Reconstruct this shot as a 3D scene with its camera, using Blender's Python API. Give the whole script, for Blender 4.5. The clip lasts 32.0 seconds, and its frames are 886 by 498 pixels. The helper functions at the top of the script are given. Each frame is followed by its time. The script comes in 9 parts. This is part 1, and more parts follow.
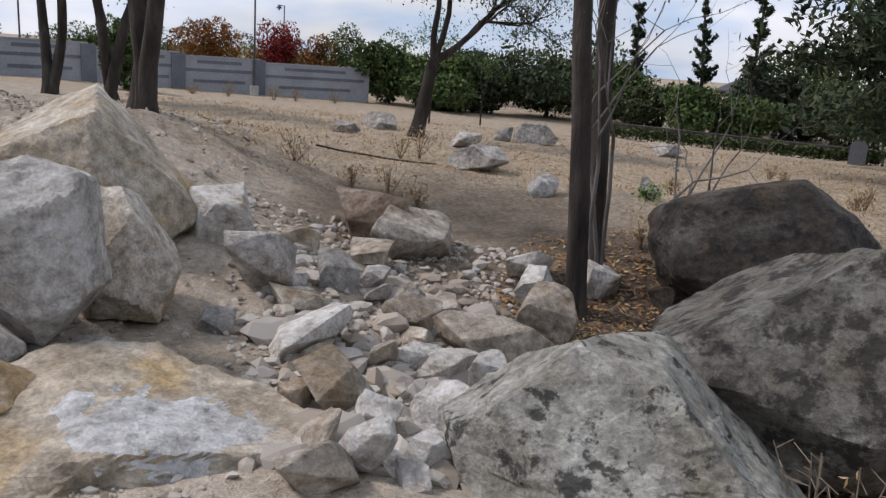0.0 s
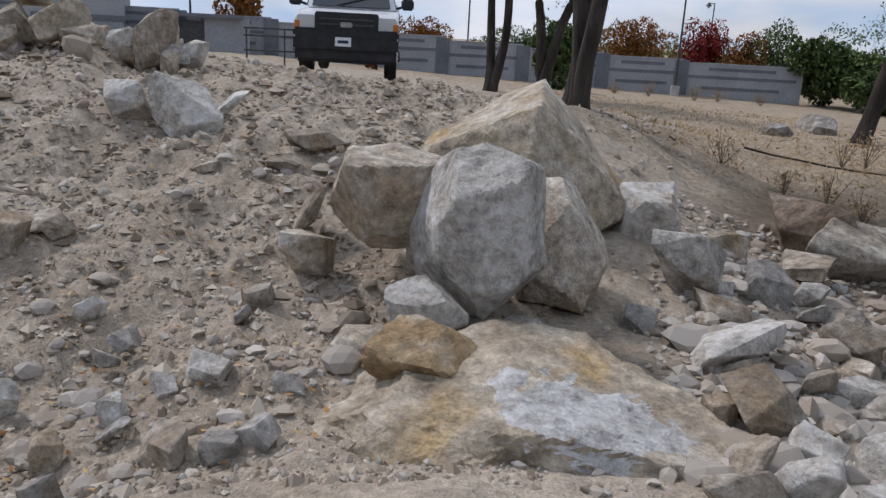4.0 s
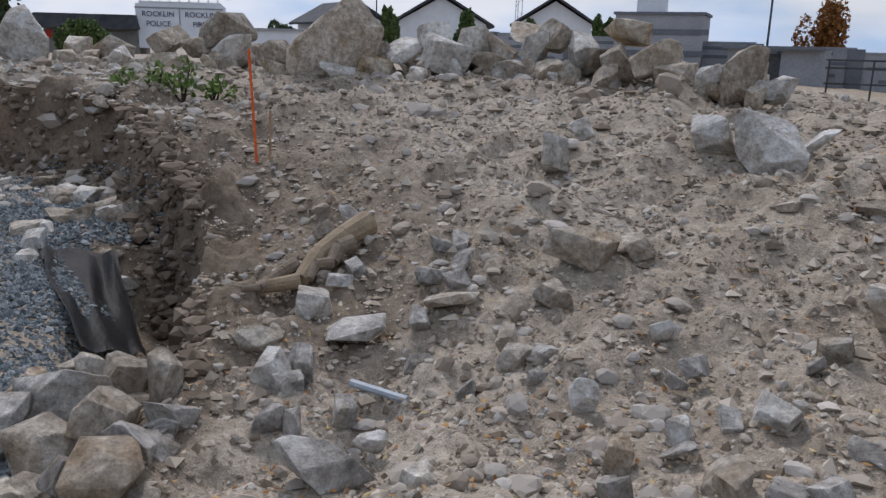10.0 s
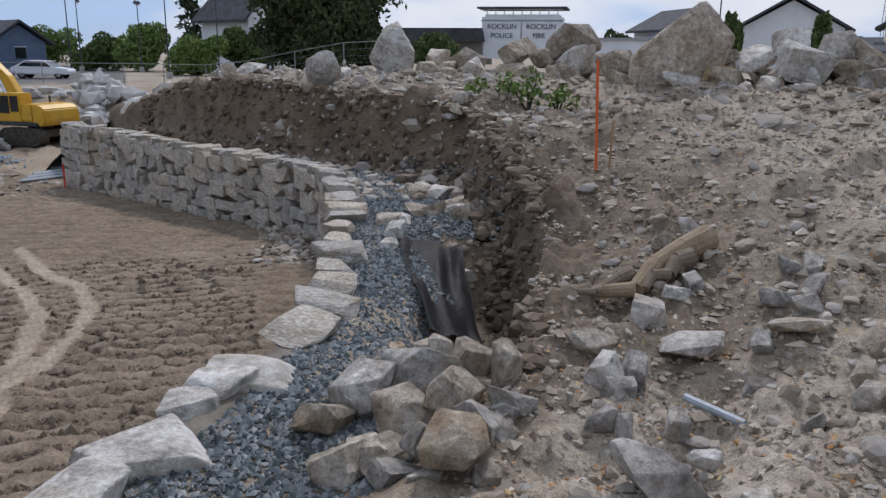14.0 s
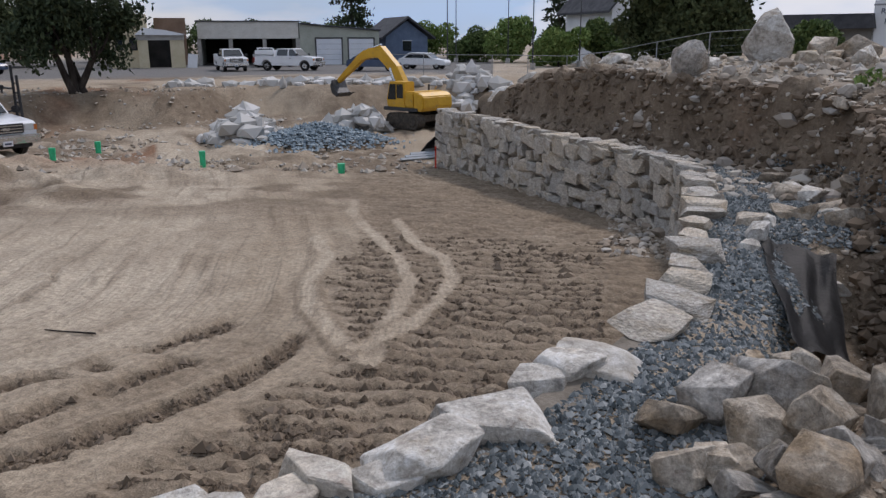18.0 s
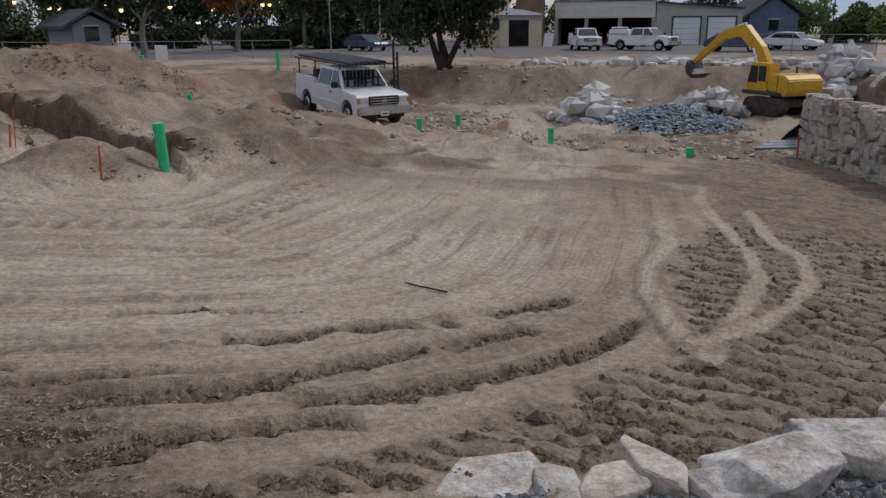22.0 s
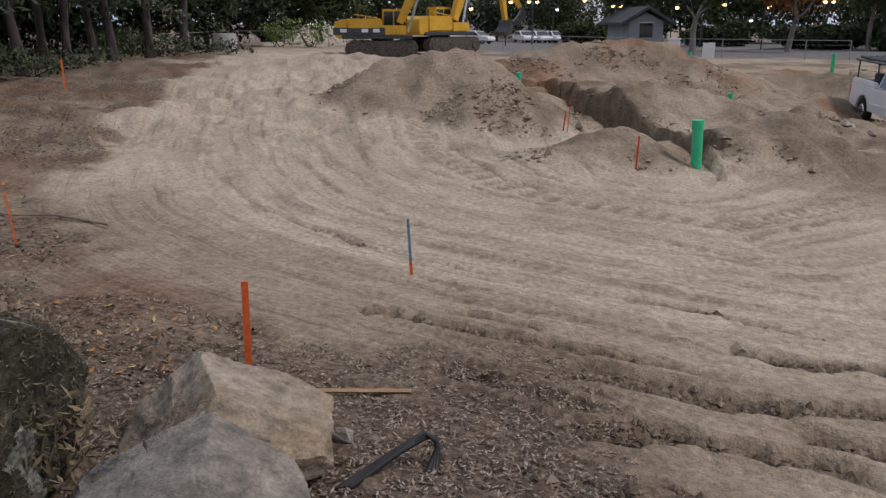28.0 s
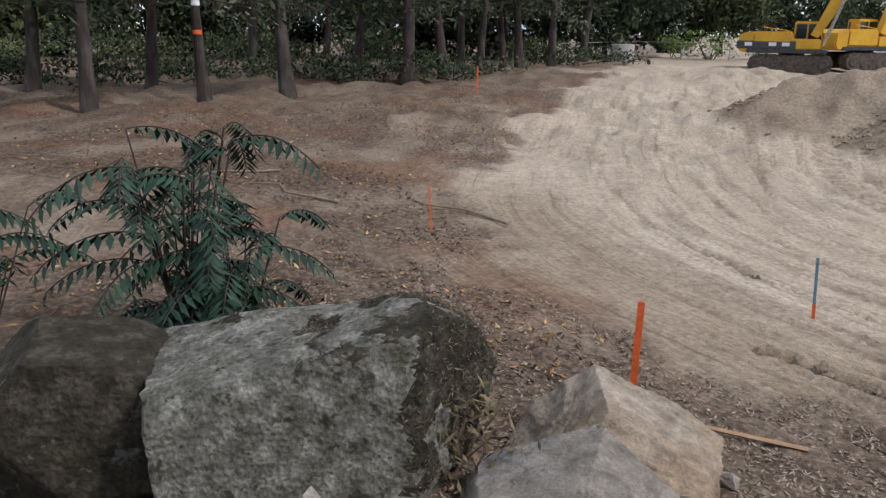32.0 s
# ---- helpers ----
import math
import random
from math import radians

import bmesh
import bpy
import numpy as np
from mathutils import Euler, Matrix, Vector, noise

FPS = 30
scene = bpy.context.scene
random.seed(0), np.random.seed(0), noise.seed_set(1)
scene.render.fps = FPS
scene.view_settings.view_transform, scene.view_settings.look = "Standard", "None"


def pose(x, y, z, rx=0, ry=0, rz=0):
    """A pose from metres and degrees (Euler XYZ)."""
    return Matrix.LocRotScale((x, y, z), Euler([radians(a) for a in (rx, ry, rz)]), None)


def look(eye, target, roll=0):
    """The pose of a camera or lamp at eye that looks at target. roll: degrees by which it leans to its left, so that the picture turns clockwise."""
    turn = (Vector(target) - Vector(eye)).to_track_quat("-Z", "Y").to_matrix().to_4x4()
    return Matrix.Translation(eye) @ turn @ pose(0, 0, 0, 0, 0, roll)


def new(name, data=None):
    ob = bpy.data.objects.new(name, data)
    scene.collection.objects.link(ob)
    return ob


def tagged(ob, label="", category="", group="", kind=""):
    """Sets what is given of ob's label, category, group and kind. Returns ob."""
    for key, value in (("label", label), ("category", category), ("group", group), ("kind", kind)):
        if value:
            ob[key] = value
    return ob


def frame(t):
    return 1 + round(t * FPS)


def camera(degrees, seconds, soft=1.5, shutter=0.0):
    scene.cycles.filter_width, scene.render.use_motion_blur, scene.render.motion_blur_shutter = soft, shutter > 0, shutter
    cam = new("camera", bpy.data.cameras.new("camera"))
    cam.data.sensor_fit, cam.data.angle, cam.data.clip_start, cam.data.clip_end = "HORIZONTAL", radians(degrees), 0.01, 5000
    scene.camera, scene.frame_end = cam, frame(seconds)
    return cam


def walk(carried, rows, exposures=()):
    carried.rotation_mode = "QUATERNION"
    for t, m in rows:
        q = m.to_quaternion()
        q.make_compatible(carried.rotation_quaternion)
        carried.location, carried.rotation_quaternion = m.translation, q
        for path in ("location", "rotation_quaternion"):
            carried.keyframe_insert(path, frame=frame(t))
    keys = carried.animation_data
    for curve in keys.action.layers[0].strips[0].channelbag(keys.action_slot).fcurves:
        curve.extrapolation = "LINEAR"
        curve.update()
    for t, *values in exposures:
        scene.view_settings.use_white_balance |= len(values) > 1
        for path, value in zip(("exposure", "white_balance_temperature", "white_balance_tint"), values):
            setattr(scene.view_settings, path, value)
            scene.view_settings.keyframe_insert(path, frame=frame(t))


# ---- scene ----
import itertools

EXPOSURES = [(0.0, -0.74, 6400, 18), (3.0, -0.86, 6300, 17), (6.0, -0.92, 6180, 17), (14.0, -0.94, 6130, 17), (19.0, -1.06, 6400, 19), (22.0, -1.31, 6500, 19), (25.0, -1.30, 6580, 20), (29.0, -0.93, 6550, 20), (32.0, -0.62, 6400, 18)]

# ---- camera ----
FOV = 58.15
EYE = 2.9
# seconds, turn, tilt, lean (degrees), place
ROWS = [
    (0.0, -0.00, -13.34, 3.97, -0.053, 0.392, 0.030),
    (0.5, 3.56, -13.56, 3.94, -0.086, 0.416, 0.021),
    (1.0, 7.25, -13.78, 3.88, -0.116, 0.438, 0.012),
    (1.5, 10.94, -13.99, 3.79, -0.142, 0.457, 0.004),
    (2.0, 14.57, -14.19, 3.67, -0.169, 0.472, -0.004),
    (2.5, 18.15, -14.43, 3.49, -0.201, 0.481, -0.013),
    (3.0, 21.74, -14.67, 3.29, -0.237, 0.485, -0.022),
    (3.5, 25.32, -14.87, 3.14, -0.275, 0.483, -0.031),
    (5.5, 39.63, -15.39, 2.80, -0.385, 0.422, -0.033),
    (6.0, 43.24, -15.39, 2.57, -0.397, 0.397, -0.030),
    (6.5, 46.87, -15.36, 2.25, -0.405, 0.373, -0.025),
    (7.0, 50.30, -15.29, 1.93, -0.408, 0.350, -0.016),
    (7.5, 53.51, -15.17, 1.69, -0.412, 0.331, -0.007),
    (8.0, 56.58, -14.99, 1.55, -0.419, 0.313, -0.002),
    (8.5, 59.35, -14.78, 1.50, -0.428, 0.292, 0.000),
    (9.0, 62.03, -14.57, 1.44, -0.435, 0.269, 0.001),
    (9.5, 64.87, -14.41, 1.37, -0.439, 0.240, 0.003),
    (10.0, 67.50, -14.30, 1.35, -0.437, 0.204, 0.008),
    (10.5, 70.20, -14.23, 1.35, -0.430, 0.165, 0.014),
    (11.0, 72.90, -14.18, 1.31, -0.421, 0.132, 0.018),
    (11.5, 75.68, -14.16, 1.24, -0.411, 0.103, 0.020),
    (12.0, 78.48, -14.14, 1.15, -0.398, 0.074, 0.023),
    (12.5, 81.41, -14.11, 1.03, -0.382, 0.047, 0.025),
    (13.0, 84.41, -14.09, 0.86, -0.366, 0.022, 0.024),
    (13.5, 87.44, -14.06, 0.69, -0.349, -0.005, 0.023),
    (14.0, 90.61, -14.06, 0.51, -0.336, -0.030, 0.024),
    (14.5, 93.78, -14.07, 0.28, -0.329, -0.053, 0.026),
    (16.5, 106.41, -14.25, -0.06, -0.347, -0.124, -0.004),
    (17.0, 109.40, -14.40, -0.11, -0.334, -0.144, -0.003),
    (17.5, 112.43, -14.55, -0.17, -0.324, -0.162, -0.001),
    (18.0, 115.44, -14.72, -0.21, -0.317, -0.180, 0.001),
    (18.5, 118.42, -14.88, -0.22, -0.310, -0.200, 0.002),
    (19.0, 121.35, -15.04, -0.24, -0.300, -0.221, 0.000),
    (19.5, 124.28, -15.21, -0.28, -0.292, -0.244, -0.003),
    (20.0, 127.34, -15.38, -0.36, -0.287, -0.267, -0.007),
    (20.5, 130.25, -15.53, -0.48, -0.286, -0.290, -0.010),
    (21.0, 133.50, -15.66, -0.63, -0.289, -0.312, -0.013),
    (21.5, 136.64, -15.79, -0.67, -0.294, -0.336, -0.017),
    (22.0, 139.72, -15.94, -0.54, -0.300, -0.364, -0.023),
    (22.5, 142.72, -16.11, -0.37, -0.309, -0.400, -0.032),
    (23.0, 145.83, -16.26, -0.21, -0.320, -0.442, -0.041),
    (23.5, 148.88, -16.29, -0.14, -0.327, -0.481, -0.049),
    (24.0, 152.12, -16.17, -0.15, -0.321, -0.511, -0.053),
    (24.5, 155.15, -15.90, -0.05, -0.305, -0.532, -0.055),
    (25.0, 158.07, -15.59, 0.14, -0.282, -0.548, -0.055),
    (25.5, 161.14, -15.37, 0.22, -0.258, -0.562, -0.055),
    (27.5, 173.28, -15.90, -0.10, -0.197, -0.486, -0.027),
    (28.0, 176.31, -15.94, 0.02, -0.172, -0.491, -0.021),
    (28.5, 179.40, -15.93, 0.15, -0.147, -0.491, -0.012),
    (29.0, 182.54, -15.87, 0.32, -0.118, -0.485, -0.000),
    (29.5, 185.72, -15.81, 0.50, -0.085, -0.477, 0.012),
    (30.0, 189.07, -15.78, 0.64, -0.050, -0.467, 0.023),
    (30.5, 192.51, -15.76, 0.69, -0.013, -0.458, 0.035),
    (31.0, 195.99, -15.70, 0.70, 0.025, -0.452, 0.045),
    (31.5, 199.34, -15.59, 0.72, 0.065, -0.451, 0.053),
    (32.0, 203.01, -15.47, 0.72, 0.107, -0.456, 0.062),
]


def stand(turn, tilt, lean, x, y, z):
    a, b = radians(turn), radians(tilt)
    way = Vector((-math.sin(a) * math.cos(b), math.cos(a) * math.cos(b), math.sin(b)))
    eye = Vector((x, y, z + EYE))
    return look(eye, eye + way, lean)


cam = camera(FOV, 32.0, soft=1.4)
walk(cam, [(t, stand(*row)) for t, *row in ROWS], exposures=EXPOSURES)

# ---- daylight: a bright overcast evening sky ----
world = bpy.data.worlds.new("sky")
scene.world = world
world.use_nodes = True
wn, wl = world.node_tree.nodes, world.node_tree.links
wn.clear()
w_out, w_bg = wn.new("ShaderNodeOutputWorld"), wn.new("ShaderNodeBackground")
w_sky, w_co = wn.new("ShaderNodeTexSky"), wn.new("ShaderNodeTexCoord")
w_sky.sky_type, w_sky.sun_disc = "NISHITA", False
w_sky.sun_elevation, w_sky.sun_rotation = radians(46), radians(275)
w_map, w_noise, w_ramp, w_mix = wn.new("ShaderNodeMapping"), wn.new("ShaderNodeTexNoise"), wn.new("ShaderNodeValToRGB"), wn.new("ShaderNodeMixRGB")
w_map.inputs["Scale"].default_value = (1.4, 1.4, 5.0)
w_noise.inputs["Scale"].default_value, w_noise.inputs["Detail"].default_value = 1.7, 6.0
w_ramp.color_ramp.elements[0].position, w_ramp.color_ramp.elements[1].position = 0.32, 0.58
w_ramp.color_ramp.elements[0].color = (0.62, 0.62, 0.62, 1)
w_cloud, w_ramp2, w_noise2 = wn.new("ShaderNodeMixRGB"), wn.new("ShaderNodeValToRGB"), wn.new("ShaderNodeTexNoise")
w_noise2.inputs["Scale"].default_value, w_noise2.inputs["Detail"].default_value = 2.6, 7.0
w_ramp2.color_ramp.elements[0].position, w_ramp2.color_ramp.elements[1].position = 0.40, 0.60
w_cloud.inputs[1].default_value, w_cloud.inputs[2].default_value = (8.0, 10.8, 14.3, 1), (14.5, 15.2, 15.6, 1)
wl.new(w_map.outputs["Vector"], w_noise2.inputs["Vector"])
wl.new(w_noise2.outputs["Fac"], w_ramp2.inputs["Fac"])
wl.new(w_ramp2.outputs["Color"], w_cloud.inputs[0])
wl.new(w_cloud.outputs["Color"], w_mix.inputs[2])
wl.new(w_co.outputs["Generated"], w_map.inputs["Vector"])
wl.new(w_map.outputs["Vector"], w_noise.inputs["Vector"])
wl.new(w_noise.outputs["Fac"], w_ramp.inputs["Fac"])
wl.new(w_ramp.outputs["Color"], w_mix.inputs[0])
wl.new(w_sky.outputs["Color"], w_mix.inputs[1])
wl.new(w_mix.outputs["Color"], w_bg.inputs["Color"])
wl.new(w_bg.outputs["Background"], w_out.inputs["Surface"])
w_bg.inputs["Strength"].default_value = 0.10
sun_data = bpy.data.lights.new("sun", "SUN")
sun_data.energy, sun_data.angle, sun_data.color = 4.0, radians(8), (1.0, 0.95, 0.88)
sun = new("sun", sun_data)
sun.matrix_world = look((0, 0, 60), (45, -6, 10))


# ---- materials ----
def mat(name, ramp, scale=6.0, rough=0.9, bump=0.3, fine=60.0, metal=0.0, spots=None, spot_scale=8.0, spot_at=(0.55, 0.62), vary=0.0, detail=6.0, dist=0.02, spec=0.3, stretch=(1, 1, 1)):
    """A grained surface: ramp is two or three colours that a coarse noise mixes, with finer grain, relief, and stains of the colour spots."""
    m = bpy.data.materials.new(name)
    m.use_nodes = True
    n, l = m.node_tree.nodes, m.node_tree.links
    b = n["Principled BSDF"]
    co, mp = n.new("ShaderNodeTexCoord"), n.new("ShaderNodeMapping")
    mp.inputs["Scale"].default_value = stretch
    l.new(co.outputs["Object"], mp.inputs["Vector"])
    big, small = n.new("ShaderNodeTexNoise"), n.new("ShaderNodeTexNoise")
    for node, s, d in ((big, scale, detail), (small, fine, 4.0)):
        node.inputs["Scale"].default_value, node.inputs["Detail"].default_value = s, d
        l.new(mp.outputs["Vector"], node.inputs["Vector"])
    cr = n.new("ShaderNodeValToRGB")
    e = cr.color_ramp.elements
    e[0].position, e[1].position = 0.32, 0.68
    e[0].color, e[1].color = (*ramp[0], 1), (*ramp[-1], 1)
    if len(ramp) == 3:
        mid = e.new(0.5)
        mid.color = (*ramp[1], 1)
    l.new(big.outputs["Fac"], cr.inputs["Fac"])
    last = cr.outputs["Color"]
    mixg = n.new("ShaderNodeMixRGB")
    mixg.blend_type = "OVERLAY"
    mixg.inputs[0].default_value = 0.35
    l.new(last, mixg.inputs[1]), l.new(small.outputs["Fac"], mixg.inputs[2])
    last = mixg.outputs["Color"]
    if spots:
        sp, sr, mx = n.new("ShaderNodeTexNoise"), n.new("ShaderNodeValToRGB"), n.new("ShaderNodeMixRGB")
        sp.inputs["Scale"].default_value, sp.inputs["Detail"].default_value, sp.inputs["Roughness"].default_value = spot_scale, 5.0, 0.65
        sr.color_ramp.elements[0].position, sr.color_ramp.elements[1].position = spot_at
        l.new(mp.outputs["Vector"], sp.inputs["Vector"]), l.new(sp.outputs["Fac"], sr.inputs["Fac"])
        l.new(sr.outputs["Color"], mx.inputs[0]), l.new(last, mx.inputs[1])
        mx.inputs[2].default_value = (*spots, 1)
        last = mx.outputs["Color"]
    if vary:
        info, hsv, mr = n.new("ShaderNodeObjectInfo"), n.new("ShaderNodeHueSaturation"), n.new("ShaderNodeMapRange")
        mr.inputs["To Min"].default_value, mr.inputs["To Max"].default_value = 1 - vary, 1 + vary
        l.new(info.outputs["Random"], mr.inputs["Value"]), l.new(mr.outputs["Result"], hsv.inputs["Value"])
        l.new(last, hsv.inputs["Color"])
        last = hsv.outputs["Color"]
    l.new(last, b.inputs["Base Color"])
    if bump:
        add, bp = n.new("ShaderNodeMath"), n.new("ShaderNodeBump")
        add.operation = "ADD"
        l.new(big.outputs["Fac"], add.inputs[0]), l.new(small.outputs["Fac"], add.inputs[1])
        bp.inputs["Strength"].default_value, bp.inputs["Distance"].default_value = bump, dist
        l.new(add.outputs["Value"], bp.inputs["Height"]), l.new(bp.outputs["Normal"], b.inputs["Normal"])
    b.inputs["Roughness"].default_value, b.inputs["Metallic"].default_value = rough, metal
    b.inputs["Specular IOR Level"].default_value = spec
    return m


def island_mat(name, colours, rough=0.9, translucent=0.0):
    """Colour drawn for each loose piece of a mesh."""
    m = bpy.data.materials.new(name)
    m.use_nodes = True
    n, l = m.node_tree.nodes, m.node_tree.links
    b = n["Principled BSDF"]
    g, cr = n.new("ShaderNodeNewGeometry"), n.new("ShaderNodeValToRGB")
    e = cr.color_ramp.elements
    e[0].color, e[1].color = (*colours[0], 1), (*colours[-1], 1)
    for i, c in enumerate(colours[1:-1]):
        e.new((i + 1) / (len(colours) - 1)).color = (*c, 1)
    l.new(g.outputs["Random Per Island"], cr.inputs["Fac"])
    l.new(cr.outputs["Color"], b.inputs["Base Color"])
    b.inputs["Roughness"].default_value = rough
    b.inputs["Specular IOR Level"].default_value = 0.25
    if translucent:
        b.inputs["Transmission Weight"].default_value = 0.0
        b.inputs["Subsurface Weight"].default_value = 0.0
    return m


def glow(name, colour, power):
    m = bpy.data.materials.new(name)
    m.use_nodes = True
    b = m.node_tree.nodes["Principled BSDF"]
    b.inputs["Base Color"].default_value = (*colour, 1)
    b.inputs["Emission Color"].default_value, b.inputs["Emission Strength"].default_value = (*colour, 1), power
    return m


def glassy(name, colour, rough=0.05):
    m = bpy.data.materials.new(name)
    m.use_nodes = True
    b = m.node_tree.nodes["Principled BSDF"]
    b.inputs["Base Color"].default_value, b.inputs["Roughness"].default_value = (*colour, 1), rough
    b.inputs["Specular IOR Level"].default_value = 0.9
    return m


def rock_mat(name, ramp, stain=None, scale=2.6, vary=0.2, bump=0.8, dark=None, dark_scale=5.0, dark_at=(0.55, 0.61), stain_at=(0.52, 0.68), tone=0.0, cracks=0.18):
    """Broken stone: mottled in three tones with stains, fine speckle, chipped relief and hairline cracks; no two stones alike."""
    m = bpy.data.materials.new(name)
    m.use_nodes = True
    n, l = m.node_tree.nodes, m.node_tree.links
    b = n["Principled BSDF"]
    co, info, add = n.new("ShaderNodeTexCoord"), n.new("ShaderNodeObjectInfo"), n.new("ShaderNodeVectorMath")
    l.new(co.outputs["Object"], add.inputs[0]), l.new(info.outputs["Location"], add.inputs[1])

    def noise_node(s, d=8.0, r=0.62):
        node = n.new("ShaderNodeTexNoise")
        node.inputs["Scale"].default_value, node.inputs["Detail"].default_value, node.inputs["Roughness"].default_value = s, d, r
        l.new(add.outputs["Vector"], node.inputs["Vector"])
        return node.outputs["Fac"]

    def ramped(fac, stops):
        node = n.new("ShaderNodeValToRGB")
        e = node.color_ramp.elements
        e[0].position, e[0].color, e[1].position, e[1].color = stops[0][0], (*stops[0][1], 1), stops[-1][0], (*stops[-1][1], 1)
        for p, c in stops[1:-1]:
            e.new(p).color = (*c, 1)
        l.new(fac, node.inputs["Fac"])
        return node.outputs["Color"]

    def mixed(fac, c1, c2, kind="MIX"):
        node = n.new("ShaderNodeMixRGB")
        node.blend_type = kind
        for k, v in enumerate((fac, c1, c2)):
            if isinstance(v, float):
                node.inputs[k].default_value = v
            elif isinstance(v, tuple):
                node.inputs[k].default_value = (*v, 1)
            else:
                l.new(v, node.inputs[k])
        return node.outputs["Color"]

    coarse, mid, fine = noise_node(scale), noise_node(scale * 4.3, 8.0, 0.7), noise_node(46.0, 5.0, 0.7)
    c = ramped(coarse, [(0.34, ramp[0]), (0.5, ramp[1]), (0.66, ramp[2])])
    if stain:
        c = mixed(ramped(noise_node(scale * 0.6, 6.0), [(stain_at[0], (0, 0, 0)), (stain_at[1], (0.85, 0.85, 0.85))]), c, stain)
    if tone:
        scaled = n.new("ShaderNodeMath")
        scaled.operation = "MULTIPLY"
        l.new(info.outputs["Random"], scaled.inputs[0])
        scaled.inputs[1].default_value = tone
        c = mixed(scaled.outputs["Value"], c, stain or ramp[0])
    c = mixed(0.85, c, ramped(mid, [(0.28, (0.16, 0.16, 0.16)), (0.72, (0.84, 0.84, 0.84))]), "OVERLAY")
    c = mixed(0.6, c, fine, "OVERLAY")
    if dark:
        c = mixed(ramped(noise_node(dark_scale, 7.0, 0.7), [(dark_at[0], (0, 0, 0)), (dark_at[1], (0.9, 0.9, 0.9))]), c, dark)
    crack = n.new("ShaderNodeTexVoronoi")
    crack.feature = "DISTANCE_TO_EDGE"
    crack.inputs["Scale"].default_value = 1.1
    bent = n.new("ShaderNodeMixRGB")
    bent.inputs[0].default_value = 0.35
    warp = n.new("ShaderNodeTexNoise")
    warp.inputs["Scale"].default_value = 1.6
    l.new(add.outputs["Vector"], warp.inputs["Vector"]), l.new(add.outputs["Vector"], bent.inputs[1]), l.new(warp.outputs["Color"], bent.inputs[2])
    l.new(bent.outputs["Color"], crack.inputs["Vector"])
    line = ramped(crack.outputs["Distance"], [(0.0, (0.62, 0.60, 0.57)), (0.016, (1, 1, 1))])
    c = mixed(cracks, c, line, "MULTIPLY")
    if vary:
        hsv, mr = n.new("ShaderNodeHueSaturation"), n.new("ShaderNodeMapRange")
        mr.inputs["To Min"].default_value, mr.inputs["To Max"].default_value = 1 - vary, 1 + vary
        l.new(info.outputs["Random"], mr.inputs["Value"]), l.new(mr.outputs["Result"], hsv.inputs["Value"]), l.new(c, hsv.inputs["Color"])
        c = hsv.outputs["Color"]
    l.new(c, b.inputs["Base Color"])
    chips = n.new("ShaderNodeTexVoronoi")
    chips.inputs["Scale"].default_value = scale * 4.0
    l.new(add.outputs["Vector"], chips.inputs["Vector"])
    s1, s2, s3 = (n.new("ShaderNodeMath") for _ in range(3))
    s1.operation = s2.operation = s3.operation = "MULTIPLY_ADD"
    l.new(mid, s1.inputs[0]), l.new(chips.outputs["Distance"], s1.inputs[2])
    s1.inputs[1].default_value = 1.6
    l.new(fine, s2.inputs[0]), l.new(s1.outputs["Value"], s2.inputs[2])
    s2.inputs[1].default_value = 0.6
    l.new(line, s3.inputs[0]), l.new(s2.outputs["Value"], s3.inputs[2])
    s3.inputs[1].default_value = cracks
    bp = n.new("ShaderNodeBump")
    bp.inputs["Strength"].default_value, bp.inputs["Distance"].default_value = bump, 0.035
    l.new(s3.outputs["Value"], bp.inputs["Height"]), l.new(bp.outputs["Normal"], b.inputs["Normal"])
    b.inputs["Roughness"].default_value, b.inputs["Specular IOR Level"].default_value = 0.92, 0.25
    return m


ROCK = rock_mat("limestone", [(0.27, 0.225, 0.175), (0.39, 0.335, 0.27), (0.54, 0.495, 0.43)], (0.31, 0.225, 0.14), vary=0.24)
ROCK_GREY = rock_mat("grey_rock", [(0.23, 0.215, 0.195), (0.36, 0.335, 0.305), (0.51, 0.485, 0.45)], (0.29, 0.235, 0.17), vary=0.26)
ROCK_YELLOW = rock_mat("ochre_rock", [(0.29, 0.235, 0.17), (0.43, 0.365, 0.28), (0.57, 0.515, 0.435)], (0.42, 0.285, 0.13), scale=2.0, vary=0.05, stain_at=(0.53, 0.66))
ROCK_WHITE = rock_mat("pale_rock", [(0.38, 0.35, 0.31), (0.55, 0.52, 0.475), (0.70, 0.68, 0.645)], (0.35, 0.28, 0.20), vary=0.14, stain_at=(0.54, 0.70))
FRESH_ROCK = rock_mat("freshly_broken_rock", [(0.42, 0.41, 0.39), (0.54, 0.53, 0.515), (0.65, 0.645, 0.635)], (0.45, 0.40, 0.33), vary=0.03, stain_at=(0.60, 0.75))
TAN_GREY = rock_mat("tan_grey_rock", [(0.17, 0.155, 0.132), (0.235, 0.215, 0.183), (0.30, 0.275, 0.235)], (0.20, 0.195, 0.19), scale=1.6, vary=0.03)
TAN_ROCK = rock_mat("tan_rock", [(0.23, 0.19, 0.145), (0.32, 0.27, 0.21), (0.41, 0.355, 0.29)], (0.30, 0.225, 0.15), scale=1.8, vary=0.03)
LICHEN = rock_mat("lichen_rock", [(0.22, 0.21, 0.175), (0.32, 0.31, 0.27), (0.42, 0.415, 0.375)], (0.20, 0.175, 0.13), vary=0.05, dark=(0.045, 0.043, 0.038), dark_scale=5.5, dark_at=(0.545, 0.60))
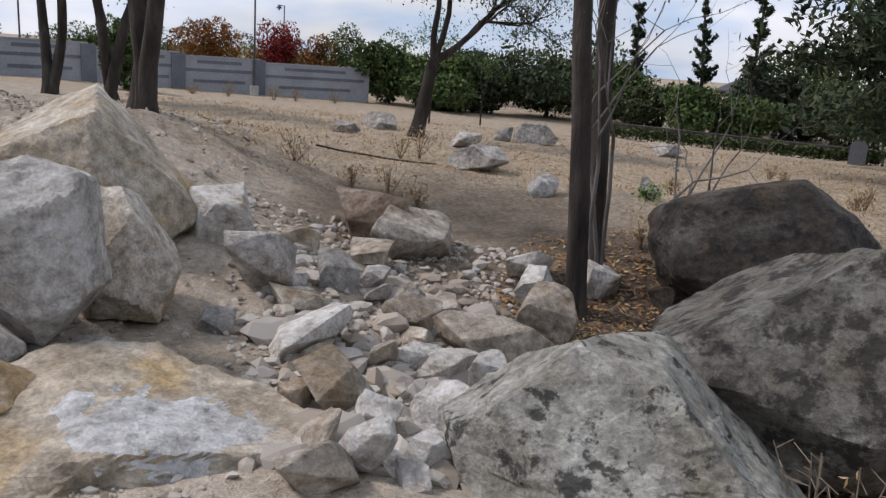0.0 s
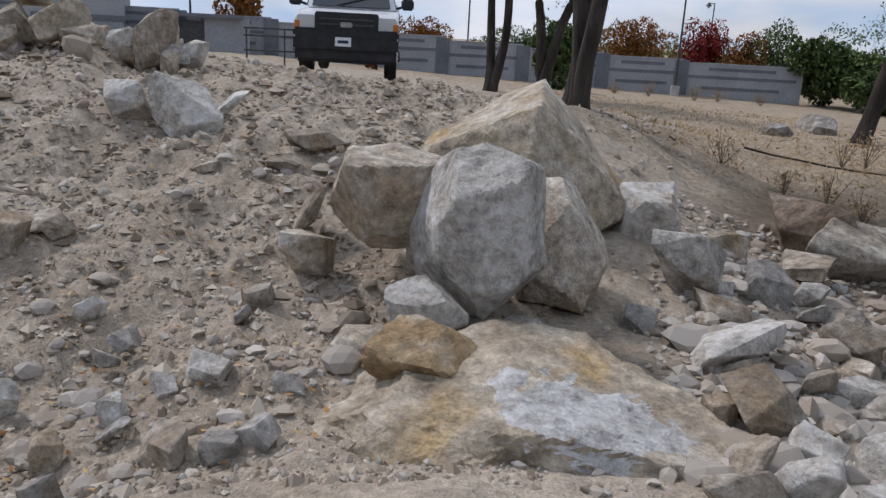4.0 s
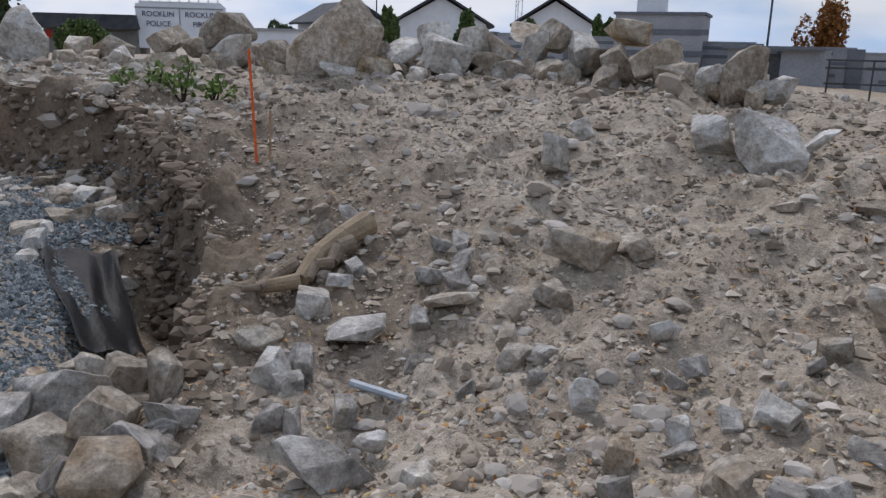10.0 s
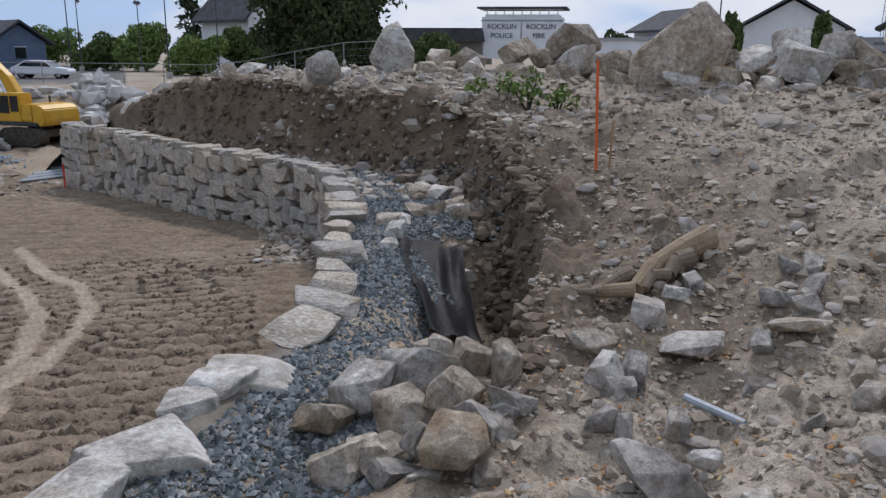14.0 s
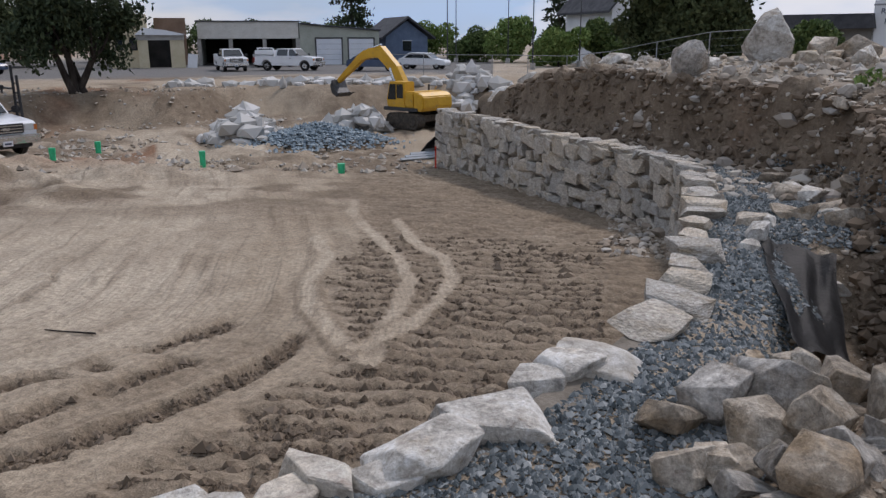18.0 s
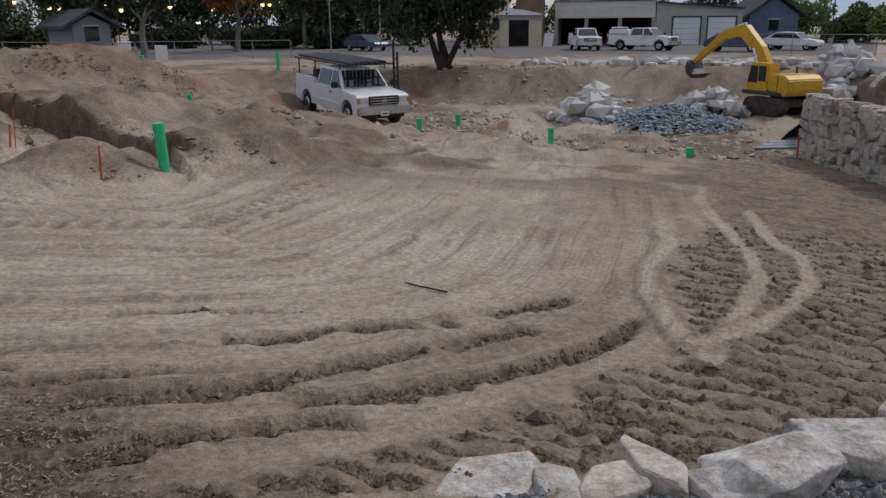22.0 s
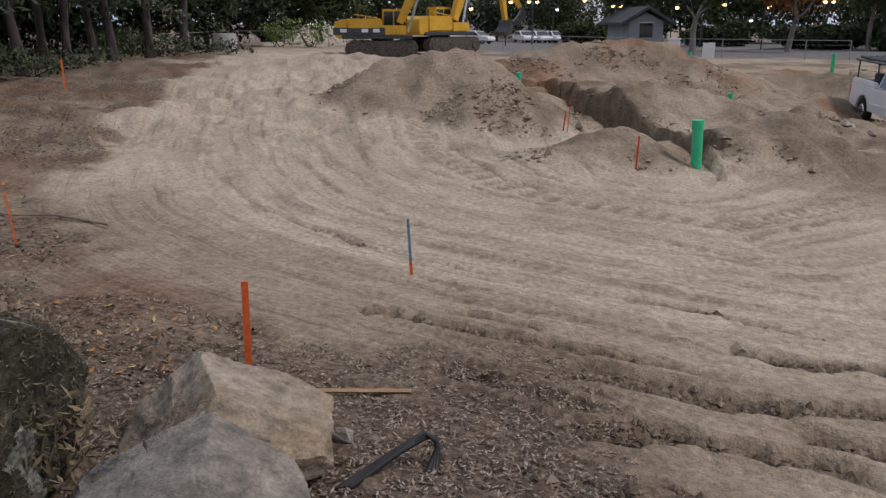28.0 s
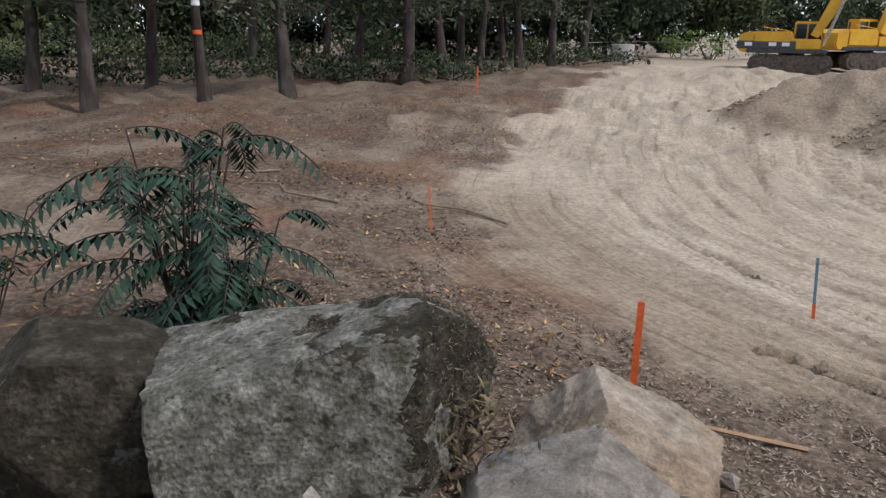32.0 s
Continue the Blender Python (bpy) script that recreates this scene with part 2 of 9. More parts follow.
LICHEN_DARK = rock_mat("dark_lichen_rock", [(0.095, 0.087, 0.072), (0.15, 0.14, 0.12), (0.22, 0.215, 0.195)], (0.11, 0.09, 0.065), vary=0.05, dark=(0.035, 0.033, 0.028), dark_scale=4.6, dark_at=(0.50, 0.57))
RUST_BROWN = rock_mat("brown_rock", [(0.15, 0.11, 0.08), (0.22, 0.17, 0.13), (0.31, 0.25, 0.20)], (0.19, 0.13, 0.085), vary=0.05)
RUST_ROCK = rock_mat("rust_rock", [(0.26, 0.17, 0.085), (0.36, 0.26, 0.15), (0.48, 0.44, 0.38)], (0.32, 0.21, 0.105), vary=0.05, stain_at=(0.47, 0.62))
MOSSY = rock_mat("mossy_rock", [(0.10, 0.10, 0.082), (0.17, 0.168, 0.14), (0.31, 0.31, 0.27)], (0.075, 0.075, 0.045), scale=7.0, vary=0.05, dark=(0.04, 0.041, 0.028), dark_scale=11.0, dark_at=(0.56, 0.62), stain_at=(0.56, 0.68), cracks=0.05)
MOSS_COVER = rock_mat("moss_cover", [(0.024, 0.022, 0.014), (0.046, 0.040, 0.027), (0.095, 0.084, 0.064)], (0.038, 0.036, 0.018), scale=6.0, vary=0.0, dark=(0.17, 0.16, 0.14), dark_scale=4.5, dark_at=(0.60, 0.66), cracks=0.0)
DARK_ROCK = rock_mat("dark_rock", [(0.036, 0.031, 0.026), (0.064, 0.056, 0.048), (0.115, 0.104, 0.09)], (0.085, 0.062, 0.042), vary=0.05, dark=(0.03, 0.028, 0.025), dark_scale=3.0)
WALL_STONE = rock_mat("wall_stone", [(0.44, 0.41, 0.365), (0.60, 0.57, 0.525), (0.74, 0.72, 0.68)], (0.40, 0.32, 0.22), scale=1.5, vary=0.26, tone=0.55)
BARK_PINE = mat("pine_bark", [(0.035, 0.028, 0.025), (0.06, 0.05, 0.045), (0.10, 0.085, 0.078)], 5.0, 0.95, 0.9, 38, dist=0.03, stretch=(1, 1, 0.25))
BARK = mat("bark", [(0.022, 0.017, 0.014), (0.042, 0.034, 0.029), (0.075, 0.063, 0.054)], 5.0, 0.95, 0.8, 38, dist=0.03, stretch=(1, 1, 0.25))
BARK_PALE = mat("pale_bark", [(0.13, 0.115, 0.10), (0.20, 0.185, 0.165)], 5.0, 0.95, 0.6, 38, dist=0.03, stretch=(1, 1, 0.25))
TWIG = mat("twig", [(0.16, 0.12, 0.085), (0.25, 0.20, 0.15)], 12, 0.9, 0.3, 60)
LATH = mat("orange_lath", [(0.62, 0.10, 0.02), (0.78, 0.15, 0.04)], 9, 0.7, 0.2, 60)
LATH_RED = mat("red_lath", [(0.50, 0.045, 0.025), (0.62, 0.07, 0.04)], 9, 0.7, 0.2, 60)
LATH_BLUE = mat("blue_lath", [(0.10, 0.20, 0.28), (0.16, 0.28, 0.37)], 9, 0.7, 0.2, 60)
RAW_WOOD = mat("weathered_board", [(0.30, 0.19, 0.11), (0.42, 0.28, 0.17)], 8, 0.85, 0.3, 50, stretch=(1, 8, 1))
PIPE_GREEN = mat("green_pipe_plastic", [(0.015, 0.42, 0.19), (0.03, 0.52, 0.26)], 5, 0.4, 0.05, 30, spec=0.5)
PIPE_GREY = mat("grey_pipe_plastic", [(0.30, 0.34, 0.38), (0.38, 0.42, 0.46)], 5, 0.5, 0.05, 30, spec=0.5)
WHITE_PAINT = mat("white_car_paint", [(0.70, 0.72, 0.75), (0.78, 0.79, 0.81)], 1.5, 0.25, 0.02, 20, spec=0.5)
BLACK_PLASTIC = mat("black_plastic", [(0.018, 0.018, 0.02), (0.035, 0.035, 0.038)], 6, 0.6, 0.1, 40)
CHROME = mat("dull_chrome", [(0.55, 0.56, 0.57), (0.66, 0.67, 0.68)], 4, 0.25, 0.02, 30, metal=0.9)
RUBBER = mat("tyre_rubber", [(0.016, 0.016, 0.017), (0.035, 0.032, 0.03)], 8, 0.9, 0.3, 40)
GLASS = glassy("tinted_glass", (0.02, 0.026, 0.03))
LAMP_GLASS = glassy("lamp_glass", (0.55, 0.57, 0.58), 0.15)
AMBER = glassy("amber_lens", (0.55, 0.17, 0.03), 0.2)
STEEL = mat("dark_steel", [(0.05, 0.052, 0.056), (0.09, 0.092, 0.098)], 6, 0.5, 0.1, 40, metal=0.4)
YELLOW = mat("machine_yellow", [(0.55, 0.30, 0.02), (0.66, 0.38, 0.03)], 1.2, 0.5, 0.05, 14, spots=(0.34, 0.22, 0.09), spot_scale=2.2, spot_at=(0.58, 0.75), spec=0.4)
TRACK_STEEL = mat("track_steel", [(0.05, 0.045, 0.04), (0.13, 0.11, 0.09)], 6, 0.75, 0.3, 30, metal=0.3)
FABRIC = mat("black_filter_fabric", [(0.022, 0.022, 0.024), (0.045, 0.045, 0.047)], 3, 0.6, 0.4, 26, dist=0.02)
BLOCK_WALL = mat("block_wall", [(0.27, 0.28, 0.30), (0.33, 0.34, 0.36)], 0.9, 0.9, 0.2, 12)
BLOCK_DARK = mat("dark_block", [(0.12, 0.13, 0.15), (0.17, 0.18, 0.20)], 0.9, 0.9, 0.2, 12)
ROOF_DARK = mat("slate_roof", [(0.045, 0.047, 0.055), (0.085, 0.087, 0.095)], 1.5, 0.9, 0.3, 12)
STUCCO = mat("pale_stucco", [(0.52, 0.51, 0.47), (0.60, 0.59, 0.55)], 1.2, 0.9, 0.1, 14)
STUCCO_GREEN = mat("sage_metal_wall", [(0.33, 0.35, 0.30), (0.39, 0.41, 0.36)], 1.2, 0.7, 0.1, 14)
STUCCO_CREAM = mat("cream_wall", [(0.50, 0.44, 0.30), (0.58, 0.52, 0.38)], 1.2, 0.9, 0.1, 14)
WHITE_WALL = mat("white_wall", [(0.66, 0.68, 0.71), (0.74, 0.76, 0.79)], 1.0, 0.8, 0.05, 14)
DOOR_WHITE = mat("white_door", [(0.62, 0.66, 0.72), (0.70, 0.73, 0.78)], 1.0, 0.6, 0.05, 14)
# near-black wall colour that stands for the shade inside buildings
DARK_ROOM = mat("shaded_interior", [(0.012, 0.012, 0.013), (0.03, 0.03, 0.03)], 1.0, 0.9, 0.05, 14)
BLUE_HOUSE = mat("blue_siding", [(0.10, 0.14, 0.22), (0.15, 0.20, 0.29)], 1.0, 0.9, 0.05, 14)
NAVY = mat("navy_letter", [(0.03, 0.04, 0.09), (0.05, 0.06, 0.11)], 2.0, 0.7, 0.05, 14)
RED_PAINT = mat("red_paint", [(0.45, 0.03, 0.02), (0.55, 0.05, 0.03)], 3.0, 0.6, 0.05, 20)
CONCRETE = mat("concrete", [(0.30, 0.295, 0.28), (0.42, 0.41, 0.39)], 2.0, 0.9, 0.2, 30)
WIRE = mat("galvanised_wire", [(0.22, 0.23, 0.24), (0.32, 0.33, 0.34)], 5.0, 0.6, 0.05, 40, metal=0.5)
STRAW = island_mat("dry_straw", [(0.20, 0.13, 0.065), (0.36, 0.25, 0.13), (0.50, 0.38, 0.22)])
CHIPS = island_mat("bark_chips", [(0.07, 0.05, 0.036), (0.14, 0.105, 0.078), (0.23, 0.183, 0.14), (0.35, 0.295, 0.235)])
# leaf litter with the deep shade under the trees put into its colours
LITTER = island_mat("shaded_litter", [(0.03, 0.019, 0.013), (0.07, 0.043, 0.028), (0.16, 0.10, 0.06)])
WILTED = island_mat("wilted_leaf", [(0.06, 0.045, 0.026), (0.12, 0.095, 0.052), (0.21, 0.17, 0.095)])
DRY_LEAF = island_mat("dry_leaf", [(0.22, 0.10, 0.035), (0.42, 0.22, 0.08), (0.50, 0.40, 0.20)])
PEBBLE = island_mat("dirt_pebbles", [(0.24, 0.195, 0.15), (0.34, 0.29, 0.235), (0.47, 0.425, 0.365), (0.38, 0.36, 0.335)])
SMALL_STONE = island_mat("small_stone", [(0.20, 0.16, 0.12), (0.29, 0.24, 0.19), (0.38, 0.33, 0.275), (0.32, 0.29, 0.26), (0.50, 0.455, 0.40)])
CLOD = island_mat("dirt_clods", [(0.16, 0.122, 0.088), (0.29, 0.237, 0.18), (0.40, 0.34, 0.27), (0.54, 0.475, 0.39)])
HEAP_CLOD = island_mat("heap_clods", [(0.19, 0.145, 0.102), (0.25, 0.197, 0.143), (0.32, 0.26, 0.195)])
HEAP_GRAVEL = island_mat("heaped_blue_gravel", [(0.17, 0.22, 0.26), (0.26, 0.32, 0.36), (0.38, 0.43, 0.46)])
DARK_CLOD = island_mat("dark_soil_clods", [(0.10, 0.075, 0.053), (0.16, 0.122, 0.088), (0.23, 0.18, 0.135)])
BLUE_GRAVEL = island_mat("blue_grey_gravel", [(0.055, 0.066, 0.072), (0.12, 0.138, 0.145), (0.21, 0.23, 0.238), (0.36, 0.375, 0.375)])
MOSS = island_mat("dark_moss", [(0.022, 0.020, 0.012), (0.055, 0.048, 0.028), (0.11, 0.09, 0.055), (0.19, 0.17, 0.13)])
LEAF_DARK = island_mat("dark_leaf", [(0.018, 0.030, 0.016), (0.042, 0.060, 0.030), (0.072, 0.092, 0.045)])
LEAF_OAK = island_mat("oak_leaf", [(0.03, 0.042, 0.018), (0.065, 0.085, 0.036), (0.105, 0.12, 0.055)])
LEAF_MID = island_mat("green_leaf", [(0.035, 0.06, 0.02), (0.075, 0.115, 0.035), (0.13, 0.17, 0.06)])
LEAF_LIGHT = island_mat("light_leaf", [(0.07, 0.12, 0.03), (0.14, 0.21, 0.06), (0.22, 0.28, 0.09)])
LEAF_RUST = island_mat("rust_leaf", [(0.13, 0.05, 0.015), (0.25, 0.10, 0.025), (0.33, 0.17, 0.05)])
LEAF_RED = island_mat("red_leaf", [(0.12, 0.012, 0.012), (0.24, 0.025, 0.025), (0.34, 0.06, 0.045)])
LEAF_SUMAC = island_mat("blue_green_leaf", [(0.005, 0.020, 0.012), (0.011, 0.038, 0.022), (0.026, 0.062, 0.037)], 0.55)
LEAF_GREY = island_mat("grey_green_leaf", [(0.05, 0.06, 0.04), (0.10, 0.115, 0.075), (0.16, 0.175, 0.12)])


def ground_material():
    """Dirt in several kinds, told apart by the mesh's own zone values: straw field, bark mulch, red earth, smooth tan floor, asphalt."""
    m = bpy.data.materials.new("ground_dirt")
    m.use_nodes = True
    n, l = m.node_tree.nodes, m.node_tree.links
    b = n["Principled BSDF"]
    co = n.new("ShaderNodeTexCoord")

    def noise_node(s, d=6.0, r=0.55):
        node = n.new("ShaderNodeTexNoise")
        node.inputs["Scale"].default_value, node.inputs["Detail"].default_value, node.inputs["Roughness"].default_value = s, d, r
        l.new(co.outputs["Object"], node.inputs["Vector"])
        return node.outputs["Fac"]

    def ramp(fac, *stops):
        node = n.new("ShaderNodeValToRGB")
        e = node.color_ramp.elements
        e[0].position, e[0].color = stops[0][0], (*stops[0][1], 1)
        e[1].position, e[1].color = stops[-1][0], (*stops[-1][1], 1)
        for p, c in stops[1:-1]:
            e.new(p).color = (*c, 1)
        l.new(fac, node.inputs["Fac"])
        return node.outputs["Color"]

    def mix(fac, a, c, kind="MIX"):
        node = n.new("ShaderNodeMixRGB")
        node.blend_type = kind
        if isinstance(fac, float):
            node.inputs[0].default_value = fac
        else:
            l.new(fac, node.inputs[0])
        l.new(a, node.inputs[1]), l.new(c, node.inputs[2])
        return node.outputs["Color"]

    def zone(name):
        node = n.new("ShaderNodeAttribute")
        node.attribute_name = name
        return node.outputs["Fac"]

    big, mid, fine, grit = noise_node(0.35), noise_node(2.3), noise_node(14.0, 5.0, 0.6), noise_node(75.0, 3.0)
    dirt = mix(0.5, ramp(mid, (0.3, (0.26, 0.21, 0.157)), (0.5, (0.385, 0.325, 0.255)), (0.72, (0.49, 0.425, 0.345))), ramp(big, (0.35, (0.29, 0.24, 0.183)), (0.65, (0.42, 0.365, 0.30))))
    smoothed = mix(0.5, ramp(mid, (0.3, (0.25, 0.195, 0.14)), (0.7, (0.385, 0.32, 0.24))), ramp(big, (0.35, (0.27, 0.21, 0.15)), (0.65, (0.40, 0.335, 0.255))))
    # dark soil; also the colour of the shade painted into grooves and trench
    soil_and_shade = ramp(mid, (0.3, (0.115, 0.085, 0.06)), (0.55, (0.17, 0.13, 0.093)), (0.75, (0.23, 0.18, 0.13)))
    red = ramp(mid, (0.3, (0.16, 0.075, 0.04)), (0.7, (0.27, 0.145, 0.085)))
    pale = mix(0.5, ramp(mid, (0.3, (0.36, 0.30, 0.225)), (0.7, (0.49, 0.42, 0.33))), ramp(big, (0.35, (0.38, 0.315, 0.24)), (0.65, (0.50, 0.43, 0.34))))
    straw = mix(0.45, ramp(fine, (0.3, (0.20, 0.145, 0.095)), (0.5, (0.33, 0.26, 0.18)), (0.7, (0.47, 0.39, 0.29))), ramp(mid, (0.35, (0.24, 0.18, 0.125)), (0.65, (0.44, 0.37, 0.285))))
    mulch = ramp(fine, (0.3, (0.032, 0.022, 0.016)), (0.52, (0.082, 0.056, 0.04)), (0.7, (0.17, 0.125, 0.09)))
    grey = ramp(fine, (0.3, (0.13, 0.125, 0.12)), (0.7, (0.19, 0.185, 0.18)))
    c = mix(zone("tan"), dirt, smoothed)
    c = mix(zone("pale"), c, pale)
    # thin swept streaks along the lanes
    along, wide = n.new("ShaderNodeMath"), n.new("ShaderNodeMath")
    along.operation = wide.operation = "MULTIPLY"
    l.new(zone("run"), along.inputs[0]), l.new(zone("lane"), wide.inputs[0])
    along.inputs[1].default_value, wide.inputs[1].default_value = 0.20, 4.6
    joined = n.new("ShaderNodeCombineXYZ")
    l.new(along.outputs["Value"], joined.inputs[0]), l.new(wide.outputs["Value"], joined.inputs[1])
    streaks = n.new("ShaderNodeTexNoise")
    streaks.inputs["Scale"].default_value, streaks.inputs["Detail"].default_value, streaks.inputs["Roughness"].default_value = 1.0, 4.0, 0.58
    l.new(joined.outputs["Vector"], streaks.inputs["Vector"])
    swept = mix(1.0, ramp(streaks.outputs["Fac"], (0.53, (0, 0, 0)), (0.74, (0.55, 0.55, 0.55))), zone("swept"), "MULTIPLY")
    c = mix(swept, c, soil_and_shade)
    c = mix(zone("soil"), c, soil_and_shade)
    c = mix(zone("red"), c, red)
    c = mix(zone("straw"), c, straw)
    c = mix(zone("mulch"), c, mulch)
    c = mix(zone("paved"), c, grey)
    c = mix(0.72, c, fine, "OVERLAY")
    c = mix(0.65, c, grit, "OVERLAY")
    l.new(c, b.inputs["Base Color"])
    add, scale = n.new("ShaderNodeMath"), n.new("ShaderNodeMath")
    add.operation, scale.operation = "ADD", "MULTIPLY_ADD"
    l.new(fine, add.inputs[0]), l.new(mid, add.inputs[1])
    l.new(grit, scale.inputs[0])
    scale.inputs[1].default_value = 0.3
    l.new(add.outputs["Value"], scale.inputs[2])
    # fine combed lines that run with the wheel tracks
    comb, sine, comb2, last = (n.new("ShaderNodeMath") for _ in range(4))
    comb.operation, sine.operation, comb2.operation, last.operation = "MULTIPLY", "SINE", "MULTIPLY", "MULTIPLY_ADD"
    l.new(zone("lane"), comb.inputs[0])
    comb.inputs[1].default_value = 2 * math.pi / 0.075
    l.new(comb.outputs["Value"], sine.inputs[0]), l.new(sine.outputs["Value"], comb2.inputs[0]), l.new(zone("combed"), comb2.inputs[1])
    l.new(comb2.outputs["Value"], last.inputs[0])
    last.inputs[1].default_value = 0.09
    worn = n.new("ShaderNodeMath")
    worn.operation = "MULTIPLY_ADD"
    l.new(swept, worn.inputs[0]), l.new(scale.outputs["Value"], worn.inputs[2])
    worn.inputs[1].default_value = -0.9
    l.new(worn.outputs["Value"], last.inputs[2])
    bp = n.new("ShaderNodeBump")
    bp.inputs["Strength"].default_value, bp.inputs["Distance"].default_value = 1.0, 0.04
    l.new(last.outputs["Value"], bp.inputs["Height"]), l.new(bp.outputs["Normal"], b.inputs["Normal"])
    b.inputs["Roughness"].default_value = 0.97
    b.inputs["Specular IOR Level"].default_value = 0.15
    return m


GROUND = ground_material()



# ---- the lie of the land (metres; the pit floor is near z = 0, the eye near z = 2.9) ----
CREST = np.array([(-4.5, 11.2), (-7.5, 9.8), (-10.5, 8.9), (-13.8, 7.2), (-16.3, 3.8), (-18.2, 0.6), (-20.2, -2.5), (-22.5, -7.5), (-29.0, -11.5)])
CUT = np.array([(-60.0, -13.0), (-36.0, -13.5), (-26.0, -11.2), (-22.0, -7.6), (-18.0, -3.9), (-16.0, -1.5), (-14.3, 0.0), (-12.0, 0.55), (-9.5, 0.95), (-7.4, 0.55),
                (-6.0, 0.2), (-4.6, -0.6), (-3.4, -1.9), (-1.6, -3.2), (0.5, -3.5), (3.0, -2.6), (8.0, 0.0), (40.0, 9.0)])
WALL = np.array([(-23.6, -11.5), (-22.0, -9.6), (-20.4, -8.0), (-17.8, -5.5), (-16.6, -4.0), (-15.1, -2.55), (-12.9, -1.93), (-9.9, -1.62), (-8.6, -1.55),
                 (-7.4, -1.75), (-6.35, -1.94), (-5.6, -2.1), (-4.8, -2.38), (-4.2, -2.75), (-3.6, -3.25), (-3.0, -3.55), (-2.4, -3.85)])

TRENCH = np.array([(-5.0, -27.2), (-5.6, -24.2), (-6.15, -21.6), (-6.5, -19.6), (-6.65, -17.9), (-6.6, -16.8)])


def smooth(a, b, v):
    t = np.clip((v - a) / (b - a), 0, 1)
    return t * t * (3 - 2 * t)


def to_line(line, x, y):
    """Distance to a polyline, the side (left of its way is positive) and how far along it is, 0 to 1."""
    best = np.full(np.shape(x), 1e9)
    side, along = np.zeros(np.shape(x)), np.zeros(np.shape(x))
    steps = np.hypot(*np.diff(line, axis=0).T)
    ends = np.concatenate([[0], np.cumsum(steps)]) / steps.sum()
    for i in range(len(line) - 1):
        a, b = line[i], line[i + 1]
        d = b - a
        t = np.clip(((x - a[0]) * d[0] + (y - a[1]) * d[1]) / (d @ d), 0, 1)
        ex, ey = x - a[0] - t * d[0], y - a[1] - t * d[1]
        r = np.hypot(ex, ey)
        near = r < best
        cross = d[0] * (y - a[1]) - d[1] * (x - a[0])
        best = np.where(near, r, best)
        side = np.where(near, np.sign(cross), side)
        along = np.where(near, ends[i] + t * (ends[i + 1] - ends[i]), along)
    return best, side, along


def hump(x, y, cx, cy, h, rx, ry, turn=0.0):
    c, s = math.cos(turn), math.sin(turn)
    u, v = ((x - cx) * c + (y - cy) * s) / rx, (-(x - cx) * s + (y - cy) * c) / ry
    return h * np.exp(-(u * u + v * v))


def wall_top(x):
    """Height of the wall's coping, by x."""
    return 0.30 + 0.42 * smooth(-6.5, -15.0, x)


def spoil(x, y):
    """Heaps of dug earth on the pit floor."""
    h = hump(x, y, -1.5, -22.8, 1.25, 2.0, 2.0, 0.2) + hump(x, y, 0.6, -22.2, 0.50, 1.2, 1.5) + hump(x, y, -1.6, -26.5, 0.7, 2.2, 2.4) + hump(x, y, -2.9, -20.6, 0.85, 1.3, 1.5)
    h = h + hump(x, y, -5.0, -16.4, 0.42, 2.6, 1.3, 0.3) + hump(x, y, -8.9, -17.6, 0.72, 1.6, 1.3, 0.5) + hump(x, y, -13.0, -19.8, 0.22, 3.4, 1.2, 0.75)
    h = h + hump(x, y, -10.0, -25.0, 0.7, 5.5, 4.5) + hump(x, y, -13.0, -36.0, 1.7, 4.5, 3.0) + hump(x, y, -8.5, -35.0, 1.3, 3.5, 3.0)
    return h + hump(x, y, -7.6, -23.0, 0.5, 1.5, 1.0, 0.4) + hump(x, y, -11.6, -21.4, 0.45, 1.6, 0.9, 0.5) + hump(x, y, -5.5, -31.0, 0.9, 2.2, 1.6) + hump(x, y, -15.5, -28.5, 0.7, 2.4, 1.4, 0.6)


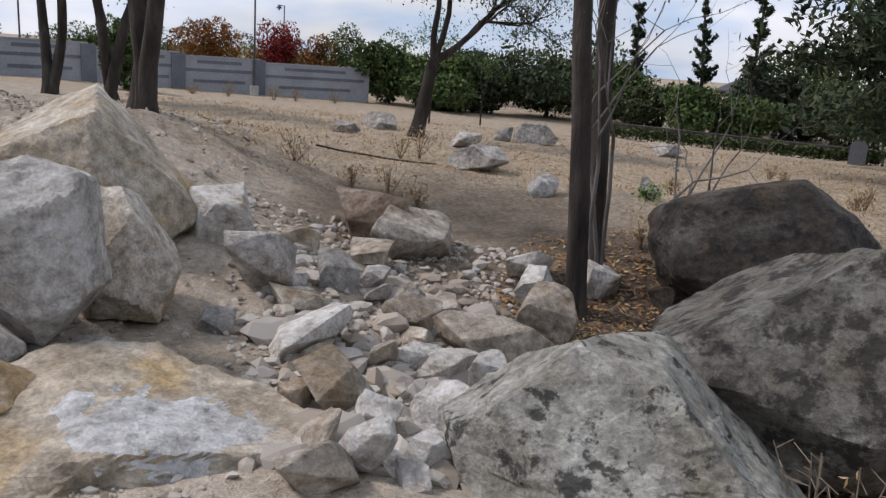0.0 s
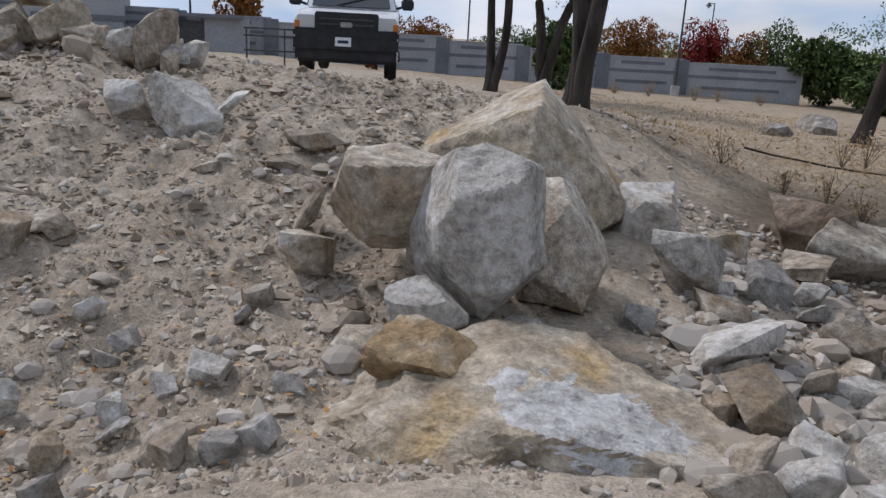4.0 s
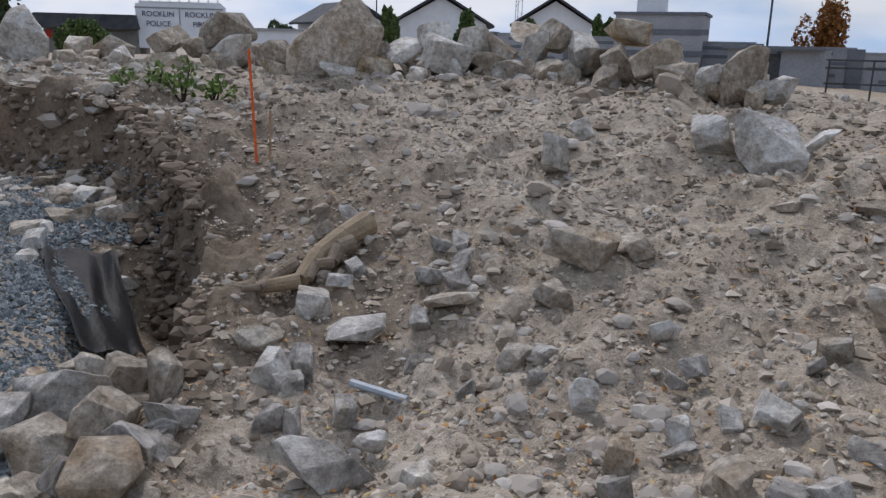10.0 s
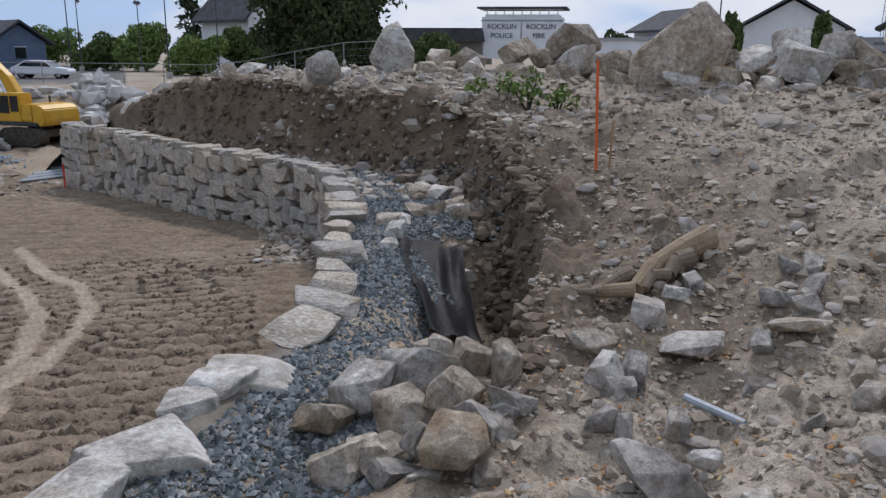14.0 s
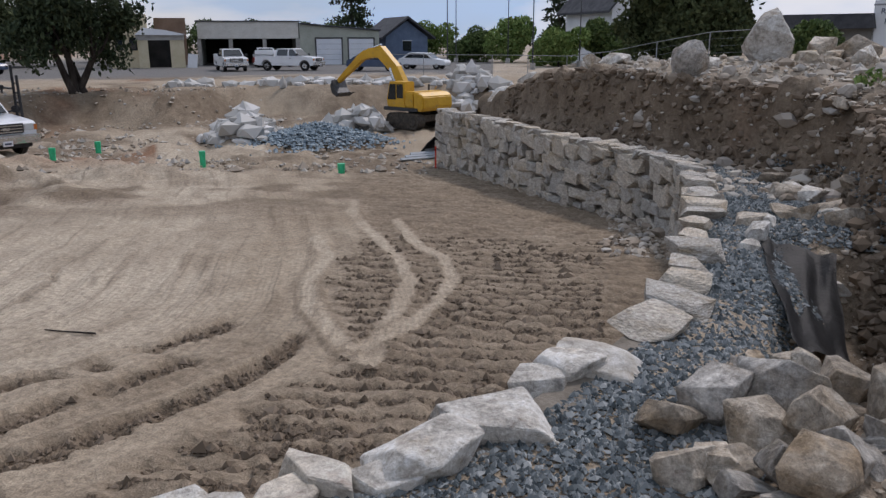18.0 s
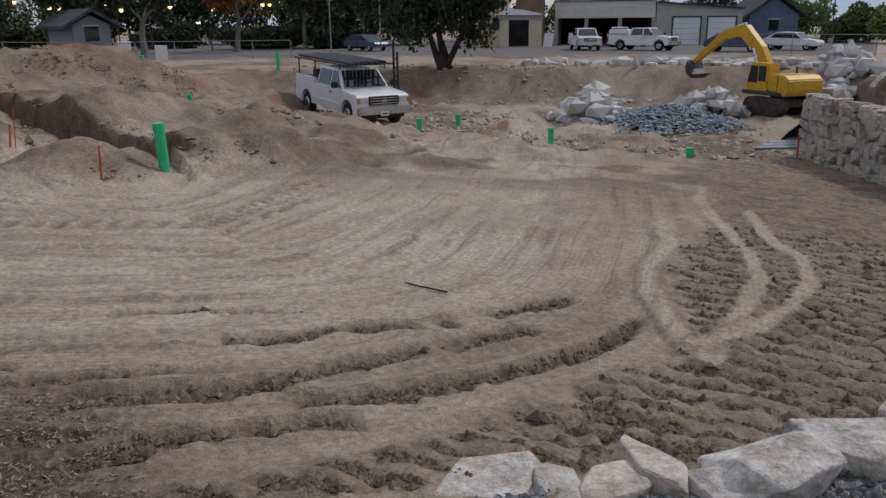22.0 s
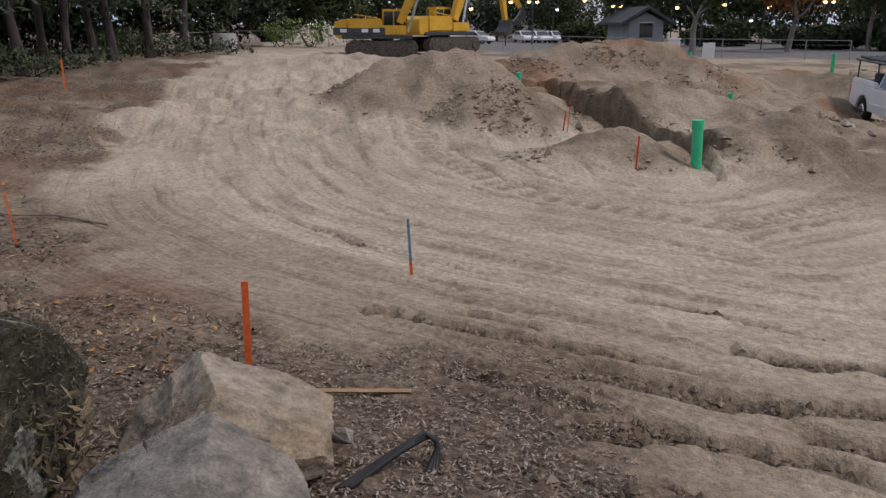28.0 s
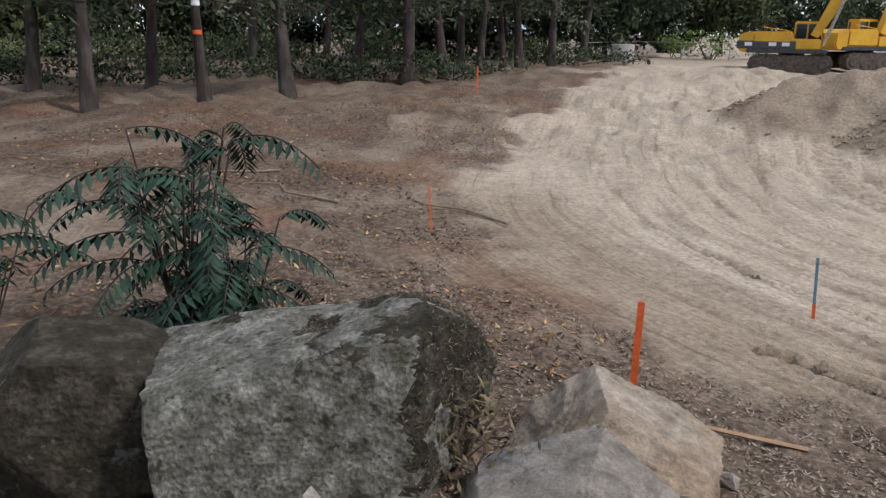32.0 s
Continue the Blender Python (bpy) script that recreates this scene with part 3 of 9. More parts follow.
def land(x, y):
    x, y = np.asarray(x, float), np.asarray(y, float)
    r = np.hypot(x, y)
    # dry field to the north
    field = 1.0 - 0.03 * np.clip(x, -30, 20) - 1.15 * smooth(18, 48, y)
    field = field + hump(x, y, 1.9, 6.9, -0.74, 3.2, 3.4) + hump(x, y, -0.5, 11.5, -0.25, 2.5, 2.0) + hump(x, y, -2.6, 5.2, -0.22, 1.2, 1.6)
    # heaped dirt with its crest
    dc, sc, ac = to_line(CREST, x, y)
    inside = sc > 0
    top = 2.33 - 0.36 * smooth(0.22, 0.02, ac) - 0.25 * smooth(0.62, 1.0, ac) - 1.0 * smooth(0.8, 1.0, ac)
    slope = np.where(inside, top - 1.75 * np.clip(dc / 8.0, 0, 1) ** 1.5 - 0.02 * np.clip(dc - 8, 0, 9),
                     top - (top - np.minimum(field, 1.6)) * smooth(0.3, 8.0, dc))
    w = smooth(-1.0, -5.5, x) * smooth(-30, -24, x)
    upland = field + (slope - field) * w
    upland = upland * (1 - smooth(-4, -16, y)) + 0.35 * smooth(-4, -16, y)
    # pit floor, rising to the haul road in the south
    floor = np.clip(0.25 + 0.058 * x, -1.05, 0.38) + hump(x, y, -2, -7, 0.06, 4, 3)
    floor = floor + (0.78 * smooth(-12, -36, y)) * smooth(-14, -1, x) * (1 - 0.75 * smooth(7, 14, x + 0.1 * (y + 20)))
    floor = floor + 0.30 * smooth(4.0, 9.5, x + 0.16 * (y + 10)) * smooth(-5, -9, y)
    floor = floor + spoil(x, y)
    dt, st, at_ = to_line(TRENCH, x, y)
    cutting = smooth(0.46, 0.34, dt + 0.10 * np.sin(3.1 * y) + 0.06 * np.sin(7.3 * y + 2 * x))
    floor = floor - 0.85 * cutting + (1 - cutting) * np.where(st > 0, 0.20 * np.exp(-((dt - 0.55) / 0.9) ** 2), -0.14 * np.exp(-((dt - 0.5) / 1.0) ** 2))
    # bank on the far side of the pit, up to the street
    az = np.degrees(np.arctan2(-x, y)) % 360
    rim = 40.0 + 5.0 * smooth(150, 120, az) + 1.6 * np.sin(az * 0.55) - 4 * smooth(150, 165, az)
    street = 0.35 + 0.5 * smooth(160, 185, az)
    floor = floor + (np.maximum(street, floor) - floor) * smooth(rim, rim + 2.2 + 9 * smooth(150, 165, az), r)
    # the cut and the strip of backfill behind the wall
    db, sb, ab = to_line(CUT, x, y)
    north = np.where(sb > 0, 1.0, -1.0) * db
    fill = wall_top(x) - 0.10
    fill = fill - 1.05 * np.exp(-((x + 9.3) / 1.7) ** 4) * np.exp(-((north + 0.36) / 0.60) ** 2)
    lip = smooth(-0.02, 0.34 - 0.16 * smooth(-6.5, -8, x) * smooth(-15, -12, x), north)
    behind = fill + (upland - fill) * lip
    dw, sw, aw = to_line(WALL, x, y)
    in_pit = (sw * dw < 0.26) & (x > -24) | (sw < 0) | (x < -23.3) | (y < -16) | ((x > -2.4) & (y < -3.6))
    in_pit = in_pit & ~((north > 0) & (x > -60))
    z = np.where(in_pit, floor, behind)
    # footing at the near end of the wall and the rise where the viewer stands
    near = smooth(6.0, 3.6, r)
    z = np.where(y < -3.0, np.maximum(z, 0.3 * near + z * (1 - near)), z)
    z = z + (1.25 - z) * smooth(3.7, 1.6, r)
    # level land far out
    z = z + (0.3 - z) * smooth(70, 110, r)
    return z


def ground(x, y):
    return float(land(x, y))
# ---- end of the land ----


# ---- building helpers ----
def lattice(ix, iy, seed):
    h = np.sin(ix * 127.1 + iy * 311.7 + seed * 74.7) * 43758.5453
    return h - np.floor(h)


def grain(x, y, size, seed=0):
    """Smooth random relief, -1 to 1."""
    u, v = np.asarray(x) / size, np.asarray(y) / size
    ix, iy = np.floor(u), np.floor(v)
    a, b = u - ix, v - iy
    a, b = a * a * (3 - 2 * a), b * b * (3 - 2 * b)
    p, q = lattice(ix, iy, seed), lattice(ix + 1, iy, seed)
    r, s = lattice(ix, iy + 1, seed), lattice(ix + 1, iy + 1, seed)
    return ((p * (1 - a) + q * a) * (1 - b) + (r * (1 - a) + s * a) * b) * 2 - 1


def made(name, verts, faces, material=None, parent=None, label="", soft=False):
    me = bpy.data.meshes.new(name)
    me.from_pydata([tuple(v) for v in verts], [], faces)
    if soft:
        me.polygons.foreach_set("use_smooth", [True] * len(me.polygons))
    if material:
        me.materials.append(material)
    me.update()
    ob = new(name, me)
    if parent:
        ob.parent = parent
    if label:
        ob["label"] = label
    return ob


def part(name, bm, material, parent=None, label="", soft=False):
    me = bpy.data.meshes.new(name)
    bm.to_mesh(me)
    bm.free()
    if soft:
        me.polygons.foreach_set("use_smooth", [True] * len(me.polygons))
    if material:
        me.materials.append(material)
    ob = new(name, me)
    if parent:
        ob.parent = parent
    if label:
        ob["label"] = label
    return ob


def thing(name, label, category, m=None, group="", kind=""):
    ob = new(name)
    ob.empty_display_size = 0.1
    if m:
        ob.matrix_world = m
    return tagged(ob, label, category, group, kind)


def box(bm, c, s, m=None, bevel=0.0):
    """Adds a box of centre c and size s to bm, turned by m."""
    t = Matrix.Translation(c) @ Matrix.Diagonal((*s, 1))
    if m:
        t = m @ t
    r = bmesh.ops.create_cube(bm, size=1, matrix=t)
    if bevel:
        edges = list({e for v in r["verts"] for e in v.link_edges})
        bmesh.ops.bevel(bm, geom=edges, offset=bevel, segments=2, affect="EDGES", clamp_overlap=True)
    return bm


def boxed(c, s, m=None, bevel=0.0):
    return box(bmesh.new(), c, s, m, bevel)


def rod(bm, a, b, ra, rb=None, n=8):
    """Adds a tapered rod from a to b."""
    a, b = Vector(a), Vector(b)
    d = b - a
    if d.length < 1e-6:
        return bm
    m = Matrix.Translation((a + b) / 2) @ d.to_track_quat("Z", "Y").to_matrix().to_4x4()
    bmesh.ops.create_cone(bm, cap_ends=True, segments=n, radius1=ra, radius2=ra if rb is None else rb, depth=d.length, matrix=m)
    return bm


def rodded(a, b, ra, rb=None, n=8):
    return rod(bmesh.new(), a, b, ra, rb, n)


def extruded(outline, y0, y1, bevel=0.0):
    """A solid whose side view is the outline of (x, z) pairs, between y0 and y1."""
    bm = bmesh.new()
    vs = [bm.verts.new((x, y0, z)) for x, z in outline]
    f = bm.faces.new(vs)
    g = bmesh.ops.extrude_face_region(bm, geom=[f])
    bmesh.ops.translate(bm, verts=[v for v in g["geom"] if isinstance(v, bmesh.types.BMVert)], vec=(0, y1 - y0, 0))
    bmesh.ops.recalc_face_normals(bm, faces=bm.faces)
    if bevel:
        bmesh.ops.bevel(bm, geom=list(bm.edges), offset=bevel, segments=2, affect="EDGES", clamp_overlap=True)
    return bm


def ico(n):
    bm = bmesh.new()
    bmesh.ops.create_icosphere(bm, subdivisions=n, radius=1)
    v = np.array([x.co[:] for x in bm.verts])
    f = [tuple(x.index for x in y.verts) for y in bm.faces]
    bm.free()
    return v / np.linalg.norm(v, axis=1)[:, None], f


ICO = {n: ico(n) for n in (1, 2, 3, 4, 5, 6)}


def rock_mesh(name, seed, level=3, planes=13, rough=0.05, material=None, round_=0.0, cuts=(), ledge=0.13):
    """A broken stone of about unit half-size: the inside of random planes, with chipped relief."""
    rng = np.random.default_rng(abs(int(seed)))
    d, faces = ICO[level]
    nrm = rng.normal(size=(planes, 3))
    nrm /= np.linalg.norm(nrm, axis=1)[:, None]
    off = rng.uniform(0.60, 0.95, planes)
    nrm = np.concatenate([nrm, np.eye(3) + 0.32 * rng.normal(size=(3, 3)), -np.eye(3) + 0.32 * rng.normal(size=(3, 3))])
    nrm /= np.linalg.norm(nrm, axis=1)[:, None]
    off = np.concatenate([off, rng.uniform(0.72, 0.93, 6)])
    if cuts:
        off[:planes] = rng.uniform(0.80, 1.05, planes)
        own = np.array([c[:3] for c in cuts], float)
        ln = np.linalg.norm(own, axis=1)
        nrm, off = np.concatenate([nrm, own / ln[:, None]]), np.concatenate([off, np.array([c[3] for c in cuts]) / ln])
    k = d @ nrm.T
    r = np.where(k > 0.05, off / np.maximum(k, 0.05), 9)
    r = np.sort(r, axis=1)
    rad = np.minimum(r[:, 0], 1.7)
    # corners knocked off
    for i in sorted(rng.choice(len(d), 60), key=lambda q: -rad[q])[:7]:
        w = d[i] + rng.normal(0, 0.28, 3)
        w /= np.linalg.norm(w)
        q = d @ w
        rad = np.where(q > 0.3, np.minimum(rad, rad[i] * (d[i] @ w) * rng.uniform(0.86, 0.95) / np.maximum(q, 0.3)), rad)
    if round_:
        rad = rad * (1 - round_) + round_
    v = d * rad[:, None]
    if level >= 4:
        # ledges where layers broke away
        off2 = Vector((seed * 1.7, 3.3, 0))
        step = np.array([noise.noise(Vector((p[0] * 1.5, p[1] * 1.5, p[2] * 2.6)) + off2) for p in v])
        v = v - d * (np.abs(np.round(step * 4) / 4) * ledge)[:, None]
    if rough:
        amp = np.zeros(len(v))
        for s, a in ((0.7, 1.0), (0.33, 0.55), (0.16, 0.3), (0.07, 0.16)):
            amp += a * np.array([noise.noise(Vector(p / s) + Vector((seed * 3.1, 0, 0))) if s > 0.5 else 0.5 - 1.6 * abs(noise.noise(Vector(p / s) + Vector((seed * 3.1, 0, 0)))) for p in v])
        v = v + d * (amp * rough)[:, None]
    v = (v - (v.max(0) + v.min(0)) / 2) / ((v.max(0) - v.min(0)) / 2)
    me = bpy.data.meshes.new(name)
    me.from_pydata([tuple(p) for p in v], [], faces)
    if material:
        me.materials.append(material)
    if level >= 4:
        me.polygons.foreach_set("use_smooth", [True] * len(me.polygons))
        me.set_sharp_from_angle(angle=radians(24))
    me.update()
    return me


STONES = {}


def hull_mesh(name, seed, material, rough=0.03, flat=0.0, squared=False):
    """A sharp-edged broken stone of half-size 1: the hull of a few random points, edges chipped, faces roughened."""
    rng = np.random.default_rng(1000 + abs(int(seed)))
    # an uneven block with its corners broken off; flat: top and bottom split level; squared: a wall block with a flat face
    lean = np.eye(3) + rng.normal(0, 0.13 if squared else 0.27, (3, 3))
    pts = []
    for cx, cy, cz in itertools.product((-1, 1), repeat=3):
        p = np.array((cx, cy, cz)) * rng.uniform(0.62 if squared else 0.44, 1.0, 3)
        for k in sorted(rng.permutation(3)[:int(rng.integers(1, 3 if squared else 4))]):
            q = p.copy()
            q[k] *= rng.uniform(0.35, 0.85)
            pts.append(lean @ q)
    for k in range(2 if squared else 5):
        q = rng.normal(size=3)
        pts.append(lean @ (q / np.linalg.norm(q) * rng.uniform(0.85, 1.05)))
    if squared:
        pts = [np.clip(p, (-2, -0.62, -2), (2, 2, 2)) for p in pts]
    if flat:
        pts = [np.array((p[0], p[1], np.clip(p[2], -flat, flat) + rng.uniform(0, 0.06))) for p in pts]
    bm = bmesh.new()
    for p in pts:
        bm.verts.new(p)
    r = bmesh.ops.convex_hull(bm, input=bm.verts[:])
    bmesh.ops.delete(bm, geom=[v for v in bm.verts if not v.link_faces], context="VERTS")
    bmesh.ops.dissolve_limit(bm, angle_limit=radians(15), verts=bm.verts[:], edges=bm.edges[:])
    bmesh.ops.bevel(bm, geom=bm.edges[:], offset=0.03, segments=1, affect="EDGES", clamp_overlap=True)
    bmesh.ops.triangulate(bm, faces=bm.faces[:])
    bmesh.ops.subdivide_edges(bm, edges=bm.edges[:], cuts=2, use_grid_fill=True)
    lo, hi = np.min([v.co[:] for v in bm.verts], axis=0), np.max([v.co[:] for v in bm.verts], axis=0)
    for v in bm.verts:
        q = v.co
        k = noise.noise(q * 1.6 + Vector((seed * 3.7, 0, 0))) * 1.5 + noise.noise(q * 4.5 + Vector((0, seed * 2.3, 0)))
        v.co = Vector((np.array(q) - (lo + hi) / 2) / ((hi - lo) / 2)) * (1 + rough * k)
    me = bpy.data.meshes.new(name)
    bm.to_mesh(me)
    bm.free()
    me.materials.append(material)
    me.update()
    return me


def stone_mesh(seed, material, flat=0.0):
    key = (seed, material.name, flat)
    if key not in STONES:
        STONES[key] = hull_mesh("stone", 100 + seed, material, flat=flat)
    return STONES[key]


def polar(az, d):
    a = radians(az)
    return -d * math.sin(a), d * math.cos(a)


COUNT = [0]


def rock(az, d, w, h, deep=0.9, turn=0, seed=None, material=None, name="rock", label="", sink=0.16, tilt=0, group="", z=None, category="rock", flat=0.0):
    """A loose stone on the ground at the bearing az and the distance d, w across and h high."""
    COUNT[0] += 1
    seed = COUNT[0] * 7 % 17 if seed is None else seed
    material = material or ROCK
    tilt = tilt or (COUNT[0] * 37 % 44 - 22) * (not flat)
    turn = turn or COUNT[0] * 53 % 80 - 40
    x, y = polar(az, d)
    sx, sy, sz = w * 0.53, w * deep * 0.53, h * 0.56
    me = stone_mesh(seed, material, flat).copy()
    me.transform(Matrix.Diagonal((sx, sy, sz, 1)))
    ob = new(name, me)
    base = ground(x, y) if z is None else z
    ob.matrix_world = Matrix.Translation((x, y, base + sz * (0.93 - 2 * sink))) @ Euler((radians(tilt), radians(tilt * 0.6), radians(az + turn))).to_matrix().to_4x4()
    return tagged(ob, label or "broken tan limestone rock lying on the dirt", category, group or "loose rocks")


def boulder(az, d, w, h, deep, seed, material, label, turn=0, tilt=(0, 0), planes=12, rough=0.035, level=5, z=None, name="boulder", round_=0.0, sink=0.12, cuts=(), ledge=0.07):
    x, y = polar(az, d)
    me = rock_mesh(name, seed, level, planes, rough, material=material, round_=round_, cuts=cuts, ledge=ledge)
    me.transform(Matrix.Diagonal((w * 0.53, w * deep * 0.53, h * 0.54, 1)))
    ob = new(name, me)
    base = ground(x, y) if z is None else z
    ob.matrix_world = Matrix.Translation((x, y, base + h * 0.5 * (1 - 2 * sink))) @ Euler((radians(tilt[0]), radians(tilt[1]), radians(az + turn))).to_matrix().to_4x4()
    return tagged(ob, label, "boulder", "boulders")


def scatter(name, places, sizes, material, label, category, seed=1, level=1, flat=0.6, lift=0.2, kind="stuff"):
    """Many small stones in one mesh."""
    rng = np.random.default_rng(abs(int(seed)))
    d, faces = ICO[2 if level == 2 else 1]
    d = np.round(d, 5)
    if level == 0:
        d = np.array([(1, 0, 0), (-1, 0, 0), (0, 1, 0), (0, -1, 0), (0, 0, 1), (0, 0, -1)], float)
        faces = [(0, 2, 4), (2, 1, 4), (1, 3, 4), (3, 0, 4), (2, 0, 5), (1, 2, 5), (3, 1, 5), (0, 3, 5)]
    n, k = len(places), len(d)
    forms = []
    for i in range(14):
        nrm = rng.normal(size=(6, 3))
        nrm /= np.linalg.norm(nrm, axis=1)[:, None]
        q = d @ nrm.T
        rad = np.minimum(np.min(np.where(q > 0.05, rng.uniform(0.5, 0.95, 6) / np.maximum(q, 0.05), 9), axis=1), 1.45)
        forms.append(d * rad[:, None] * (rng.uniform(0.7, 1.2), rng.uniform(0.7, 1.2), rng.uniform(0.45, 0.85)))
    forms = np.array(forms)[rng.integers(0, 14, n)]
    a = rng.uniform(0, 2 * np.pi, n)
    c, s = np.cos(a)[:, None], np.sin(a)[:, None]
    sz = np.asarray(sizes)[:, None]
    x = (forms[..., 0] * c - forms[..., 1] * s) * sz + places[:, 0:1]
    y = (forms[..., 0] * s + forms[..., 1] * c) * sz + places[:, 1:2]
    z = forms[..., 2] * sz + places[:, 2:3] + sz * lift
    v = np.stack([x, y, z], -1).reshape(-1, 3)
    f = (np.array(faces)[None] + (np.arange(n) * k)[:, None, None]).reshape(-1, 3)
    ob = made(name, v.tolist(), f.tolist(), material)
    return tagged(ob, label, category, kind=kind)


def flakes(name, places, length, width, material, label, category, seed=1, tilt=0.5, parent=None, kind="stuff"):
    """Many small flat pieces (leaves, chips, straws) in one mesh: bent strips of two quads."""
    rng = np.random.default_rng(abs(int(seed)))
    n = len(places)
    a, b, g = rng.uniform(0, 2 * np.pi, n), rng.normal(0, tilt, n), rng.normal(0, tilt, n)
    u = np.stack([np.cos(a) * np.cos(b), np.sin(a) * np.cos(b), np.sin(b)], -1)
    w = np.cross(u, np.stack([np.sin(g), np.zeros(n), np.cos(g)], -1))
    w /= np.linalg.norm(w, axis=1)[:, None] + 1e-9
    nn = np.cross(u, w)
    ln = (length * rng.uniform(0.6, 1.3, n))[:, None] / 2
    wd = (width * rng.uniform(0.7, 1.2, n))[:, None] / 2
    p = np.asarray(places)
    v = np.stack([p - u * ln, p - w * wd + nn * wd * 0.3, p + u * ln, p + w * wd + nn * wd * 0.3], 1).reshape(-1, 3)
    f = np.arange(4 * n).reshape(n, 4)
    ob = made(name, v.tolist(), f.tolist(), material, parent)
    return tagged(ob, label, category, kind=kind) if not parent else ob


def tube(bm, pts, radii, n=8):
    """Adds one unbroken tapered tube through the points."""
    rings = []
    for i, p in enumerate(pts):
        d = (Vector(pts[min(i + 1, len(pts) - 1)]) - Vector(pts[max(i - 1, 0)])).normalized()
        u = d.cross(Vector((0.31, 0.95, 0.05))).normalized()
        w = d.cross(u)
        rings.append([bm.verts.new(Vector(p) + (u * math.cos(2 * math.pi * k / n) + w * math.sin(2 * math.pi * k / n)) * radii[i]) for k in range(n)])
    for a, b in zip(rings[:-1], rings[1:]):
        for k in range(n):
            bm.faces.new((a[k], b[k], b[(k + 1) % n], a[(k + 1) % n]))
    bm.faces.new(rings[-1])
    return bm


def limbs(bm, a, way, length, radius, depth, rng, tips, bend=0.35, split=3, shrink=0.66, rise=0.15, n=7):
    """Branches grown from a, each bent in three, with their ends kept in tips."""
    p, d = Vector(a), Vector(way).normalized()
    r = radius
    line, girth = [p.copy()], [r]
    for i in range(3):
        p, r = p + d * (length / 3), r * 0.84
        line.append(p.copy()), girth.append(r)
        d = (d + Vector(rng.normal(0, bend * 0.5, 3)) + Vector((0, 0, rise * 0.3))).normalized()
        if depth <= 1 or i == 2:
            tips.append((p.copy(), d.copy(), length))
    tube(bm, line, girth, n)
    if depth > 0:
        for _ in range(split):
            e = (d + Vector(rng.normal(0, bend * 1.6, 3)) + Vector((0, 0, rise))).normalized()
            limbs(bm, p, e, length * shrink * rng.uniform(0.8, 1.15), r * 0.68, depth - 1, rng, tips, bend, split, shrink, rise, max(4, n - 1))


def tree(name, label, x, y, height, trunk_r, leaf, seed, wob=0.06, fork_spread=0.16, crown=0.6, split=3, depth=3, leaves=2500, leaf_size=0.12, spread=0.35, lean=(0, 0), forks=1, first=0.35, bark=None, group="", z=None, shrink=0.68, rise=0.15):
    """A tree: tapered trunk, limbs, and a crown of single leaves round the ends of the limbs."""
    rng = np.random.default_rng(abs(int(seed)))
    base = ground(x, y) if z is None else z
    t = thing(name, label, "tree", Matrix.Translation((x, y, base - 0.1)), group)
    tb, lb, tips = bmesh.new(), bmesh.new(), []
    for k in range(forks):
        way = Vector((lean[0] + rng.normal(0, wob + fork_spread * (forks > 1)), lean[1] + rng.normal(0, wob + fork_spread * (forks > 1)), 1)).normalized()
        p, r, length = Vector((rng.normal(0, trunk_r), rng.normal(0, trunk_r), 0)) if forks > 1 else Vector((0, 0, 0)), trunk_r, height * first
        line, girth = [p - Vector((0, 0, 0.2)), p + way * 0.08, p + way * 0.3], [r * 1.5, r * 1.25, r]
        p = p + way * 0.3
        for i in range(5):
            p, r = p + way * (length / 5), r * 0.94
            line.append(p.copy()), girth.append(r * rng.uniform(0.96, 1.04))
            way = (way + Vector((*rng.normal(0, wob, 2), 0.03 * (wob > 0.04)))).normalized()
        tube(tb, line, girth, 10)
        for _ in range(split):
            e = (way + Vector((*rng.normal(0, crown, 2), rng.uniform(0, 0.35)))).normalized()
            limbs(lb, p, e, height * (1 - first) * 0.42 * rng.uniform(0.8, 1.15), r * 0.66, depth - 1, rng, tips, spread, split, shrink, rise, 6)
    part("trunk", tb, bark or BARK, t, soft=True)
    part("branchwork", lb, bark or BARK, t, soft=True)
    if leaves:
        pick = rng.integers(0, len(tips), leaves)
        pts = np.array([tips[i][0][:] for i in pick])
        reach = np.array([tips[i][2] for i in pick])[:, None]
        pts = pts + rng.normal(0, 0.30, (leaves, 3)) * reach - np.array((0, 0, 0.06)) * reach
        flakes("crown", pts, leaf_size, leaf_size * 0.55, leaf, "", "", seed + 5, 0.9, t)
    return t


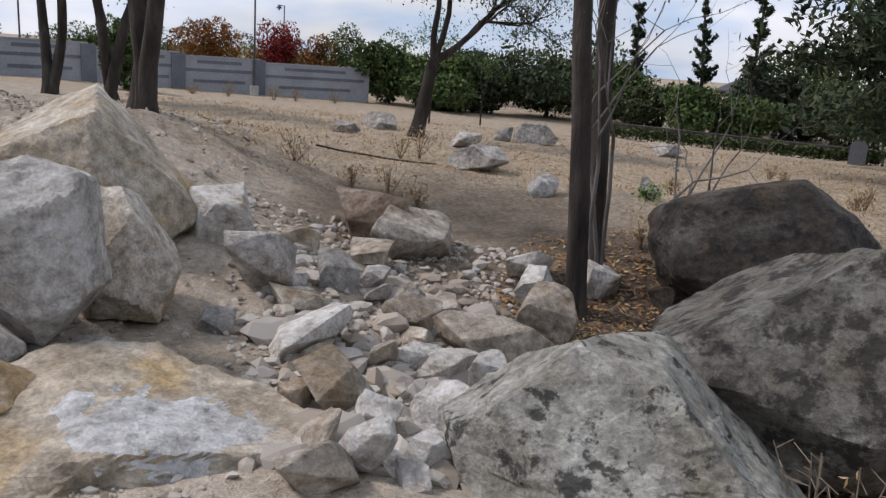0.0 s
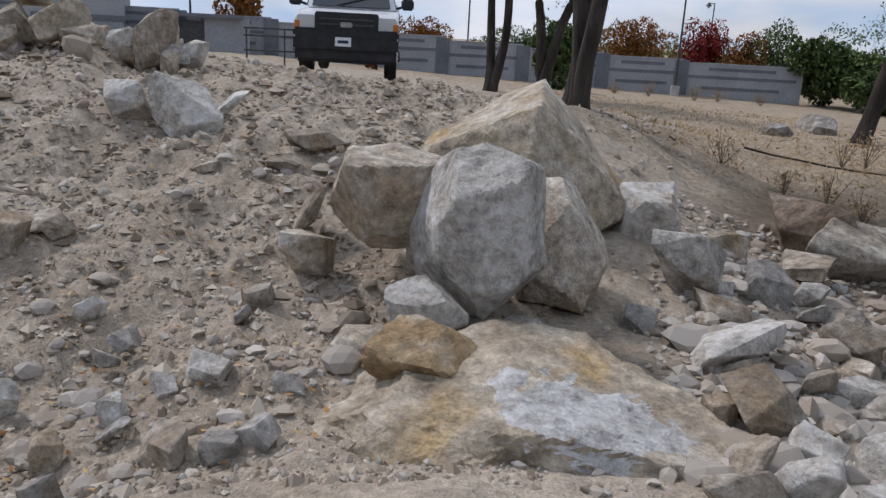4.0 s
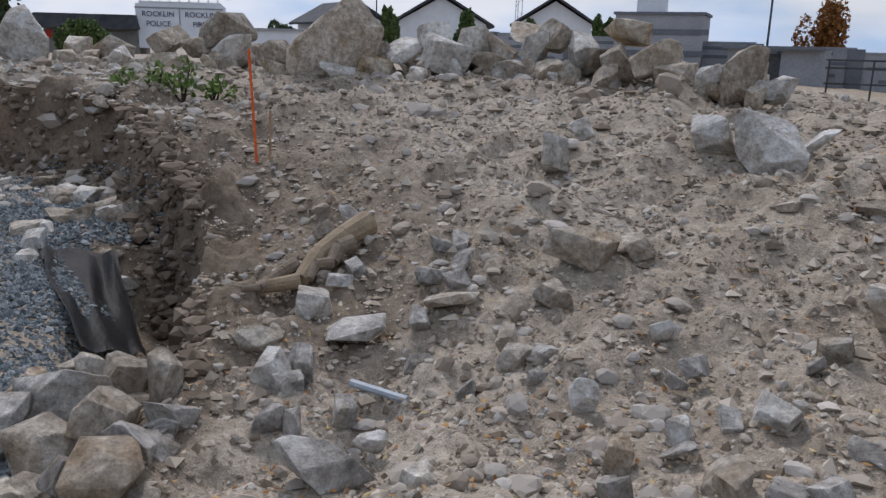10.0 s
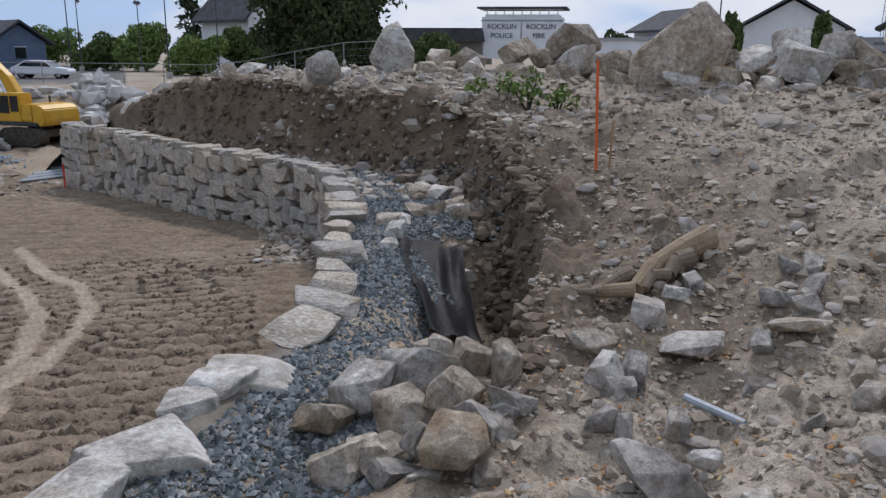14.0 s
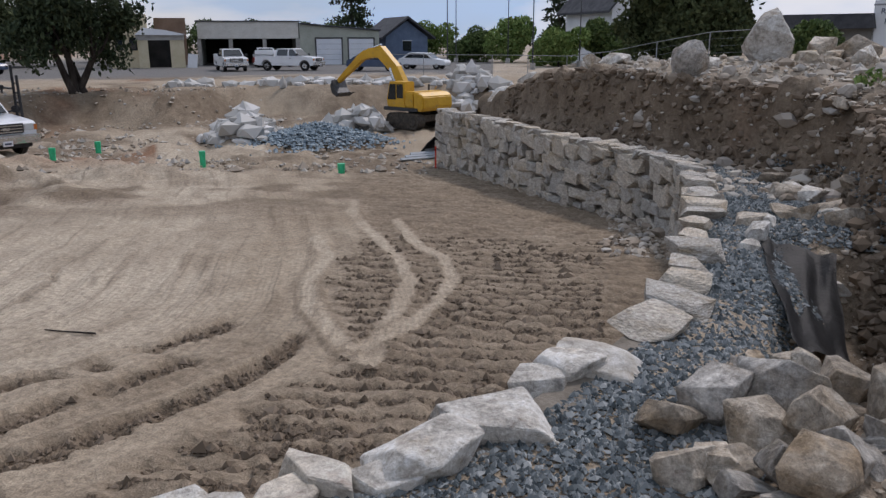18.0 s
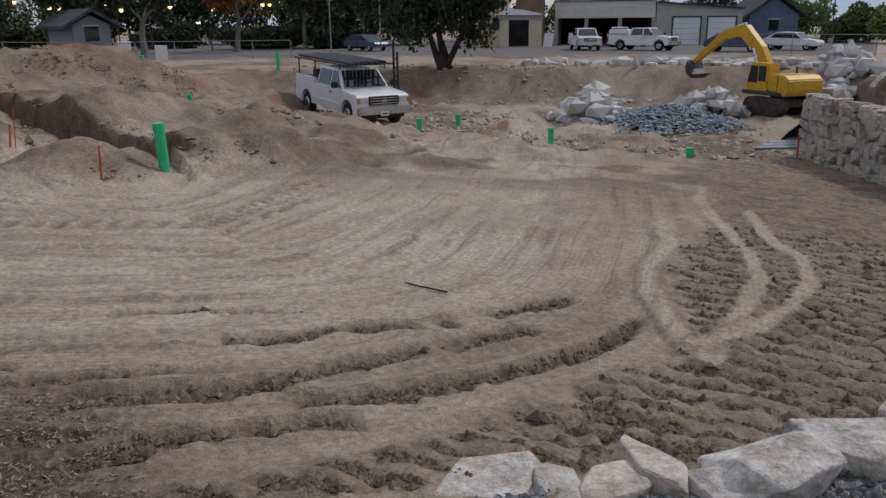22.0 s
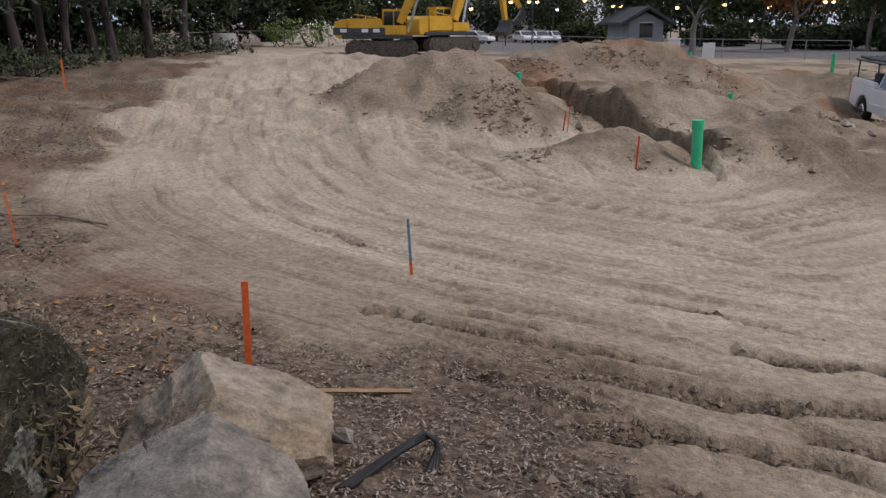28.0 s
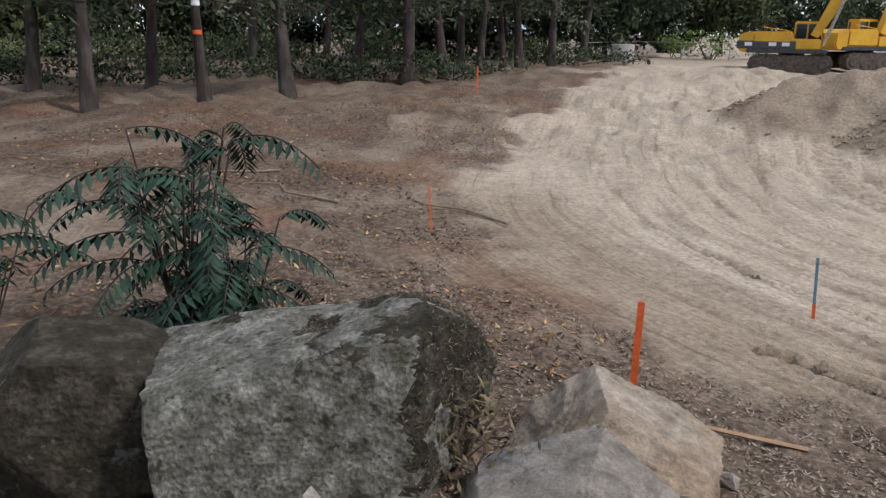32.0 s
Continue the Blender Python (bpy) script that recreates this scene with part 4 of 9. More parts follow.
def conifer(name, label, x, y, height, trunk_r, leaf, seed, radius=2.2, bare=0.3, leaves=5000, leaf_size=0.25, bark=None, group="", droop=0.25, z=None, sway=0.03):
    rng = np.random.default_rng(abs(int(seed)))
    base = ground(x, y) if z is None else z
    t = thing(name, label, "tree", Matrix.Translation((x, y, base - 0.1)), group)
    tb, lb = bmesh.new(), bmesh.new()
    p, way = Vector((0, 0, 0)), Vector((rng.normal(0, sway), rng.normal(0, sway), 1)).normalized()
    axis = []
    for i in range(12):
        q = p + way * (height / 12)
        axis.append((p.copy(), q.copy()))
        p = q
        way = (way + Vector((*rng.normal(0, 0.025, 2), 0.02))).normalized()
    tube(tb, [a for a, b in axis] + [axis[-1][1]], [trunk_r * (1 - i / 12.5) * (1.3 if i == 0 else 1) for i in range(13)], 9)
    pts = []
    for k in range(int(height * 6)):
        f = bare + (1 - bare) * rng.uniform(0, 1) ** 1.2
        i = min(11, int(f * 12))
        s = axis[i][0].lerp(axis[i][1], f * 12 - i)
        a = rng.uniform(0, 2 * np.pi)
        ln = radius * (1.12 - f) * rng.uniform(0.5, 1.2)
        e = s + Vector((math.cos(a) * ln, math.sin(a) * ln, ln * (0.15 - droop * rng.uniform(0.5, 1.8))))
        rod(lb, s, e, 0.035 * (1.2 - f), 0.008, 4)
        m = max(3, int(leaves / (height * 6) * (0.4 + ln / radius)))
        u = rng.uniform(0.25, 1.05, m)[:, None]
        pts.append(np.array(s)[None] * (1 - u) + np.array(e)[None] * u + rng.normal(0, 0.13 * radius / 2, (m, 3)))
    part("trunk", tb, bark or BARK, t, soft=True)
    part("branchwork", lb, bark or BARK, t)
    flakes("crown", np.concatenate(pts), leaf_size, leaf_size * 0.4, leaf, "", "", seed + 3, 0.7, t)
    return t


def bushy(name, label, x, y, rx, ry, h, leaf, seed, leaves=1500, leaf_size=0.15, z=None, category="bush", kind="", group="", turn=0.0):
    """A shrub or a far thicket: stems and leaves filling an uneven dome."""
    rng = np.random.default_rng(abs(int(seed)))
    base = ground(x, y) if z is None else z
    t = thing(name, label, category, Matrix.Translation((x, y, base - 0.05)) @ Matrix.Rotation(turn, 4, "Z"), group, kind)
    lumps = rng.normal(0, 0.42, (14, 3)) * (rx, ry, 0) + np.stack([np.zeros(14), np.zeros(14), rng.uniform(0.25, 0.8, 14) * h], -1)
    which = rng.integers(0, 14, leaves)
    q = rng.normal(size=(leaves, 3))
    q /= np.linalg.norm(q, axis=1)[:, None]
    pts = lumps[which] + q * rng.uniform(0.45, 1, leaves)[:, None] ** 0.5 * (rx * 0.42, ry * 0.42, h * 0.30)
    pts[:, 2] = np.abs(pts[:, 2])
    if category == "tree":
        part("trunk", tube(bmesh.new(), [(0, 0, -0.2), (0.05 * rx, 0, 0.3 * h), (0, 0.06 * ry, 0.75 * h)], [0.05 + 0.018 * h, 0.04 + 0.012 * h, 0.02], 7), BARK, t)
    else:
        for i in range(5):
            part("stem", rodded((rng.normal(0, rx * 0.15), rng.normal(0, ry * 0.15), -0.1), lumps[i], 0.02 + 0.012 * h, 0.008, 5), BARK, t)
    flakes("leaves", pts, leaf_size, leaf_size * 0.6, leaf, "", "", seed + 1, 0.9, t)
    return t




# ---- the ground, one sheet to the horizon ----
PATH_A = np.array([(-11.4, -7.9), (-10.3, -6.9), (-8.74, -6.2), (-7.66, -5.36), (-6.94, -4.57), (-6.37, -3.85)])
PATH_B = np.array([(-6.41, -3.84), (-7.19, -4.2), (-8.26, -4.55), (-9.58, -5.09), (-10.75, -5.91), (-12.51, -7.46), (-13.93, -8.71), (-16.5, -10.2)])
PATH_C = np.array([(-6.76, -4.19), (-7.63, -4.13), (-8.78, -4.27), (-9.95, -4.61), (-11.17, -5.34), (-11.88, -6.2), (-13.8, -7.6)])


def rounded(line, times=3):
    """The polyline with its corners cut."""
    p = np.asarray(line, float)
    for _ in range(times):
        p = np.concatenate([p[:1], np.stack([p[:-1] * 0.75 + p[1:] * 0.25, p[:-1] * 0.25 + p[1:] * 0.75], 1).reshape(-1, 2), p[-1:]])
    return p


# the way of the machines: down the haul road, round the pit's near edge and along the wall
GUIDE = rounded([(8.5, -52.0), (6.3, -26.0), (5.2, -16.5), (4.0, -11.8), (1.8, -8.7), (-0.8, -7.0), (-2.8, -5.6), (-4.7, -5.15), (-6.8, -5.4), (-9.2, -6.8), (-13.0, -9.6), (-22.0, -17.0)])
# the edge of the ground that crawler tracks have stamped along the wall
STAMPED = rounded([(-24.0, -15.5), (-18.0, -11.3), (-12.9, -7.8), (-9.4, -6.3), (-8.0, -5.15), (-7.0, -4.5), (-6.3, -4.25), (-4.9, -4.22), (-3.5, -4.28), (-2.4, -4.4), (-1.2, -4.7)], 2)
# furrows: distance from the guide line, half width, depth of colour
FURROWS = ((0.86, 0.04, 0.7), (1.18, 0.035, 0.6), (1.75, 0.05, 0.75), (2.5, 0.03, 0.5), (3.1, 0.045, 0.55), (3.9, 0.03, 0.5), (4.6, 0.05, 0.5), (5.6, 0.05, 0.45), (6.6, 0.07, 0.5), (7.5, 0.05, 0.5), (8.3, 0.08, 0.45))
# cloddy ruts at the near edge: half width and line
RUTS = (
    (0.12, rounded([(-3.0, -6.76), (-3.5, -6.56), (-4.0, -6.42), (-4.5, -6.2), (-4.9, -5.98)], 2)),
    (0.12, rounded([(-4.95, -5.98), (-5.7, -5.96), (-6.3, -5.89), (-7.0, -5.86)], 2)),
    (0.10, rounded([(0.3, -7.55), (-0.43, -7.24), (-1.3, -6.78), (-1.9, -6.55), (-2.5, -6.29), (-3.1, -6.1)], 2)),
    (0.08, rounded([(-0.3, -7.58), (-0.8, -7.35), (-1.5, -7.08)], 2)),
    (0.15, rounded([(-1.3, -6.32), (-1.96, -6.1), (-2.45, -5.85), (-2.9, -5.72), (-3.9, -5.57), (-5.2, -5.43), (-6.1, -5.35)], 2)),
    (0.13, rounded([(-2.8, -5.34), (-3.4, -5.05), (-3.8, -4.94), (-4.7, -4.8), (-5.2, -4.68), (-5.8, -4.68), (-6.4, -4.82), (-7.1, -5.05)], 2)),
    (0.13, rounded([(-0.4, -6.28), (-1.0, -5.95), (-1.6, -5.53), (-2.45, -5.08), (-3.3, -4.66)], 2)),
    (0.13, rounded([(-1.3, -5.22), (-1.74, -5.16), (-2.3, -5.13)], 2)))


def floor_tracks(x, y):
    """Relief left by tyres and crawler tracks on the pit floor, how dark it is coloured for loose soil and groove
    shade, the lane, and how pale the packed dust.
    """
    dw, sw, aw = to_line(WALL, x, y)
    dg, sg, ag = to_line(GUIDE, x, y)
    run = ag * 75.0
    lane = sg * dg + 0.10 * grain(x, y, 2.3, 4) + 0.035 * grain(x, y, 0.6, 5)
    crumb = 0.6 * grain(x, y, 0.17, 40) + 0.5 * grain(x, y, 0.085, 41)
    u, v = x * 0.93 + y * 0.36, -x * 0.36 + y * 0.93
    beat = u / 0.32 + 0.22 * grain(x, y, 1.4, 8) + 0.08 * grain(x, y, 0.4, 6)
    knob = np.abs(np.sin(v * np.pi / 0.27 + np.floor(beat) * np.pi / 2 + 0.4 * grain(x, y, 0.7, 95)))
    cleat = (0.5 + 0.5 * np.sin(beat * 2 * np.pi)) ** 1.4 * (0.30 + 0.70 * knob)
    loose, relief = np.zeros(np.shape(x)), np.zeros(np.shape(x))
    # furrows and ruts: loose dark soil, deepened in colour to stand for groove shade
    for k, (off, half, deep) in enumerate(FURROWS):
        gap = np.abs(lane - off + 0.20 * grain(run, run * 0 + k, 2.2, 50 + k) + 0.06 * grain(run, run * 0 + k, 0.6, 30 + k))
        here = smooth(-0.35, 0.15, grain(run, run * 0 + 3 * k, 2.7, 70 + k) + 0.3)
        here = here * (1 - (0.72 if off < 1 else 0.45) * smooth(0.0, 3.0, x)) * (1 - (off > 0.5) * smooth(-4.2, -6.2, x) * smooth(-9, -8, y))
        here = here * smooth(-9.8, -7.2, x)
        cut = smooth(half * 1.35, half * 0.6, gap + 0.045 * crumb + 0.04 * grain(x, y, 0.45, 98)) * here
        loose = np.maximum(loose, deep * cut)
        relief = relief - 0.045 * cut * (half > 0.04) + 0.022 * np.exp(-((gap - half * 1.4) / 0.06) ** 2) * here + cut * 0.06 * crumb
    for k, (half, line) in enumerate(RUTS):
        dr, sr, ar = to_line(line, x, y)
        gap = np.abs(sr * dr + 0.07 * grain(x, y, 0.9, 60 + k) + 0.03 * grain(x, y, 0.3, 80 + k))
        here = smooth(-0.75, -0.25, grain(x, y, 0.55, 110 + k)) * smooth(0.0, 0.08, ar) * smooth(1.0, 0.92, ar)
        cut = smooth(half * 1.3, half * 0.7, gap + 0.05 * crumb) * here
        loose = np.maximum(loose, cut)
        relief = relief - 0.055 * cut + 0.03 * np.exp(-((gap - half * 1.45) / 0.06) ** 2) * here + cut * 0.075 * crumb
    relief = relief + 0.007 * np.sin(lane * 2 * np.pi / 0.48 + 1.0) + 0.007 * np.sin(lane * 2 * np.pi / 0.21)
    # blurred streaks of darker dust along the lanes
    streak = smooth(0.05, 0.75, grain(run * 0.42, lane * 2.6, 1.0, 90)) * 0.55 + smooth(0.15, 0.7, grain(run * 0.8, lane * 6.0, 1.0, 91)) * 0.35
    loose = np.maximum(loose, 0.55 * streak * smooth(9.5, 6.5, np.abs(lane)) * (1 - 0.5 * smooth(0, 3, x)))
    # churned strip between the lanes and the wall's end
    churn = smooth(-1.3, -2.0, lane) * smooth(-1.9, -1.2, x) * smooth(0.55, -0.2, grain(run * 0.6, lane * 1.5, 1.0, 92))
    loose = np.maximum(loose, 0.85 * churn)
    relief = relief + churn * 0.05 * crumb
    de, se, ae = to_line(STAMPED, x, y)
    near = smooth(-0.12, 0.22, se * de + 0.22 * grain(x, y, 0.6, 96) + 0.12 * grain(x, y, 0.25, 97)) * (sw < 0)
    # cleat hollows painted darker than their crests, as shade in the prints
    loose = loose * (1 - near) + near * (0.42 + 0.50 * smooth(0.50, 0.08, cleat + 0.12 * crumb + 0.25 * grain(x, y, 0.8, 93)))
    worn = near * (0.25 + 0.75 * smooth(-5.0, -7.2, x)) * (0.55 + 0.45 * smooth(-0.5, 0.3, grain(x, y, 1.3, 99)))
    relief = relief * (1 - near) + worn * 0.064 * (cleat - 0.3) + near * ((0.035 + 0.03 * smooth(-7.0, -5.0, x)) * crumb + 0.03 * grain(x, y, 0.45, 94))
    pale = smooth(0.2, 1.5, lane) * smooth(13.0, 9.0, lane) * (0.75 + 0.25 * smooth(-0.4, 0.4, grain(run * 0.3, lane * 1.5, 1.0, 93)))
    pale = np.maximum(pale, 0.9 * smooth(-3.2, -1.6, lane) * smooth(4.5, 2.5, np.abs(lane)) * smooth(-11, -15, y) * (x > -3))
    for k, path in enumerate((PATH_A, PATH_B, PATH_C)):
        dp, sp, ap = to_line(path, x, y)
        dp = dp + 0.03 * grain(x, y, 0.6, 3)
        press = smooth(0.125, 0.09, dp)
        tread = np.sin(ap * 9.5 * 2 * np.pi / 0.20 + np.sign(sp) * 0.8)
        relief = relief * (1 - press) + press * (0.02 + 0.014 * tread) + 0.03 * np.exp(-((dp - 0.15) / 0.04) ** 2)
        loose = np.maximum(loose * (1 - press), 0.6 * smooth(-10.8, -8.8, x) * np.exp(-((dp - 0.18) / 0.05) ** 2))
        pale = np.maximum(pale * (1 - 0.2 * press), 0.55 * press)
    # a band of tyre lugs across the floor
    lug = smooth(0.34, 0.26, np.abs(lane - 6.25))
    relief = relief + 0.03 * lug * np.sin(run * 2 * np.pi / 0.34 + 3 * np.sign(lane - 6.25))
    # shade painted between the lugs
    loose = np.maximum(loose, 0.6 * lug * smooth(0.2, -0.3, np.sin(run * 2 * np.pi / 0.34 + 3 * np.sign(lane - 6.25))))
    relief = relief + 0.012 * grain(x, y, 0.35, 9) + 0.008 * grain(x, y, 0.16, 10)
    return relief, np.clip(loose, 0, 1), lane, np.clip(pale, 0, 1), run, 1 - near


def zones(x, y):
    r = np.hypot(x, y)
    az = np.degrees(np.arctan2(-x, y)) % 360
    db, sb, ab = to_line(CUT, x, y)
    north = np.where(sb > 0, db, -db)
    edge = 0.9 * grain(x, y, 1.7, 21) + 0.35 * grain(x, y, 0.5, 22)
    pit = (north < -0.2) & (y < 2)
    straw = smooth(10.5, 14.0, y + edge * 1.3 + 0.25 * np.clip(x, -3, 9)) * smooth(-9.5, -4.0, x + edge + 0.30 * (y - 14)) * (~pit)
    straw = np.maximum(straw, smooth(24, 32, y + edge * 2) * (~pit))
    mulch = smooth(0.2, 1.6, x + 0.5 * edge) * smooth(12.5, 9.5, y + edge) * smooth(2.5, 5.0, y + edge) * 0.9
    mulch = np.maximum(mulch, smooth(-7.6, -6.2, y + 0.35 * edge - 0.16 * np.clip(x + 1, -9, 9) * (x < 1) ) * smooth(-2.6, -1.2, x + 0.4 * edge) * (y < 0) * smooth(3.4, 4.3, r) * 0.72)
    dgl, sgl, agl = to_line(GUIDE, x, y)
    verge = 0.3 + 1.9 * smooth(1.5, -1.0, x)
    left = smooth(verge, verge + 0.6, -sgl * dgl + 0.7 * edge) * (y < -2) * (x > -1)
    mulch = np.maximum(mulch, left * (0.30 + 0.50 * smooth(-0.5, 0.6, edge + 0.6 * grain(x, y, 2.6, 69))) * (0.78 + 0.18 * smooth(14, 9, np.hypot(x - 5, y + 6) + edge)))
    # dug-over brown earth and twigs behind the gully
    churned = smooth(8.2, 9.6, y + 0.8 * edge) * smooth(15.2, 13.0, y + 0.9 * edge + 0.15 * x) * smooth(-2.6, -1.2, x + 0.5 * edge) * smooth(4.2, 2.2, x + 0.5 * edge)
    red = smooth(0.25, 0.8, grain(x, y, 5.2, 30) + 0.4 * grain(x, y, 1.4, 31)) * smooth(24, 30, r) * ((az > 135) & (az < 178)) * 0.9
    red = np.maximum(red, 0.35 * np.exp(-(north - 0.2) ** 2 / 0.12) * smooth(-7.5, -9.5, x) * smooth(-19, -15, x) * smooth(0.0, 0.7, grain(x, y, 0.8, 33)))
    soil = np.exp(-(north - 0.25) ** 2 / 0.25) * smooth(-5.5, -8, x) * 0.95
    soil = np.maximum(soil, 0.55 * smooth(0.8, 0.3, north) * smooth(-14, -17, x) * (north > 0))
    soil = np.maximum(soil, smooth(0.0, 0.7, grain(x, y, 3.3, 35) + 0.6 * grain(x, y, 0.9, 36)) * 0.85 * ((az > 118) & (az < 175)) * smooth(14, 20, r))
    soil = np.maximum(soil, 0.85 * smooth(37, 40.5, r) * smooth(47, 44, r) * smooth(104, 112, az) * smooth(158, 150, az) * smooth(-0.5, 0.3, grain(x, y, 1.1, 39)))
    soil = np.maximum(soil, 0.9 * smooth(-0.75, -0.3, north) * smooth(0.9, 0.4, north) * smooth(-4.0, -4.9, x) * smooth(-24, -20, x))
    soil = np.maximum(soil, 0.70 * left * (1 - mulch) * (0.45 + 0.55 * smooth(-0.3, 0.4, edge)))
    heaped = smooth(0.10, 0.35, spoil(x, y))
    soil = np.maximum(soil, 0.80 * smooth(3.7, 1.0, north + 0.6 * edge) * (north > 0) * smooth(-5.2, -7.0, x) * smooth(-17, -14, x))
    soil = np.maximum(soil, churned * (0.62 + 0.3 * smooth(-0.4, 0.5, edge)))
    soil = np.maximum(soil, 0.30 * smooth(0.1, 0.7, grain(x, y, 1.2, 66) + 0.5 * grain(x, y, 0.35, 67)) * (north > 0) * (r < 17))
    soil = np.maximum(soil, heaped * (0.25 + 0.55 * smooth(-0.3, 0.5, grain(x, y, 1.3, 63) + 0.5 * grain(x, y, 0.4, 64))))
    red = np.maximum(red, 0.6 * heaped * smooth(0.2, 0.7, grain(x, y, 1.9, 65)) * smooth(-21, -26, y))
    tan = np.where(pit, 1.0, 0.0) * smooth(70, 50, r)
    paved = smooth(60, 66, r + edge * 3) * ((az > 112) & (az < 178)) * smooth(150, 110, r)
    # more mulch colour here paints the shade of the wood onto its floor
    mulch = np.maximum(mulch, 0.62 * left * smooth(11, 19, r) * smooth(188, 200, az) * (0.7 + 0.3 * smooth(-0.4, 0.4, edge)))
    red = np.maximum(red, 0.55 * left * smooth(0.1, 0.6, grain(x, y, 1.3, 38)))
    return dict(straw=straw * (1 - 0.8 * churned), mulch=mulch, red=red, soil=soil, tan=tan, paved=paved)


def slumps(x, y, north):
    """Rills, slumped crusts and crumbs on the dirt heap."""
    dx, dy = x + 0.5 * grain(x, y, 2.2, 81), y + 0.4 * grain(x, y, 1.7, 82)
    across, down = 0.93 * dx + 0.36 * dy, -0.36 * dx + 0.93 * dy
    rill = 0.5 - np.abs(grain(across, down * 0.22, 0.85, 83))
    rill2 = 0.5 - np.abs(grain(across, down * 0.30, 0.33, 84))
    crumbs = 0.5 - np.abs(grain(x, y, 0.20, 85))
    crust = smooth(0.05, 0.35, grain(x, y, 0.55, 86) + 0.5 * grain(x, y, 0.2, 87)) - 0.3
    on_heap = smooth(-1.2, -3.2, x) * smooth(14, 11, y) * smooth(0.2, 0.5, north)
    return on_heap * (0.13 * (rill - 0.12) + 0.09 * (rill2 - 0.12) + 0.07 * (crumbs - 0.12) + 0.055 * crust)


def build_ground():
    rings = [0.01, 0.7, 1.4, 2.2, 2.9]
    while rings[-1] < 600:
        rings.append(rings[-1] * (1.009 if rings[-1] < 30 else 1.03 if rings[-1] < 80 else 1.2))
    rings = np.array(rings)
    turns = np.radians(np.concatenate([np.arange(-34, 240, 0.30), np.arange(240, 326, 4.0)]))
    rr, aa = np.meshgrid(rings, turns, indexing="ij")
    x, y = -rr * np.sin(aa), rr * np.cos(aa)
    z = land(x, y)
    db, sb, ab = to_line(CUT, x, y)
    north = np.where(sb > 0, db, -db)
    dw, sw, aw = to_line(WALL, x, y)
    pit = (sw < 0) & (north < 0) | (y < -16) | ((x > -2.4) & (y < -4))
    rel, loose, lane, pale, run, swept = floor_tracks(x, y)
    heaps = smooth(0.14, 0.40, spoil(x, y))
    rel = rel * (1 - heaps)
    fade = smooth(60, 40, rr)
    rough = 0.10 * grain(x, y, 1.9, 11) + 0.085 * grain(x, y, 0.75, 12) + 0.05 * grain(x, y, 0.31, 13) + 0.024 * grain(x, y, 0.14, 14)
    rough = rough + slumps(x, y, north)
    heap = (0.5 + 0.5 * smooth(-3, -6, x) * smooth(14, 9, y)) * np.where((north < 0) & (dw < 4) & (x < -2.5), 0.12, 1.0)
    z = z + np.where(pit, rel, rough * heap * smooth(1.5, 4, rr)) * fade
    z = z + np.where(pit & (rr > 14), 0.15 * grain(x, y, 1.6, 15) + 0.14 * grain(x, y, 0.7, 16) + 0.08 * grain(x, y, 0.33, 17), 0) * fade * smooth(14, 20, rr) * smooth(-12, -17, y)
    lumps = np.clip(grain(x, y, 2.4, 61), 0, 1) * 0.30 + np.abs(grain(x, y, 1.1, 62)) * 0.20 + np.abs(grain(x, y, 0.5, 68)) * 0.10
    z = z + np.where(pit, lumps, 0) * smooth(0.10, 0.5, spoil(x, y)) * fade
    # ragged cut
    z = z + np.where((north > -0.3) & (north < 0.7) & (x < -7.5), 0.20 * grain(x, y, 0.45, 18) + 0.13 * grain(x, y, 0.2, 19), 0) * fade
    n, m = rr.shape
    verts = np.stack([x, y, z], -1).reshape(-1, 3)
    i = np.arange(n - 1)[:, None] * m
    j = np.arange(m)[None]
    k = (j + 1) % m
    faces = np.stack([i + j, i + k, i + m + k, i + m + j], -1).reshape(-1, 4)
    me = bpy.data.meshes.new("ground")
    me.from_pydata(verts.tolist(), [], faces.tolist())
    me.polygons.foreach_set("use_smooth", [True] * len(me.polygons))
    zs = zones(x, y)
    # the soil zone takes in the painted groove shade
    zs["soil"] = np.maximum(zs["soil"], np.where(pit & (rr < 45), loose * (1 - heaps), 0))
    zs["pale"] = np.where(pit, pale * (1 - heaps) * (1 - zs["mulch"]), 0) * smooth(60, 45, rr)
    zs["swept"] = np.where(pit, (1 - heaps) * swept, 0) * smooth(48, 36, rr) * (1 - zs["mulch"])
    zs["combed"] = np.where(pit, 1 - heaps, 0) * (1 - zs["soil"]) * smooth(15, 8, rr)
    # trench painted in the dark soil colour for the shade down inside it
    dt = to_line(TRENCH, x, y)[0]
    zs["soil"] = np.maximum(zs["soil"], smooth(0.72, 0.5, dt))
    at = me.attributes.new("run", "FLOAT", "POINT")
    at.data.foreach_set("value", run.reshape(-1).astype(np.float32))
    at = me.attributes.new("lane", "FLOAT", "POINT")
    at.data.foreach_set("value", lane.reshape(-1).astype(np.float32))
    for key, val in zs.items():
        at = me.attributes.new(key, "FLOAT", "POINT")
        at.data.foreach_set("value", np.clip(val, 0, 1).reshape(-1).astype(np.float32))
    me.materials.append(GROUND)
    me.update()
    return tagged(new("ground", me), "bare tan dirt of a building site with tyre tracks, heaps and a dry field", "ground", kind="structure")


build_ground()



